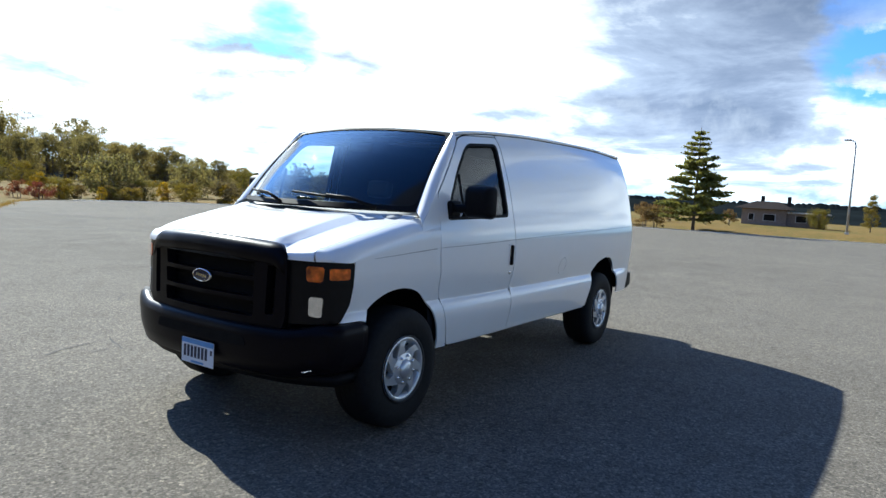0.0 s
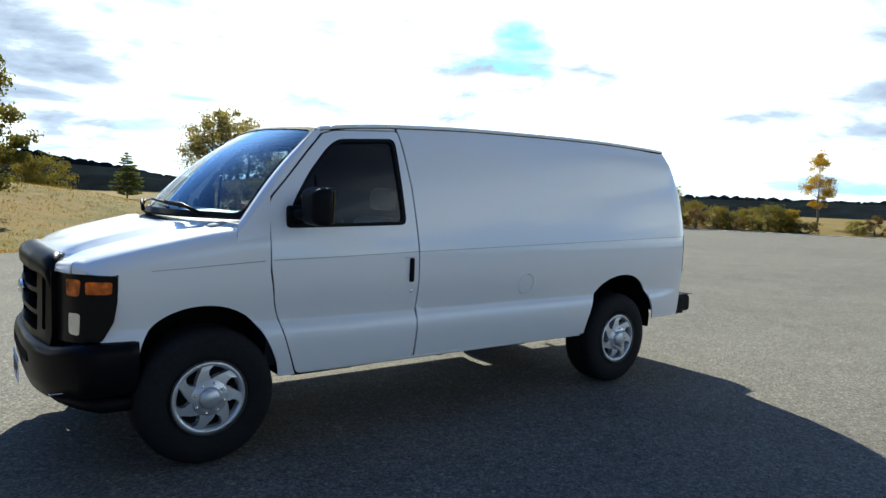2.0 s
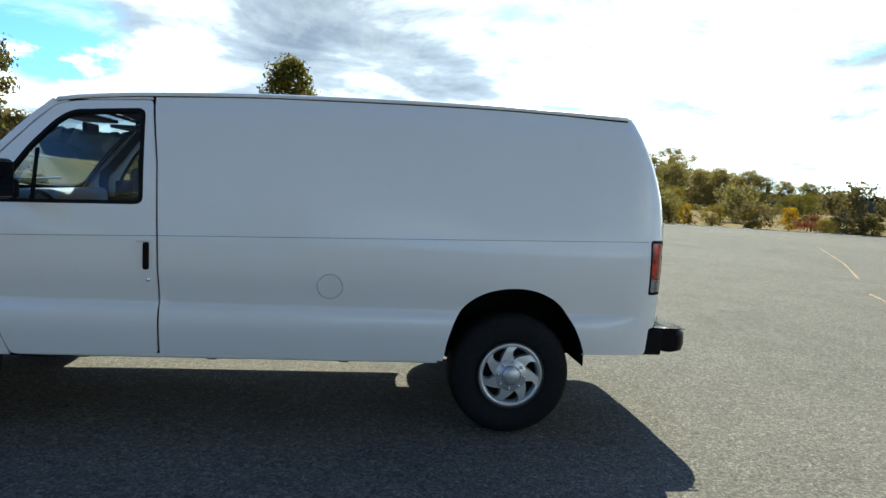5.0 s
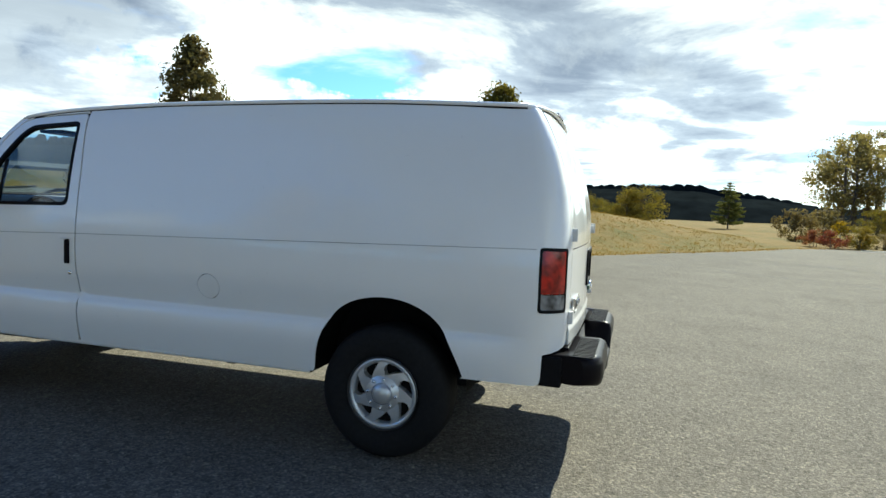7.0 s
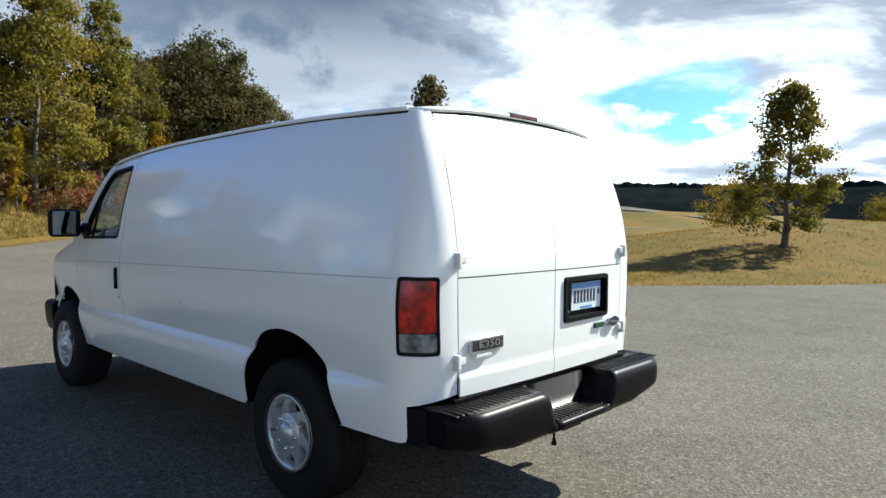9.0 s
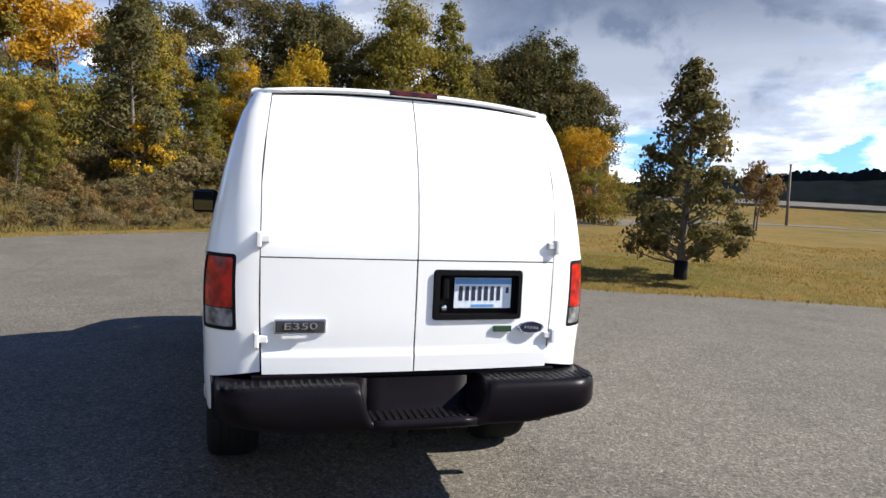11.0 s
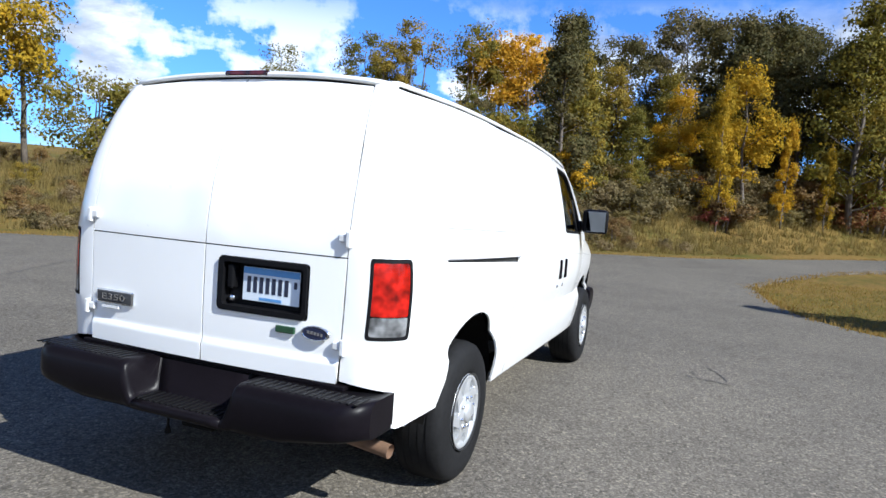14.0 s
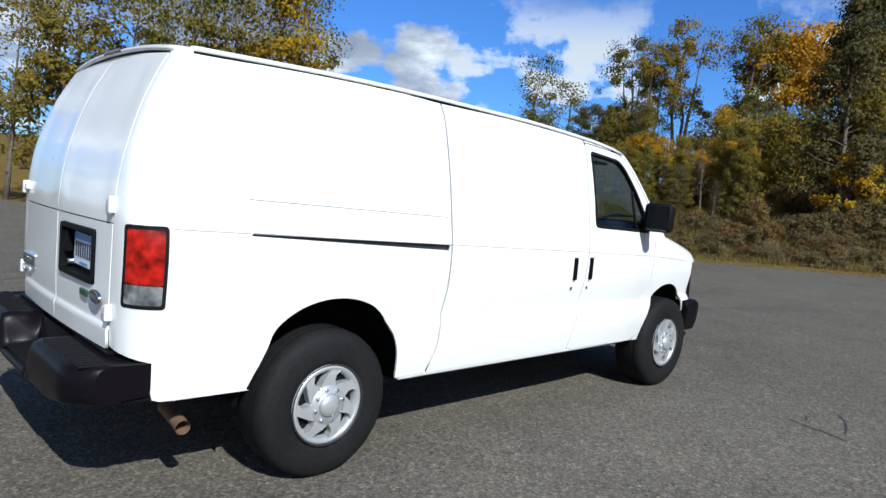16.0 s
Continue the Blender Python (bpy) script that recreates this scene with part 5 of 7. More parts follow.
def body_side(sgn, name):
    """All panels of one side: wing, door, pillar, rear quarter."""
    f = (lambda g: g) if sgn > 0 else mirrored
    S, F = f(side), f(fender)
    wing = [(1.233, 0.447), (1.335, 0.445)] + ARCH_F[::-1][1:] + [(2.12, 0.735), (2.287, 0.735), (2.238, 0.84), (2.213, 0.95), (2.208, 1.0), (2.207, 1.285), (2.27, 1.313), (2.335, 1.343), (2.345, 1.36), (2.345, 1.493), (1.475, 1.493), (1.412, 1.475), (1.409, 1.10), (1.396, 1.0), (1.380, 0.89), (1.303, 0.65)]
    wg = part("wing", patch(wing, F, 0.055, rows=BODY_ROWS[:12] + [1.0 + 0.045 * i for i in range(11)]), PAINT, van)

    def wing_nose(s, t):
        """The wing's front turned down to the top of the lamp."""
        a, yb = F(2.345, 1.345 + s * 0.148), 0.858 - s * 0.075
        p = a.lerp(Vector((front_line(yb) + 0.004, sgn * yb, 1.088)), t)
        return p + Vector((0.022, 0, 0.016)) * math.sin(math.pi * t) * s
    part("wing_nose", patch([(0, 0), (1, 0), (1, 1), (0, 1)], wing_nose, 0.2, (), 0.01), PAINT, wg)
    shape = DOOR if sgn > 0 else [(0.285, 0.475)] + DOOR[1:-1] + [(0.362, 0.81)]
    door = part("front_door", patch(rounded(shape, 0.025, 3), S, 0.06, [rounded(WINDOW, 0.05)], rows=BODY_ROWS), PAINT, van, "white front door with dark window")
    cx, cz = 0.92, 1.2
    ring = [(cx + (x - cx) * 1.05, cz + (z - cz) * 1.03) for x, z in shape]
    part("door_seal", patch(ring, lambda x, z: S(x, z) - Vector((0, sgn * 0.022, 0)), 0.12, [[(cx + (x - cx) * 0.9, cz + (z - cz) * 0.94) for x, z in shape]], 0), SEAL_AND_SHADE, door)
    part("window_seal", patch(rounded(WINDOW, 0.05), S, 0.05, [rounded([(1.283, 1.358), (1.225, 1.508), (1.127, 1.665), (0.998, 1.817), (0.917, 1.873), (0.537, 1.903), (0.508, 1.382)], 0.04)], 0.03), SEAL_AND_SHADE, door)
    glass = patch(rounded(WINDOW, 0.05), lambda x, z: S(x, z) - Vector((0, sgn * 0.018, 0)), 0.1, (), 0)
    g = part("window_glass", glass, GLASS, door)
    g.visible_shadow = False
    bar = tube([S(1.10, 1.36) - Vector((0, sgn * 0.02, 0)), S(1.10, 1.655) - Vector((0, sgn * 0.02, 0))], 0.012)
    part("window_divider", bar, SEAL_AND_SHADE, door)
    part("roof_pillar", patch(PILLAR, S, 0.05), PAINT, van)

    def screen_pillar(u, v):
        """The painted pillar between the windscreen's edge and the door."""
        a = screen(sgn * 0.985, v * 1.01 - 0.01) + Vector((0.006, 0, 0.006))
        b = S(float(np.interp(v, (0, 0.05, 0.5, 0.8, 1), (1.60, 1.53, 1.30, 1.15, 1.06))), float(np.interp(v, (0, 0.05, 0.5, 0.8, 1), (1.31, 1.385, 1.665, 1.835, 1.937))))
        p = a.lerp(b, u)
        k = math.sin(math.pi * u) * 0.010
        return p + Vector((k, sgn * k, k * 0.5))
    part("windscreen_pillar", patch([(0, 0), (1.04, 0), (1.04, 1), (0, 1)], screen_pillar, 0.09, (), 0.01), PAINT, van)
    lamp = rounded([(-2.605, 0.928), (-2.838, 0.925), (-2.832, 1.275), (-2.60, 1.278)], 0.02, 3)
    foot = [(-2.215, 0.53), (-2.62, 0.53), (-2.66, 0.54), (-2.66, 0.70), (-2.9197, 0.735)]
    top = [(-2.9197, 2.036), (-2.53, 2.037), (-1.5, 2.058), (-0.3, 2.04)]
    if sgn > 0:
        outline = [(0.38, 0.475), (-1.31, 0.468)] + ARCH_R[1:] + foot + top + [(0.47, 2.003), (0.415, 1.6), (0.387, 1.18), (0.38, 0.81)]
        cap = [(-0.605 + 0.078 * math.cos(a), 0.918 + 0.078 * math.sin(a)) for a in np.linspace(0, 2 * math.pi, 28, False)]
        flap = [(-0.605 + 0.0745 * math.cos(a), 0.918 + 0.0745 * math.sin(a)) for a in np.linspace(0, 2 * math.pi, 28, False)]
        part("side_panel", patch(outline, S, 0.08, [lamp, cap], rows=BODY_ROWS), PAINT, van)
        part("fuel_flap", patch(flap, S, 0.04), PAINT, van, "round white fuel filler flap")
    else:
        cut = [(-1.085, 0.472), (-1.04, 0.62), (-1.003, 0.82), (-0.990, 1.2), (-0.985, 1.6), (-0.985, 2.035)]
        slide = [(0.277, 0.475)] + cut + [(-0.3, 2.033), (0.47, 1.998), (0.415, 1.6), (0.387, 1.18), (0.353, 0.81)]
        sd = part("sliding_door", patch(slide, S, 0.08, rows=BODY_ROWS), PAINT, van, "white sliding side door without window")
        back = [(x - 0.013, z) for x, z in cut]
        groove = [(-1.012, 1.190), (-1.012, 1.222), (-2.24, 1.262), (-2.25, 1.248)]
        quarter = [(-1.098, 0.472)] + ARCH_R[:] + foot + [(-2.9197, 2.036), (-2.53, 2.037), (-1.5, 2.058)] + back[::-1][:-1]
        part("rear_quarter_panel", patch(quarter, S, 0.08, [lamp, groove], rows=BODY_ROWS), PAINT, van)
        part("slide_rail", patch(groove, lambda x, z: S(x, z) + Vector((0, 0.022, 0)), 0.08, (), 0), STEEL, van, "sliding door rail in a dark groove")
        part("rail_cover_seam", strip(S, np.linspace(-2.26, -1.02, 24), lambda x: float(np.interp(x, (-2.26, -1.0), (1.41, 1.378))), 0.004, 0.001), SEAM, van)
        rebate = [(x + 0.016, z) for x, z in cut] + [(x - 0.026, z) for x, z in cut[::-1]]
        part("slide_rebate", patch(rebate, lambda x, z: S(x, z) + Vector((0, 0.026, 0)), 0.08, (), 0), SEAL_AND_SHADE, sd)
        handle(S, 0.235, 1.06, sgn, sd)
    handle(S, 0.452 if sgn > 0 else 0.425, 1.06, sgn, door)
    part("belt_seam", strip(S, np.linspace(-2.58, 1.39, 60), seam_height, 0.0030, 0.0012), SEAM, van)

    def wing_q(x):
        top = hood_edge(x) - 0.11 - 1
        return 1 + 0.3 * (seam_height(x) - 1) / top
    part("wing_seam", strip(F, np.linspace(1.44, 2.05, 16), wing_q, 0.005, 0.0012), SEAM, van)
    tail_lamp(S, sgn)
    mirror(sgn, door)


def handle(S, x, z, sgn, door):
    """A black upright lever in a shallow pocket, with a lock below."""
    p = S(x, z)
    h = part("door_handle", block((p.x - 0.017, min(p.y - sgn * 0.02, p.y + sgn * 0.018), z - 0.075), (p.x + 0.017, max(p.y - sgn * 0.02, p.y + sgn * 0.018), z + 0.085), 0.012, 3), SOFTBLACK, door, "black upright door handle")
    q = S(x - 0.012, z + 0.092)
    part("handle_lip", block((p.x - 0.025, min(q.y - sgn * 0.02, q.y + sgn * 0.006), z + 0.084), (p.x + 0.055, max(q.y - sgn * 0.02, q.y + sgn * 0.006), z + 0.094), 0.004), GREYTRIM, door)
    lock = turned([(0.0, 0.006), (0.008, 0.006), (0.013, 0.003), (0.013, -0.01)], 16)
    if sgn < 0:
        lock.transform(Matrix.Scale(-1, 4, (0, 1, 0)))
        bmesh.ops.reverse_faces(lock, faces=lock.faces)
    q = S(x - 0.01, z - 0.135)
    lock.transform(Matrix.Translation(q))
    part("lock", lock, CHROME, door)


def tail_lamp(S, sgn):
    case = part("tail_lamp", patch(rounded([(-2.607, 0.93), (-2.836, 0.927), (-2.83, 1.273), (-2.602, 1.276)], 0.02, 3), S, 0.05, [rounded([(-2.622, 0.945), (-2.822, 0.942), (-2.816, 1.258), (-2.617, 1.261)], 0.015, 3)], 0.03), SEAL_AND_SHADE, van, "tall red and clear tail lamp")
    out = lambda x, z: S(x, z) + (S(x, z) - Vector((-2.3, 0.55 * sgn, z))).normalized() * -0.004
    red = part("red_lens", patch(rounded([(-2.620, 1.031), (-2.820, 1.029), (-2.815, 1.259), (-2.616, 1.262)], 0.012, 3), out, 0.035, (), 0.02), RED, case, "ribbed red lens")
    part("clear_lens", patch(rounded([(-2.622, 0.944), (-2.823, 0.941), (-2.820, 1.025), (-2.620, 1.027)], 0.012, 3), out, 0.035, (), 0.02), CLEAR, case, "clear reversing lens")


def mirror(sgn, door):
    m = Matrix.Scale(sgn, 4, (0, 1, 0))
    arm = tube([(1.27, 0.93, 1.42), (1.26, 1.02, 1.42), (1.22, 1.10, 1.43)], 0.03, 8)
    arm.transform(m)
    base = block((1.17, 0.92, 1.36), (1.31, 0.965, 1.47), 0.02, 3)
    base.transform(m)
    shell = block((1.135, 0.972, 1.355), (1.255, 1.215, 1.585), 0.04, 4)
    for v in shell.verts:
        k = (v.co.x - 1.135) / 0.12
        v.co.y = 1.107 + (v.co.y - 1.107) * (1 - 0.25 * max(0, k) ** 2)
        v.co.z = 1.47 + (v.co.z - 1.47) * (1 - 0.2 * max(0, k) ** 2)
    move = Matrix.Translation((0.015, 0.03, 0)) if sgn > 0 else Matrix.Translation((-0.03, 0.01, 0))
    shell.transform(m @ move)
    for b in (arm, base, shell):
        if sgn < 0:
            bmesh.ops.reverse_faces(b, faces=b.faces)
    s = part("wing_mirror", shell, BLACK, van, "black plastic door mirror")
    for f in s.data.polygons:
        f.use_smooth = True
    part("mirror_arm", arm, BLACK, s)
    part("mirror_foot", base, BLACK, s)
    g = block((1.128, 1.02, 1.375), (1.136, 1.195, 1.565), 0.003)
    g.transform(m @ move)
    if sgn < 0:
        bmesh.ops.reverse_faces(g, faces=g.faces)
    part("mirror_glass", g, MIRROR, s, "mirror glass")


body_side(1, "left")
body_side(-1, "right")

# roof with its drip rail
part("roof", patch([(x, y) for x, y in [(-2.50, -0.71), (-2.515, 0), (-2.50, 0.71), (-2.42, 0.765), (-1, 0.772), (0.5, 0.775), (1.02, 0.765), (1.075, 0.5), (1.095, 0), (1.075, -0.5), (1.02, -0.765), (0.5, -0.775), (-1, -0.772), (-2.42, -0.765)]], roof, 0.12), PAINT, van, "white roof with drip rails")
rail = [(0.012, -0.014), (0.026, -0.012), (0.028, 0.004), (0.012, 0.012), (-0.02, 0.012), (-0.02, -0.010)]
path = []
for x in np.linspace(1.03, -2.47, 31):
    path.append((x, width_at(x, gutter(x)) - 0.006, gutter(x), 0.0, 1.0))
part("drip_rail", sweep(path, rail), PAINT, van)
# a black bar under each rail stands in for the groove's shadow line
rail_shade_profile = [(0.0, -0.026), (0.019, -0.023), (0.021, -0.012), (0.0, -0.010)]
part("drip_rail_groove", sweep(path, rail_shade_profile), SEAL_AND_SHADE, van)
part("drip_rail_groove", sweep([(x, -y, z, a, -b) for x, y, z, a, b in path], rail_shade_profile), SEAL_AND_SHADE, van)
part("drip_rail", sweep([(x, -y, z, a, -b) for x, y, z, a, b in path], rail), PAINT, van)
path = []
for y in np.linspace(-0.775, 0.775, 24):
    k = abs(y) / 0.775
    xr = -2.515 + 0.03 * k * k + (0.05 * max(0, (k - 0.9) / 0.1) ** 2)
    path.append((xr, y, roof(-2.5, y).z - 0.004, -1.0, 0.0))
part("rear_roof_lip", sweep(path, [(0.0, -0.016), (0.045, -0.014), (0.05, 0.0), (0.03, 0.012), (-0.05, 0.012), (-0.05, -0.01)]), PAINT, van)
# black strip added below the lip for the dark shadow line there
part("roof_seal", sweep(path, [(-0.05, -0.014), (0.026, -0.016), (0.026, -0.030), (-0.05, -0.03)]), SEAL_AND_SHADE, van)
stop = block((-2.566, -0.125, 2.070), (-2.52, 0.125, 2.0945), 0.006, 2)
part("high_stop_lamp", stop, DARKRED, van, "dark red high brake light on the roof edge")

# rear doors
for sgn in (1, -1):
    R = rear if sgn > 0 else mirrored(rear)
    low = [(0.003, 0.724), (0.713, 0.724), (0.7165, 0.802), (0.718, 0.832), (0.725, 1.0), (0.731, 1.262), (0.004, 1.262), (0.004, 0.832), (0.004, 0.802)]
    upp = [(0.003, 1.268), (0.731, 1.268), (0.731, 1.6), (0.711, 1.85), (0.688, 2.022), (0.35, 2.049), (0.003, 2.057)]
    step_in = lambda y, z, R=R: R(y, z) - Vector((0.011 * max(0, min(1, (0.832 - z) / 0.022)), 0, 0))
    hole = [rounded([(0.083, 0.972), (0.56, 0.972), (0.56, 1.222), (0.083, 1.222)], 0.02, 3)] if sgn < 0 else []
    rd = part("rear_door", patch(low, step_in, 0.04, hole, rows=[0.77, 0.795, 0.802, 0.815, 0.828, 0.834, 0.85, 0.9, 0.95, 1.0, 1.06, 1.12, 1.18, 1.23]), PAINT, van, "white windowless rear door with grey hinges")
    inset = rounded([(0.07, 1.33), (0.66, 1.33), (0.655, 1.6), (0.625, 1.9), (0.60, 1.965), (0.07, 1.985)], 0.05)

    def pressed(y, z, R=R, inset=inset):
        d = min((Vector((y, z)) - Vector(p)).length for p in dense(inset, 0.05))
        return R(y, z) + Vector((0.006 * min(1, d / 0.04) if inside((y, z), inset) else 0, 0, 0))
    part("upper_door_panel", patch(upp, pressed, 0.055), PAINT, rd)
    for z in (1.345, 0.885):
        p = R(0.742, z)
        hb = bmesh.new()
        box(hb, (p.x - 0.028, sgn * 0.742 - 0.012, z - 0.036), (p.x + 0.02, sgn * 0.742 + 0.012, z + 0.036), 0.006)
        box(hb, (p.x - 0.022, sgn * 0.715 - 0.024, z - 0.014), (p.x + 0.015, sgn * 0.715 + 0.024, z + 0.022), 0.006)
        part("hinge", hb, GREYTRIM, rd, "grey rear door hinge")
    if sgn < 0:
        x = -2.782
        fr = patch(rounded([(-0.087, 0.976), (-0.553, 0.976), (-0.553, 1.219), (-0.087, 1.219)], 0.025, 3), lambda y, z: rear(y, z) - Vector((0.012, 0, 0)), 0.05, [rounded([(-0.115, 1.0), (-0.535, 1.0), (-0.535, 1.197), (-0.115, 1.197)], 0.015, 3)], 0.075)
        pr = part("plate_recess", fr, BLACK, rd, "black plastic number plate recess with latch")
        part("recess_back", block((x + 0.045, -0.55, 0.98), (x + 0.06, -0.09, 1.215), 0), BLACK, pr)
        part("latch_lever", block((x + 0.0, -0.165, 1.075), (x + 0.045, -0.13, 1.185), 0.01, 3), BLACK, pr)
        key = turned([(0, 0.006), (0.012, 0.006), (0.017, 0.0), (0.017, -0.05)], 16)
        key.transform(Matrix.Translation((x + 0.02, -0.147, 1.03)) @ Matrix.Rotation(radians(90), 4, "Z"))
        part("key_lock", key, CHROME, pr)
        plate_at = (x + 0.030, -0.352, 1.104)


def number_plate(px, py, pz, facing, parent, tilt=0.0):
    """A plate with blue bands; its characters are plain bars."""
    f = -1 if facing < 0 else 1
    hold = block((px - 0.0015, py - 0.152, pz - 0.076), (px + 0.0015, py + 0.152, pz + 0.076), 0.001)
    pl = part("number_plate", hold, PLATE, parent, "white and blue licence plate with dark bars")
    a, b = sorted((px + f * 0.0015, px + f * 0.003))
    part("plate_band", block((a, py - 0.15, pz + 0.045), (b, py + 0.15, pz + 0.074)), PLATEBLUE, pl)
    part("plate_band", block((a, py - 0.06, pz - 0.07), (b, py + 0.06, pz - 0.057)), PLATEBLUE, pl)
    for i in range(7):
        y = py + 0.118 - i * 0.0335 if f < 0 else py - 0.118 + i * 0.0335
        part("bar", block((a, y - 0.010, pz - 0.038), (b + f * 0.001 if f > 0 else b, y + 0.010, pz + 0.034)), INK, pl)
    y = py - 0.13 if f < 0 else py + 0.13
    part("bar", block((a, y - 0.008, pz + 0.0), (b, y + 0.008, pz + 0.03)), INK, pl)
    return pl


number_plate(*plate_at, -1, van)
BADGE = plain("badge_field", (0.05, 0.05, 0.055), 0.35, 0.3, 30, 0.3, 0.05)
bd = part("badge", block((-2.785, 0.435, 0.922), (-2.765, 0.66, 0.978), 0.006), BADGE, van, "dark model badge with chrome characters")
txt = bpy.data.curves.new("badge_lettering", "FONT")
txt.body, txt.size, txt.extrude, txt.align_x, txt.align_y = "E350", 0.058, 0.002, "CENTER", "CENTER"
txt_ob = new("badge_lettering_source", txt)
letters = bpy.data.meshes.new_from_object(txt_ob.evaluated_get(bpy.context.evaluated_depsgraph_get()))
bpy.data.objects.remove(txt_ob)
letters.transform(Matrix.Translation((-2.788, 0.547, 0.95)) @ Matrix.Rotation(radians(-90), 4, "Z") @ Matrix.Rotation(radians(90), 4, "X") @ Matrix.Diagonal((1.35, 0.75, 1, 1)))
letters.materials.clear()
letters.materials.append(CHROME)
lo = new("badge_lettering", letters)
lo.parent = bd
part("badge_frame", block((-2.782, 0.429, 0.916), (-2.763, 0.666, 0.984), 0.006), CHROME, bd)
part("small_lettering", block((-2.782, 0.52, 0.894), (-2.774, 0.63, 0.906)), GREYTRIM, van)
part("fuel_badge", block((-2.784, -0.505, 0.912), (-2.768, -0.408, 0.942), 0.004), GREEN, van, "small green and grey badge")


def oval(px, py, pz, a, b, f, parent):
    rim = turned([(0.0, 0.006), (0.86, 0.006), (0.9, 0.010), (1.0, 0.006), (1.0, -0.006)], 36)
    core = turned([(0.0, 0.0075), (0.87, 0.0068)], 36)
    bits = bmesh.new()
    for i in range(5):
        box(bits, (-0.56 + i * 0.23, 0.007, -0.30 + 0.05 * i), (-0.40 + i * 0.23, 0.0095, 0.10 + 0.05 * i))
    out = []
    for bm in (rim, core, bits):
        bm.transform(Matrix.Translation((px, py, pz)) @ Matrix.Rotation(radians(90 if f < 0 else -90), 4, "Z") @ Matrix.Diagonal((a, 1, b, 1)))
        out.append(bm)
    o = part("oval_emblem", out[0], CHROME, parent, "oval emblem with chrome rim")
    part("emblem_field", out[1], NAVY, o)
    part("emblem_mark", out[2], CHROME, o)


oval(-2.776, -0.612, 0.932, 0.072, 0.032, -1, van)

# rear step bumper
prof_hi = [(-0.012, 0.52), (0.07, 0.505), (0.14, 0.488), (0.175, 0.494), (0.19, 0.518), (0.198, 0.58), (0.196, 0.655), (0.180, 0.690), (0.15, 0.703), (-0.012, 0.703)]
prof_lo = [(-0.012, 0.505), (0.07, 0.492), (0.14, 0.484), (0.175, 0.488), (0.19, 0.498), (0.198, 0.512), (0.196, 0.526), (0.186, 0.536), (0.15, 0.540), (0.03, 0.544), (0.012, 0.695)]


def half_bumper(sgn, inner):
    """One half of the bumper; towards the middle its top dips in a smooth scoop to the lower step."""
    bm, rings = bmesh.new(), []
    hi, lo = [prof_hi[0]] + prof_hi, prof_lo
    for x, y, z, ox, oy in bumper_path([sgn * q for q in np.concatenate([np.linspace(inner, inner + 0.07, 9), np.linspace(inner + 0.11, 0.93, 15)])]):
        t = min(1.0, (abs(y + 0.015) - inner) / 0.07)
        t = t * t * (3 - 2 * t)
        row = []
        for (o0, u0), (o1, u1) in zip(lo, hi):
            u = u0 * (1 - t) + u1 * t
            u += max(0.0, 0.60 - u) * 0.55 * min(1.0, max(0.0, (abs(y) - 0.55) / 0.35))
            row.append(bm.verts.new((x + (o0 * (1 - t) + o1 * t) * ox, y, u)))
        rings.append(row)
    n = len(rings[0])
    for r0, r1 in zip(rings, rings[1:]):
        for k in range(n):
            bm.faces.new((r0[k], r0[(k + 1) % n], r1[(k + 1) % n], r1[k])).smooth = True
    bm.faces.new(rings[-1])
    bmesh.ops.recalc_face_normals(bm, faces=bm.faces)
    return bm


def bumper_path(ys):
    out = []
    for y in ys:
        k = min(1.0, max(0.0, (abs(y) - 0.78) / 0.15))
        out.append((-2.765 + 0.10 * k**2.2, y - 0.015, 0.0, -1.0, 0.0))
    return out


bumper = part("rear_bumper", half_bumper(1, 0.24), SOFTBLACK, van, "black rear step bumper with treads and dropped middle")
part("bumper_half", half_bumper(-1, 0.26), SOFTBLACK, bumper)
part("middle_step", sweep(bumper_path(np.linspace(-0.262, 0.242, 8)), prof_lo), SOFTBLACK, bumper)
for sgn, y0, y1 in ((1, 0.36, 0.90), (-1, -0.90, -0.38)):
    for i in range(16):
        y = y0 + (y1 - y0) * i / 15
        part("tread", block((-2.915, y - 0.008, 0.700), (-2.80, y + 0.008, 0.7065), 0.002, 1), TREADPLATE, bumper)
for i in range(14):
    y = -0.235 + 0.45 * i / 13
    part("tread", block((-2.935, y - 0.009, 0.536), (-2.80, y + 0.009, 0.5455), 0.002, 1), TREADPLATE, bumper)
part("bumper_gap_filler", block((-2.75, -0.93, 0.53), (-2.60, 0.93, 0.695), 0.01), BLACK, van)
part("rear_sill", block((-2.768, -0.76, 0.700), (-2.60, 0.76, 0.719), 0.004, 2), SOFTBLACK, van, "black sill under the rear doors")
part("tow_bracket", block((-2.86, -0.16, 0.43), (-2.72, 0.02, 0.50), 0.01), UNDER, van)
part("hanging_plug", tube([(-2.85, 0.10, 0.49), (-2.855, 0.10, 0.42), (-2.855, 0.10, 0.38)], 0.01, 8, [0.006, 0.006, 0.016]), UNDER, van)

# bonnet, windscreen, cowl, wipers
part("bonnet", patch([(0, -1), (0.5, -1), (1.2, -1), (1.2, -0.5), (1.2, 0), (1.2, 0.5), (1.2, 1), (0.5, 1), (0, 1), (0, 0)], hood, 0.05), PAINT, van, "white bonnet with raised middle")
ws = part("windscreen", patch(rounded([(-0.985, 0.02), (0.985, 0.02), (0.975, 0.985), (-0.975, 0.985)], 0.06), screen, 0.09, (), 0), WINDSCREEN, van, "curved windscreen")
ws.visible_shadow = False
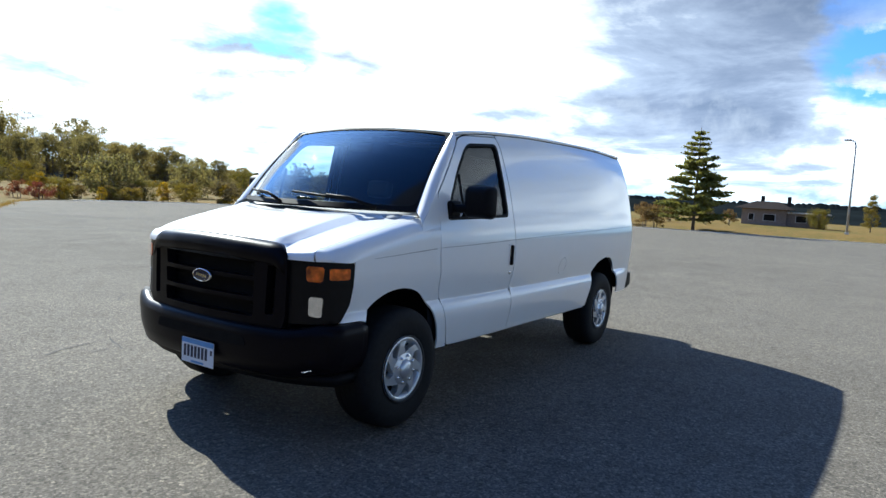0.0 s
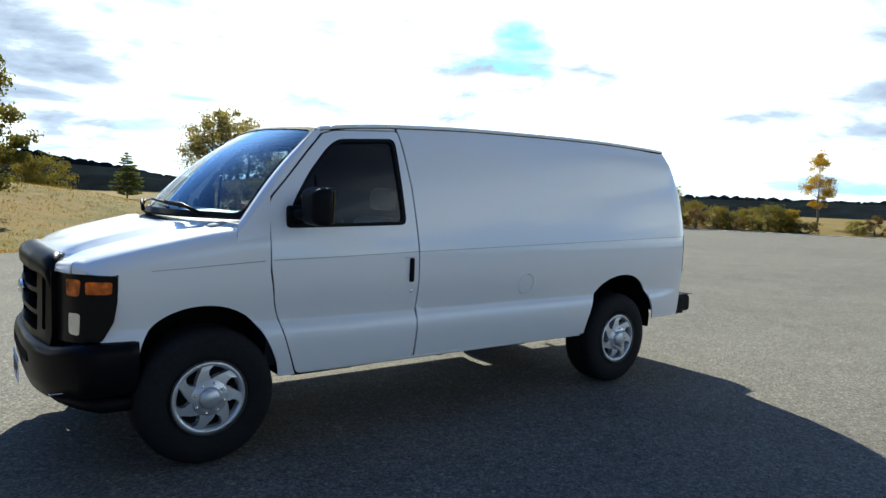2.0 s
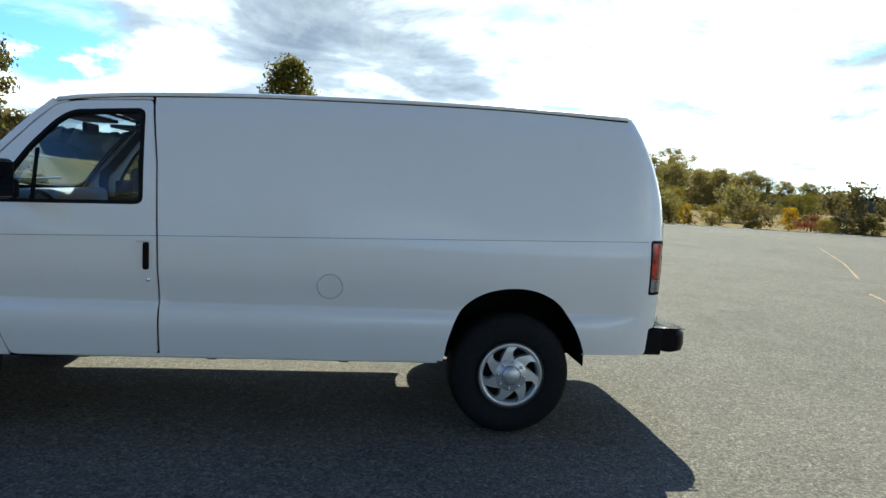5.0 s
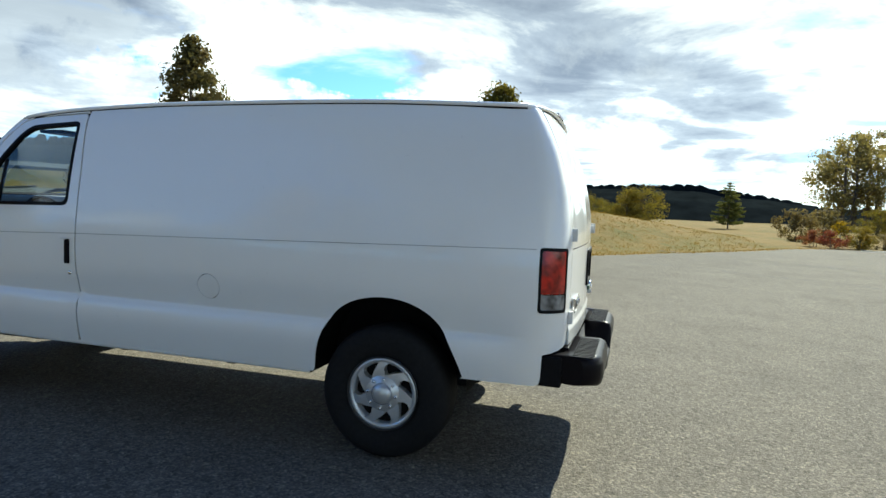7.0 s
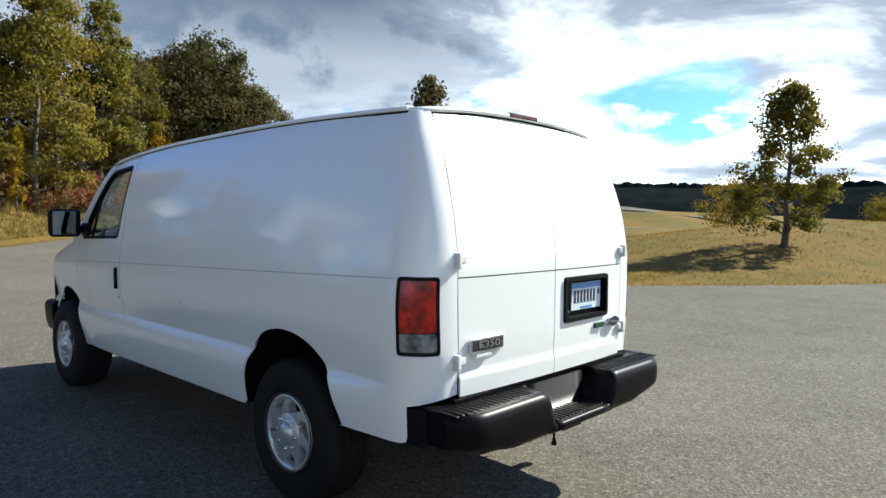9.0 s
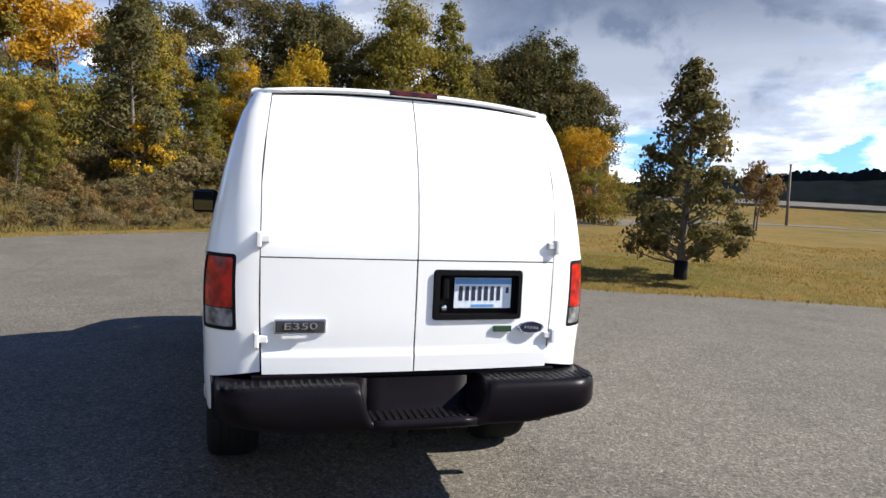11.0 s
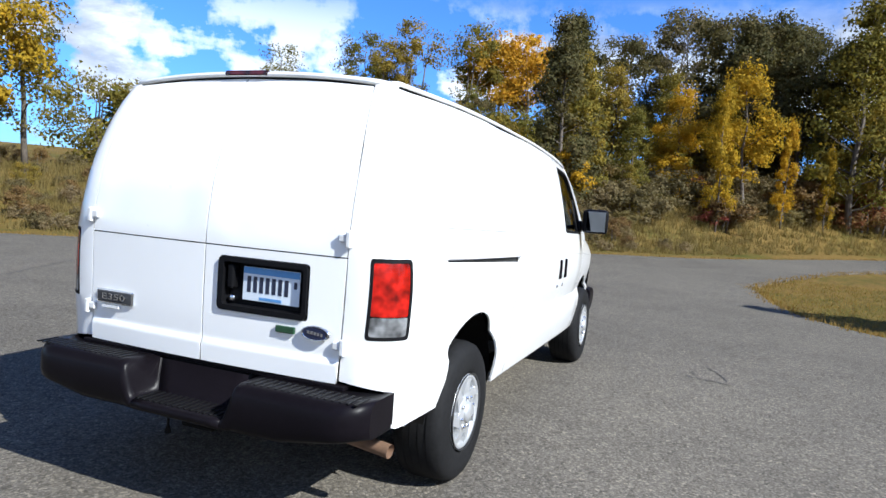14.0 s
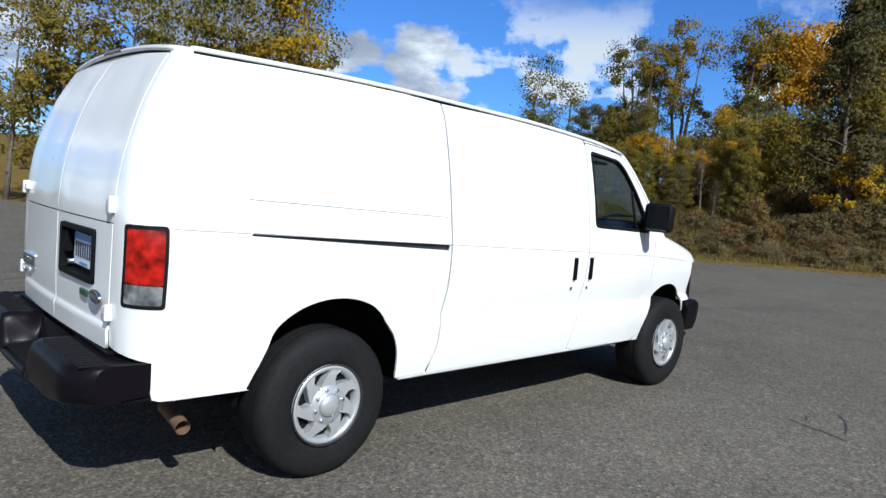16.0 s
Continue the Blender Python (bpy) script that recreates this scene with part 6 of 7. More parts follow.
part("windscreen_seal", patch(rounded([(-1.0, -0.01), (1.0, -0.01), (1.0, 1.0), (-1.0, 1.0)], 0.05), lambda u, v: screen(u, v) + Vector((0.004, 0, 0.004)), 0.05, [rounded([(-0.968, 0.035), (0.968, 0.035), (0.962, 0.968), (-0.962, 0.968)], 0.08)], 0.02), SEAL_AND_SHADE, van)
part("cowl", patch([(-0.93, 0.0), (0.93, 0.0), (0.93, 1.0), (-0.93, 1.0)], lambda u, v: Vector(((1.94 - 0.42 * u * u) * (1 - v) + (1.84 - 0.32 * u * u) * v, u * 0.90, 1.272 + 0.052 * (1 - u * u) + 0.046 * v)), 0.12, (), 0.02, (0, 0, 0.5)), BLACK, van)
for y0, y1 in ((0.62, -0.02), (-0.10, -0.66)):
    u0, u1 = y0 / 0.85, y1 / 0.84
    a, b = screen(u0, 0.03) + Vector((0.03, 0, 0.02)), screen(u1, 0.085) + Vector((0.022, 0, 0.022))
    mid = screen((u0 + u1) / 2, 0.05) + Vector((0.045, 0, 0.04))
    wp = part("wiper", tube([a + Vector((0.0, 0, -0.035)), a.lerp(mid, 0.5) + Vector((0.01, 0, 0.005)), mid], 0.010, 8, [0.014, 0.010, 0.007]), BLACK, van, "black windscreen wiper")
    part("wiper_blade", tube([screen(u0 - 0.12, 0.035) + Vector((0.022, 0, 0.022)), mid + Vector((-0.015, 0, -0.012)), b], 0.009, 6), BLACK, wp)

# grille, head lamps, front bumper


def front(y, z):
    return Vector((front_line(y) - 0.06 * max(0, (z - 1.05) / 0.15) ** 2, y, z))


G_OUT = [(-0.60, 0.66), (0.60, 0.66), (0.635, 0.75), (0.635, 1.08), (0.60, 1.105), (0.45, 1.145), (0, 1.175), (-0.45, 1.145), (-0.60, 1.105), (-0.635, 1.08), (-0.635, 0.75)]
cells = []
for z0, z1 in ((0.735, 0.825), (0.85, 0.945), (0.97, 1.06)):
    cells.append([(-0.41, z0), (0.41, z0), (0.42, z1), (-0.42, z1)])
for sgn in (1, -1):
    cells.append([(sgn * 0.50, 0.76), (sgn * 0.56, 0.76), (sgn * 0.57, 1.05), (sgn * 0.51, 1.05)][::sgn])
gr = part("grille", patch(rounded(G_OUT, 0.03, 3), lambda y, z: front(y, z) + Vector((0.03, 0, 0)), 0.06, [rounded(c, 0.015, 3) for c in cells], 0.06, (0, 0, 0.9)), SOFTBLACK, van, "dark grey plastic grille with three bars")
part("grille_back", patch(rounded(G_OUT, 0.03, 3), lambda y, z: front(y, z) - Vector((0.05, 0, 0)), 0.12, (), 0, (0, 0, 0.9)), UNDER, gr)
for z in (0.78, 0.897, 1.015):
    part("mesh_bar", block((2.44, -0.55, z - 0.006), (2.455, 0.55, z + 0.006)), BLACK, gr)
brow = bmesh.new()
rows_b = []
for y in np.linspace(-0.62, 0.62, 33):
    k = abs(y) / 0.62
    back = 1 - 0.92 * max(0.0, (k - 0.70) / 0.30) ** 1.5
    x, z = front_line(y) + 0.015, 1.152 + 0.03 * (1 - k * k) - 0.05 * max(0.0, (k - 0.84) / 0.16) ** 2
    rows_b.append([brow.verts.new((x + o * (back if o < 0 else 1.0 - 0.35 * k**8), y, z + u)) for o, u in ((-0.12, 0.004), (-0.06, 0.012), (-0.018, 0.005), (0.016, -0.018), (0.030, -0.055), (0.028, -0.10), (-0.05, -0.105))])
for r0, r1 in zip(rows_b, rows_b[1:]):
    for k in range(7):
        brow.faces.new((r0[k], r0[(k + 1) % 7], r1[(k + 1) % 7], r1[k])).smooth = True
brow.faces.new(rows_b[0][::-1])
brow.faces.new(rows_b[-1])
bmesh.ops.recalc_face_normals(brow, faces=brow.faces)
part("grille_brow", brow, SOFTBLACK, gr)
oval(2.565, 0.0, 0.935, 0.088, 0.040, 1, van)
for sgn in (1, -1):
    N = (lambda y, z: front(y, z)) if sgn > 0 else (lambda y, z: (lambda p: Vector((p.x, -p.y, p.z)))(front(y, z)))
    hl = part("head_lamp", patch(rounded([(0.63, 0.72), (0.878, 0.735), (0.898, 0.84), (0.905, 0.95), (0.905, 1.08), (0.86, 1.088), (0.63, 1.088)], 0.012, 3), N, 0.03, (), 0.05), SMOKED, van, "dark wrap-round headlamp with amber indicator")
    part("indicator_lens", patch(rounded([(0.735, 0.972), (0.818, 0.972), (0.824, 1.06), (0.732, 1.06)], 0.018, 3), lambda y, z, N=N: N(y, z) + Vector((0.004, 0, 0)), 0.03, (), 0.012), AMBER, hl, "amber indicator lens")
    part("side_indicator", patch(rounded([(0.842, 0.985), (0.896, 0.985), (0.897, 1.05), (0.842, 1.05)], 0.010, 3), lambda y, z, N=N: N(y, z) + Vector((0.003, sgn * 0.003, 0)), 0.025, (), 0.012), AMBER, hl)
    part("lamp_reflector", patch(rounded([(0.752, 0.775), (0.818, 0.768), (0.822, 0.885), (0.752, 0.885)], 0.016, 4), lambda y, z, N=N: N(y, z) + Vector((0.004, 0, 0)), 0.03, (), 0.015), REFLECTOR, hl, "silver headlamp reflector")


def front_plan(n):
    out = []
    for t in np.linspace(-1, 1, n):
        a = abs(t)
        y = 0.93 * min(1, a * 1.35) ** 0.92 if a < 0.74 else 0.93
        if a < 0.74:
            k = y / 0.93
            x = 2.565 - 0.215 * k**3.4
            ang = 0.75 * k**3
        else:
            x = 2.35 - (a - 0.74) / 0.26 * 0.24
            ang = 1.45
        lift = 0.042 * min(1.0, max(0.0, (y - 0.66) / 0.2))
        out.append((x, y * (1 if t > 0 else -1), lift, math.cos(ang), math.sin(ang) * (1 if t > 0 else -1)))
    return out


prof = [(-0.14, 0.66), (-0.05, 0.69), (-0.01, 0.688), (0.015, 0.665), (0.022, 0.63), (0.018, 0.56), (0.012, 0.50), (-0.01, 0.42), (-0.05, 0.40), (-0.14, 0.42)]
fb = part("front_bumper", sweep(front_plan(40), prof), SOFTBLACK, van, "black painted front bumper")
part("bumper_slot", patch(rounded([(-0.42, 0.565), (0.42, 0.565), (0.40, 0.625), (-0.40, 0.625)], 0.02, 3), lambda y, z: Vector((2.589 - 0.215 * (abs(y) / 0.93) ** 3.4, y, z)), 0.06, (), 0.01), UNDER, fb)
part("valance", sweep([(x - 0.06, y * 0.97, 0.0, a, b) for x, y, _, a, b in front_plan(30)], [(-0.10, 0.37), (-0.02, 0.36), (0.0, 0.42), (-0.10, 0.44)]), BLACK, fb)
# chrome sliver added as a small bright glint on the bumper's left corner
part("fog_trim", block((2.45, 0.815, 0.478), (2.515, 0.835, 0.486), 0.003), CHROME, fb)
number_plate(2.597, 0.02, 0.465, 1, van)

# wheels


def wheel(x, sgn, out):
    """A steel wheel with its tyre, a vaned cover, a domed cap and eight nuts; the outer face looks to +y."""
    steel = turned([(0.205, 0.02), (0.215, 0.028), (0.207, 0.012), (0.195, -0.02), (0.19, -0.19), (0.215, -0.20)], 40)
    tyre = turned([(0.205, -0.235), (0.235, -0.258), (0.30, -0.265), (0.35, -0.258), (0.376, -0.238), (0.386, -0.20), (0.388, -0.12), (0.386, -0.04), (0.376, -0.005), (0.35, 0.016), (0.30, 0.024), (0.24, 0.020), (0.212, 0.012), (0.205, 0.0)], 56)
    cover = bmesh.new()
    rim = turned([(0.172, -0.03), (0.176, 0.008), (0.188, 0.020), (0.200, 0.020), (0.210, 0.008), (0.208, -0.02)], 48)
    hubm = turned([(0.108, -0.03), (0.108, 0.012), (0.100, 0.020), (0.070, 0.024), (0.062, 0.030)], 40)
    tmp = bpy.data.meshes.new("tmp")
    for b in (rim, hubm):
        b.to_mesh(tmp)
        b.free()
        cover.from_mesh(tmp)
    bpy.data.meshes.remove(tmp)
    vane = bmesh.new()
    pts = []
    for r, da, w in ((0.098, 0.0, 0.449), (0.113, 0.03, 0.38), (0.134, 0.09, 0.24), (0.158, 0.19, 0.16), (0.186, 0.32, 0.17)):
        pts.append([(r * math.cos(da + q * w), r * math.sin(da + q * w)) for q in (-1, 1)])
    prev = None
    for (p, q), h in zip(pts, (0.0195, 0.019, 0.0185, 0.018, 0.016)):
        row = [vane.verts.new((p[0], -0.03, p[1])), vane.verts.new((p[0], h - 0.003, p[1])), vane.verts.new((q[0], h, q[1])), vane.verts.new((q[0], -0.03, q[1]))]
        if prev:
            for i in range(3):
                vane.faces.new((prev[i], prev[i + 1], row[i + 1], row[i]))
        prev = row
    bmesh.ops.recalc_face_normals(vane, faces=vane.faces)
    vane_mesh = mesh_of(vane, "cover_vane", ALLOY)
    bmesh.ops.recalc_face_normals(cover, faces=cover.faces)
    cap = turned([(0.0, 0.052), (0.03, 0.050), (0.052, 0.042), (0.060, 0.030), (0.062, 0.015)], 28)
    back = turned([(0.185, -0.03), (0.03, -0.045)], 30)
    m = Matrix.Translation((x, out, 0.388)) if sgn > 0 else Matrix.Translation((x, -out, 0.388)) @ Matrix.Rotation(math.pi, 4, "Z")
    m = m @ Matrix.Rotation(x * 1.3 + sgn, 4, "Y")
    w = part("wheel", steel, STEEL, van, "steel wheel with black tyre and silver cover")
    w.matrix_local = m
    part("tyre", tyre, RUBBER, w, "black road tyre")
    groove = bmesh.new()
    for yy in (-0.185, -0.145, -0.10, -0.055):
        g = turned([(0.3885, yy - 0.004), (0.3892, yy), (0.3885, yy + 0.004)], 56)
        g.to_mesh(tmp2)
        g.free()
        groove.from_mesh(tmp2)
    part("tread_groove", groove, SEAL_AND_SHADE, w)
    part("wheel_cover", cover, ALLOY, w, "silver vaned wheel cover")
    for k in range(7):
        vo = new("cover_vane", vane_mesh)
        vo.parent = w
        vo.matrix_local = Matrix.Rotation(2 * math.pi * k / 7, 4, "Y")
    part("cover_back", back, UNDER, w)
    part("centre_cap", cap, ALLOY, w)
    for k in range(8):
        a = 2 * math.pi * (k + 0.5) / 8
        nut = turned([(0.0, 0.036), (0.007, 0.036), (0.0095, 0.030), (0.0095, 0.015)], 6)
        nut.transform(Matrix.Translation((0.085 * math.cos(a), 0, 0.085 * math.sin(a))))
        part("lug_nut", nut, CHROME, w)


tmp2 = bpy.data.meshes.new("tmp2")
for x, out in ((1.7525, 0.945), (-1.7525, 0.945)):
    wheel(x, 1, out)
    wheel(x, -1, out)
bpy.data.meshes.remove(tmp2)

# wheel wells, chassis, tail pipe
for x, half in ((1.735, 0.415), (-1.75, 0.485)):
    for sgn in (1, -1):
        well = bmesh.new()
        ring = []
        for a in np.linspace(-0.06, math.pi + 0.06, 18):
            p = (x + half * math.cos(a), 0.47 + (0.51 if x < 0 else 0.465) * math.sin(a))
            ring.append((well.verts.new((p[0], sgn * min(0.925, width_at(p[0], p[1]) - 0.03), p[1])), well.verts.new((p[0], sgn * 0.55, p[1]))))
        for r0, r1 in zip(ring, ring[1:]):
            well.faces.new((r0[0], r0[1], r1[1], r1[0]))
        well.faces.new([r[1] for r in ring])
        part("wheel_well", well, UNDER, van)
under = bmesh.new()
box(under, (-2.6, -0.44, 0.44), (2.2, 0.44, 0.50), 0.02)
for sgn in (1, -1):
    box(under, (-2.7, sgn * 0.48 - 0.04, 0.45), (2.35, sgn * 0.48 + 0.04, 0.54), 0.01)
    box(under, (-1.28, sgn * 0.84 - 0.05, 0.47), (1.2, sgn * 0.84 + 0.05, 0.53), 0.01)
part("chassis", under, UNDER, van)
part("fuel_tank", block((-1.15, 0.0, 0.385), (-0.45, 0.5, 0.50), 0.04, 3), UNDER, van)
for x in (1.7525, -1.7525):
    part("axle", tube([(x, -0.8, 0.36), (x, -0.1, 0.36), (x, 0.0, 0.34), (x, 0.1, 0.36), (x, 0.8, 0.36)], 0.05, 10, [0.05, 0.05, 0.12, 0.05, 0.05]), UNDER, van)
part("spare_tyre", block((-2.65, -0.36, 0.375), (-2.0, 0.36, 0.49), 0.05, 3), UNDER, van)
part("tail_pipe", tube([(-0.5, -0.35, 0.37), (-2.05, -0.38, 0.38), (-2.34, -0.44, 0.385), (-2.44, -0.60, 0.385), (-2.455, -0.85, 0.36)], 0.034, 14, cap=False), RUST, van, "rusty exhaust tail pipe")
for sgn in (1, -1):
    lip = [(x, sgn * (width_at(x, 0.475) - 0.018), 0.466, 0.0, sgn) for x in np.linspace(-1.28, 1.20, 20)]
    part("sill_lip", sweep(lip, [(-0.008, -0.014), (0.008, -0.014), (0.012, 0.010), (-0.008, 0.012)]), PAINT, van)
for x in (0.85, 0.1, -0.7):
    part("floor_outrigger", block((x - 0.03, -0.88, 0.425), (x + 0.03, 0.88, 0.46), 0.006), UNDER, van)

# inner shell and cabin
inner = bmesh.new()
rings = []
for x in np.linspace(0.40, -2.62, 12):
    ring = []
    for z in np.linspace(0.985, 1.98, 10):
        zz = min(z, gutter(x) - 0.04)
        p = side(max(x, -2.5), zz)
        ring.append((p.x if x > -2.5 else p.x - 0.05, p.y - 0.035, zz))
    rings.append([inner.verts.new(p) for p in ring] + [inner.verts.new((p[0], -p[1], p[2])) for p in ring[::-1]])
for r0, r1 in zip(rings, rings[1:]):
    n = len(r0)
    for k in range(n):
        inner.faces.new((r0[k], r0[(k + 1) % n], r1[(k + 1) % n], r1[k]))
inner.faces.new(rings[-1])
part("cargo_liner", inner, LINER, van)
part("cabin_floor", block((0.35, -0.86, 0.50), (1.9, 0.86, 0.56), 0), LINER, van)
part("firewall", block((1.32, -0.8, 0.5), (1.36, 0.8, 1.20), 0), LINER, van)
for sgn in (1, -1):
    lin = patch([(0.45, 0.5), (1.40, 0.5), (1.40, 1.30), (1.33, 1.325), (0.45, 1.345)], lambda x, z: side(x, z) * 1.0 - Vector((0, 0.07, 0)), 0.15, (), 0)
    if sgn < 0:
        lin.transform(Matrix.Scale(-1, 4, (0, 1, 0)))
        bmesh.ops.reverse_faces(lin, faces=lin.faces)
    part("door_trim", lin, CABIN, van)
part("head_lining", patch([(1.0, -0.7), (1.0, 0.7), (0.3, 0.72), (0.3, -0.72)], lambda x, y: roof(x, y) - Vector((0, 0, 0.05)), 0.2, (), 0), CABIN, van)
dash = block((1.30, -0.80, 1.02), (1.72, 0.80, 1.355), 0.06, 3)
for v in dash.verts:
    if v.co.x < 1.5 and v.co.z > 1.2:
        v.co.z += 0.05
part("dashboard", dash, DASH, van, "grey dashboard", True)
part("engine_cover", block((0.85, -0.28, 0.55), (1.5, 0.28, 1.0), 0.08, 3), CABIN, van)
ring_pts = [(0.0, 0.19 * math.cos(a), 0.19 * math.sin(a)) for a in np.linspace(0, 2 * math.pi, 29)]
st = tube(ring_pts, 0.014, 8, cap=False)
st.transform(Matrix.Translation((1.22, 0.42, 1.22)) @ Matrix.Rotation(radians(28), 4, "Y"))
sw = part("steering_wheel", st, BLACK, van, "black steering wheel")
sp = tube([(0.0, -0.18, 0), (0.02, 0, 0), (0, 0.18, 0)], 0.016, 8)
sp.transform(Matrix.Translation((1.22, 0.42, 1.22)) @ Matrix.Rotation(radians(28), 4, "Y"))
part("wheel_spoke", sp, BLACK, sw)
part("steering_column", tube([(1.23, 0.42, 1.215), (1.5, 0.42, 1.08)], 0.035, 10), BLACK, sw)
for y in (0.44, -0.44):
    seat = part("seat", block((0.52, y - 0.25, 0.62), (1.02, y + 0.25, 0.86), 0.07, 3), CABIN, van, "grey cloth bucket seat", True)
    bk = block((-0.09, -0.25, 0.0), (0.09, 0.25, 0.60), 0.07, 3)
    bk.transform(Matrix.Translation((0.50, y, 0.80)) @ Matrix.Rotation(radians(-12), 4, "Y"))
    part("backrest", bk, CABIN, seat, "", True)
    hr = block((-0.05, -0.13, 0.0), (0.05, 0.13, 0.16), 0.045, 3)
    hr.transform(Matrix.Translation((0.36, y, 1.44)) @ Matrix.Rotation(radians(-8), 4, "Y"))
    part("headrest", hr, CABIN, seat, "", True)
part("rear_view_mirror", block((1.13, -0.12, 1.80), (1.16, 0.12, 1.87), 0.015, 2), BLACK, van)
for y in (0.42, -0.42):
    part("sun_visor", block((0.88, y - 0.2, 1.86), (1.10, y + 0.2, 1.885), 0.01), CABIN, van)

# ---------------------------------------------------------------- the distance, buildings and poles
FOREST = plain("far_forest", (0.010, 0.013, 0.014), 0.95, 0, 0.12, 0.5, 0.6, **{"Specular IOR Level": 0.0})
ridge = bmesh.new()
rr = random.Random(8)
prev = None
for i in range(1900):
    az = radians(-150 + 220 * i / 1899)
    deg = math.degrees(az)
    tall_here = float(np.interp(deg, (-150, -95, -60, -25, -14, -10, -7, -5, 0, 4, 7, 10, 16, 30, 38, 46, 55, 70), (5, 6, 6, 6, 7, 11, 12, 15, 15, 14, 18, 21, 20, 22, 26, 24, 18, 9)))
    crowns = math.sqrt(abs(noise.noise((i * 0.13, 2, 0)))) + 0.5 * math.sqrt(abs(noise.noise((i * 0.31, 7, 0))))
    top = tall_here + 2.2 * noise.noise((i * 0.010, 0, 3)) + (1.9 + 1.6 * (deg > 36)) * crowns + rr.uniform(0, 0.35)
    R = 400
    d = Vector((math.sin(az), -math.cos(az), 0))
    row = [ridge.verts.new(d * q + Vector((0, 0, z))) for q, z in ((R - 60, -4), (R - 30, tall_here * 0.5), (R - 3, tall_here * 0.92), (R, top), (R + 90, -4))]
    if prev:
        for k in range(4):
            ridge.faces.new((prev[k], row[k], row[k + 1], prev[k + 1]))
    prev = row
tagged(part("backdrop", ridge, FOREST, None), "dark wooded hills on the horizon", "hills", kind="structure")

BROWNWALL = plain("brown_brick_wall", (0.22, 0.165, 0.13), 0.9, 0, 6, 0.3, 0.3)
ROOFING = plain("dark_shingle_roof", (0.035, 0.030, 0.028), 0.95, 0, 8, 0.35, 0.5, **{"Specular IOR Level": 0.0})
PALE = plain("pale_fascia", (0.45, 0.42, 0.38), 0.8, 0, 8, 0.15, 0.2)
GALV = plain("galvanised_pole", (0.34, 0.34, 0.34), 0.55, 0.4, 10, 0.2, 0.2)
WOODPOLE = plain("weathered_pole", (0.16, 0.12, 0.09), 0.9, 0, 6, 0.3, 0.4)


def park_building(x, y, turn):
    z = height_at(x, y)
    t = thing("park_building", "low brown park building with hipped roof", "building", (x, y, z))
    t.rotation_euler = (0, 0, turn)
    w = bmesh.new()
    box(w, (-1.8, -2.3, -0.2), (1.8, 0.9, 1.75))
    part("wall", w, BROWNWALL, t)
    part("annex_wall", block((-1.4, 0.9, -0.2), (1.5, 3.5, 1.35)), BROWNWALL, t)
    rf = bmesh.new()
    a = [rf.verts.new(p) for p in ((-2.3, -2.9, 1.72), (2.3, -2.9, 1.72), (2.3, 1.5, 1.72), (-2.3, 1.5, 1.72))]
    b = [rf.verts.new(p) for p in ((-0.5, -1.4, 2.55), (0.5, -1.4, 2.55), (0.5, 0.2, 2.55), (-0.5, 0.2, 2.55))]
    for i in range(4):
        rf.faces.new((a[i], a[(i + 1) % 4], b[(i + 1) % 4], b[i]))
    rf.faces.new(b)
    rf.faces.new(a[::-1])
    r = part("roof", rf, ROOFING, t)
    part("annex_roof", block((-1.7, 0.95, 1.36), (1.9, 3.9, 1.5), 0.03), PALE, t)
    for yy in (-1.0, 0.9):
        part("chimney", block((-0.15, yy - 0.13, 2.1), (0.15, yy + 0.13, 3.15), 0.02), ROOFING, r)
    for yy, wdt in ((-1.6, 0.45), (-0.3, 0.9), (1.9, 0.8), (2.9, 0.5)):
        win = part("window", block((1.505 if yy > 1 else 1.805, yy - wdt / 2, 0.45), (1.535 if yy > 1 else 1.835, yy + wdt / 2, 1.2), 0.01), PALE, t)
        part("pane", block((1.53 if yy > 1 else 1.83, yy - wdt / 2 + 0.05, 0.5), (1.545 if yy > 1 else 1.845, yy + wdt / 2 - 0.05, 1.15)), SMOKED, win)
    return t


hall = park_building(-67.5, -5.6, 0.05)
hall.scale = (1.15, 1.22, 0.9)


def street_lamp(x, y, high, turn):
    t = thing("street_lamp", "tall grey street lamp with a short arm", "street lamp", (x, y, height_at(x, y)))
    t.rotation_euler = (0, 0, turn)
    part("pole", tube([(0, 0, -0.2), (0, 0, high * 0.5), (0, 0, high - 0.4), (0.08, 0, high - 0.08), (0.4, 0, high + 0.05)], 0.06, 8, [0.085, 0.07, 0.055, 0.05, 0.045]), GALV, t)
    part("base", block((-0.14, -0.14, -0.2), (0.14, 0.14, 0.12), 0.03), GALV, t)
    part("lamp_head", block((0.3, -0.12, high - 0.02), (0.78, 0.12, high + 0.1), 0.04), GALV, t)
    return t


street_lamp(-52.8, 1.1, 6.9, radians(-100))


def utility_pole(x, y, high):
    t = thing("utility_pole", "weathered wooden utility pole without wires", "pole", (x, y, height_at(x, y)))
    part("pole", tube([(0, 0, -0.3), (0, 0, high)], 0.14, 8, [0.16, 0.11]), WOODPOLE, t)
    part("cap", tube([(0, 0, high - 0.12), (0, 0, high + 0.02)], 0.13, 8), WOODPOLE, t)
    return t


utility_pole(7.6, -94.6, 8.6)
utility_pole(51.5, -55.5, 6.6)

guard = turned([(0.14, -0.1), (0.15, 0.0), (0.15, 0.42), (0.13, 0.43), (0.12, 0.0)], 16)
guard.transform(Matrix.Rotation(radians(90), 4, "X"))
gd = part("trunk_guard", guard, BLACK, None)
gd.location = (oak.location.x, oak.location.y, oak.location.z)
tagged(gd, "black plastic guard round the oak's trunk", "tree guard")

# tall dry grass on the bank and a ragged fringe at the asphalt's edge


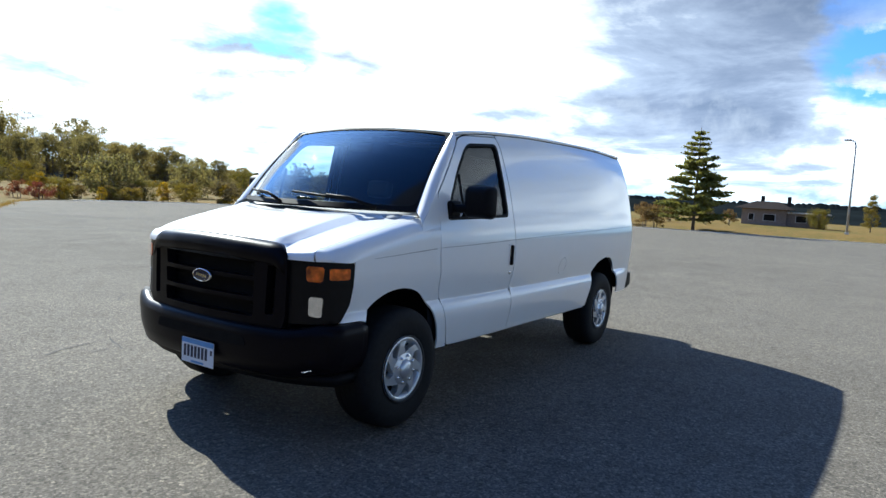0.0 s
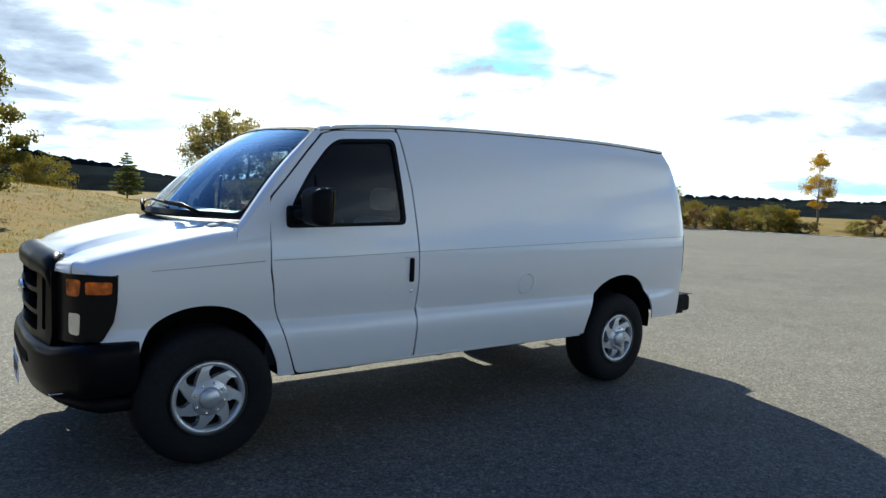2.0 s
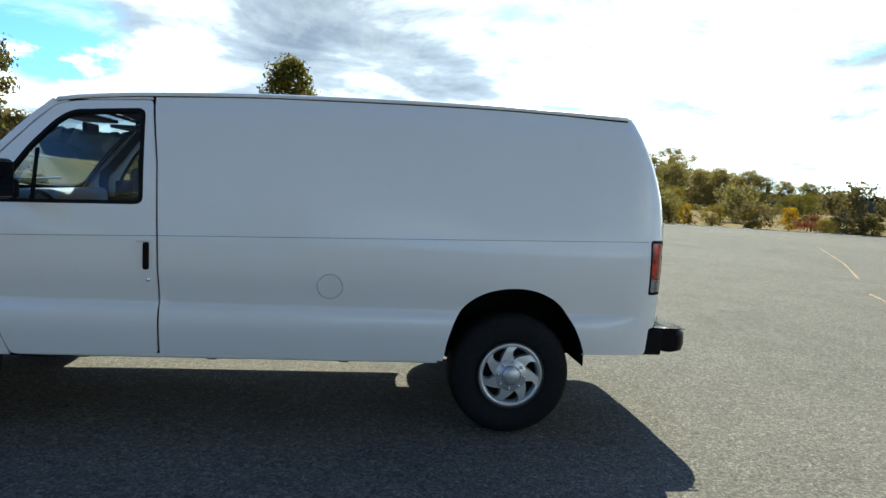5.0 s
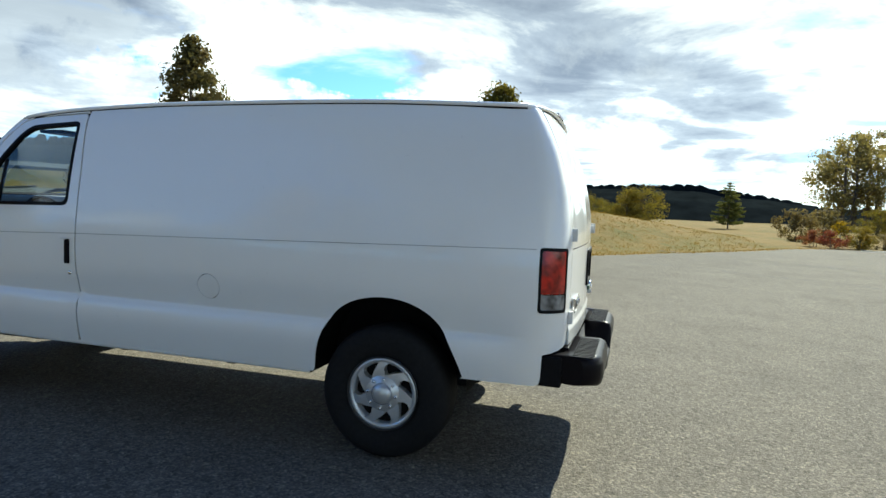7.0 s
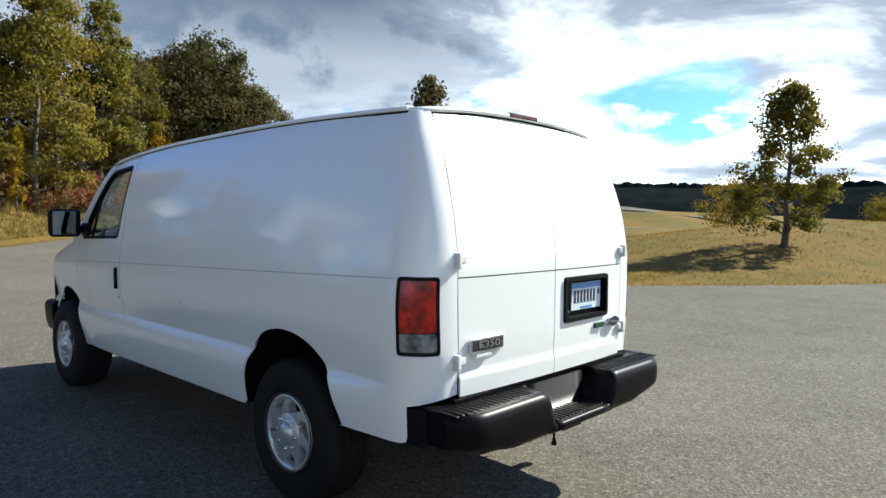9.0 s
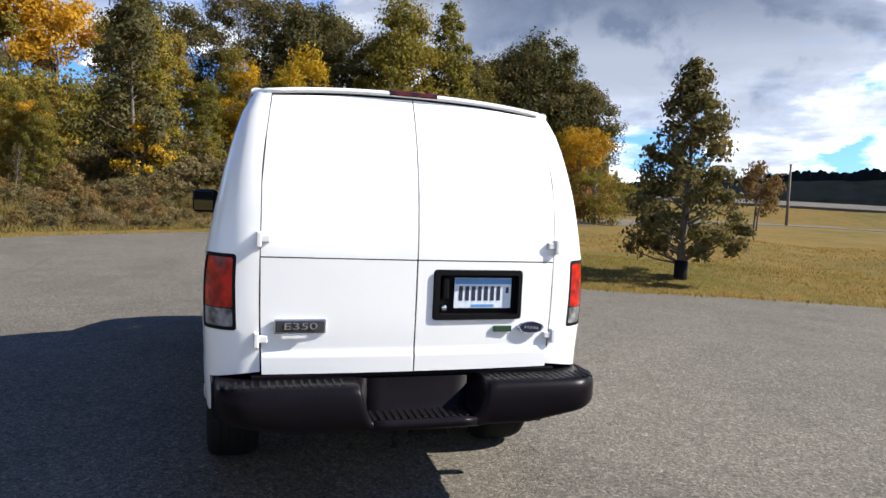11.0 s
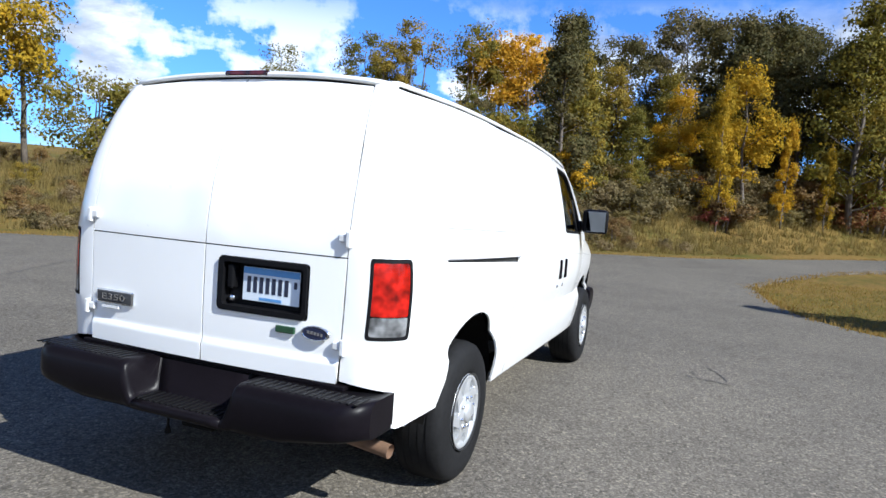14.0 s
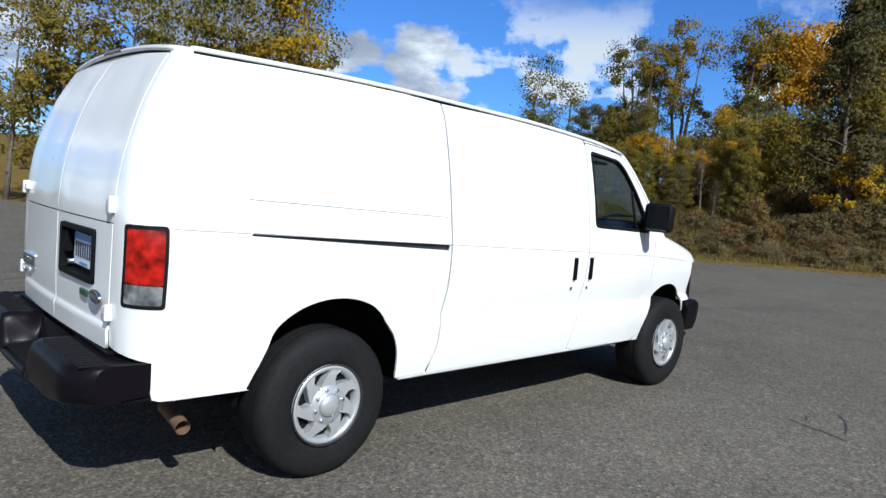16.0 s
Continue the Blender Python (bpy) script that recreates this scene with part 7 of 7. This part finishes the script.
def blades(name, label, spots, heights, width, per, mat, seed):
    rng = np.random.default_rng(seed)
    k = len(spots) * per
    base = np.repeat(spots, per, 0) + np.hstack([rng.normal(size=(k, 2)) * 0.10, np.zeros((k, 1))])
    h = np.repeat(heights, per)[:, None] * rng.uniform(0.5, 1.1, (k, 1))
    ang = rng.uniform(0, 2 * np.pi, k)
    side_way = np.stack([np.cos(ang), np.sin(ang), np.zeros(k)], 1) * width * rng.uniform(0.6, 1.4, (k, 1))
    tip = base + np.hstack([rng.normal(size=(k, 2)) * h * 0.28, h])
    verts = np.stack([base - side_way, base + side_way, tip], 1).reshape(-1, 3)
    me = bpy.data.meshes.new(name)
    me.from_pydata(verts.tolist(), [], np.arange(k * 3).reshape(-1, 3).tolist())
    me.materials.append(mat)
    return tagged(new(name, me), label, "grass", kind="stuff")


rng = np.random.default_rng(3)
along_edge = rng.uniform(2, len(WOOD_X) - 4, 6500)
j = along_edge.astype(int)
fr = along_edge - j
bx, by = WOOD_X[j] * (1 - fr) + WOOD_X[j + 1] * fr, WOOD_Y[j] * (1 - fr) + WOOD_Y[j + 1] * fr
off = 1.6 + rng.uniform(0, 1, 6500) ** 1.2 * 13
px, py = bx + off * 0.62, by + off * 0.78
keep = lot_distance(px, py) > 1.0
px, py, off = px[keep], py[keep], off[keep]
spots = np.stack([px, py, ground_height(px, py) - 0.03], 1)
blades("tall_grass", "tall dry grass on the bank", spots, np.clip(0.12 + off * 0.075, 0.12, 0.6), 0.016, 11, LEAF["straw"], 4)
edge_pts = np.array(dense(LOT_EDGE, 0.12))
edge_pts = edge_pts[(np.hypot(edge_pts[:, 0], edge_pts[:, 1]) < 45) & (edge_pts[:, 0] > -12)]
px, py = edge_pts[:, 0] + rng.normal(size=len(edge_pts)) * 0.10, edge_pts[:, 1] + rng.normal(size=len(edge_pts)) * 0.10
spots = np.stack([px, py, rise(px, py) - 0.03], 1)
blades("edge_grass", "ragged dry grass along the asphalt's edge", spots, np.full(len(px), 0.12), 0.012, 7, LEAF["rim"], 6)

# mown grass on the island beside the drive
gx2, gy2 = rng.uniform(3, 18, 9000), rng.uniform(-15, -3.2, 9000)
keep = (lot_distance(gx2, gy2) > 0.05) & (gy2 > -4.5 - (18 - gx2) * 0.9)
gx2, gy2 = gx2[keep], gy2[keep]
spots = np.stack([gx2, gy2, ground_height(gx2, gy2) - 0.01], 1)
blades("mown_grass", "short mown grass turning yellow on the island", spots[::2], np.full(len(spots[::2]), 0.06), 0.006, 6, LEAF["green"], 7)
blades("dry_grass_tufts", "short dry straw tufts on the island", spots[1::2], np.full(len(spots[1::2]), 0.075), 0.006, 6, LEAF["rim"], 8)

# rough dry grass on the knoll and the open ground beside it
kx, ky = rng.uniform(-9, 22, 9000), rng.uniform(-46, -11, 9000)
keep = lot_distance(kx, ky) > 0.15
kx, ky = kx[keep], ky[keep]
spots = np.stack([kx, ky, ground_height(kx, ky) - 0.02], 1)
blades("knoll_grass", "rough golden grass on the low knoll", spots, np.full(len(kx), 0.10), 0.014, 6, LEAF["rim"], 9)
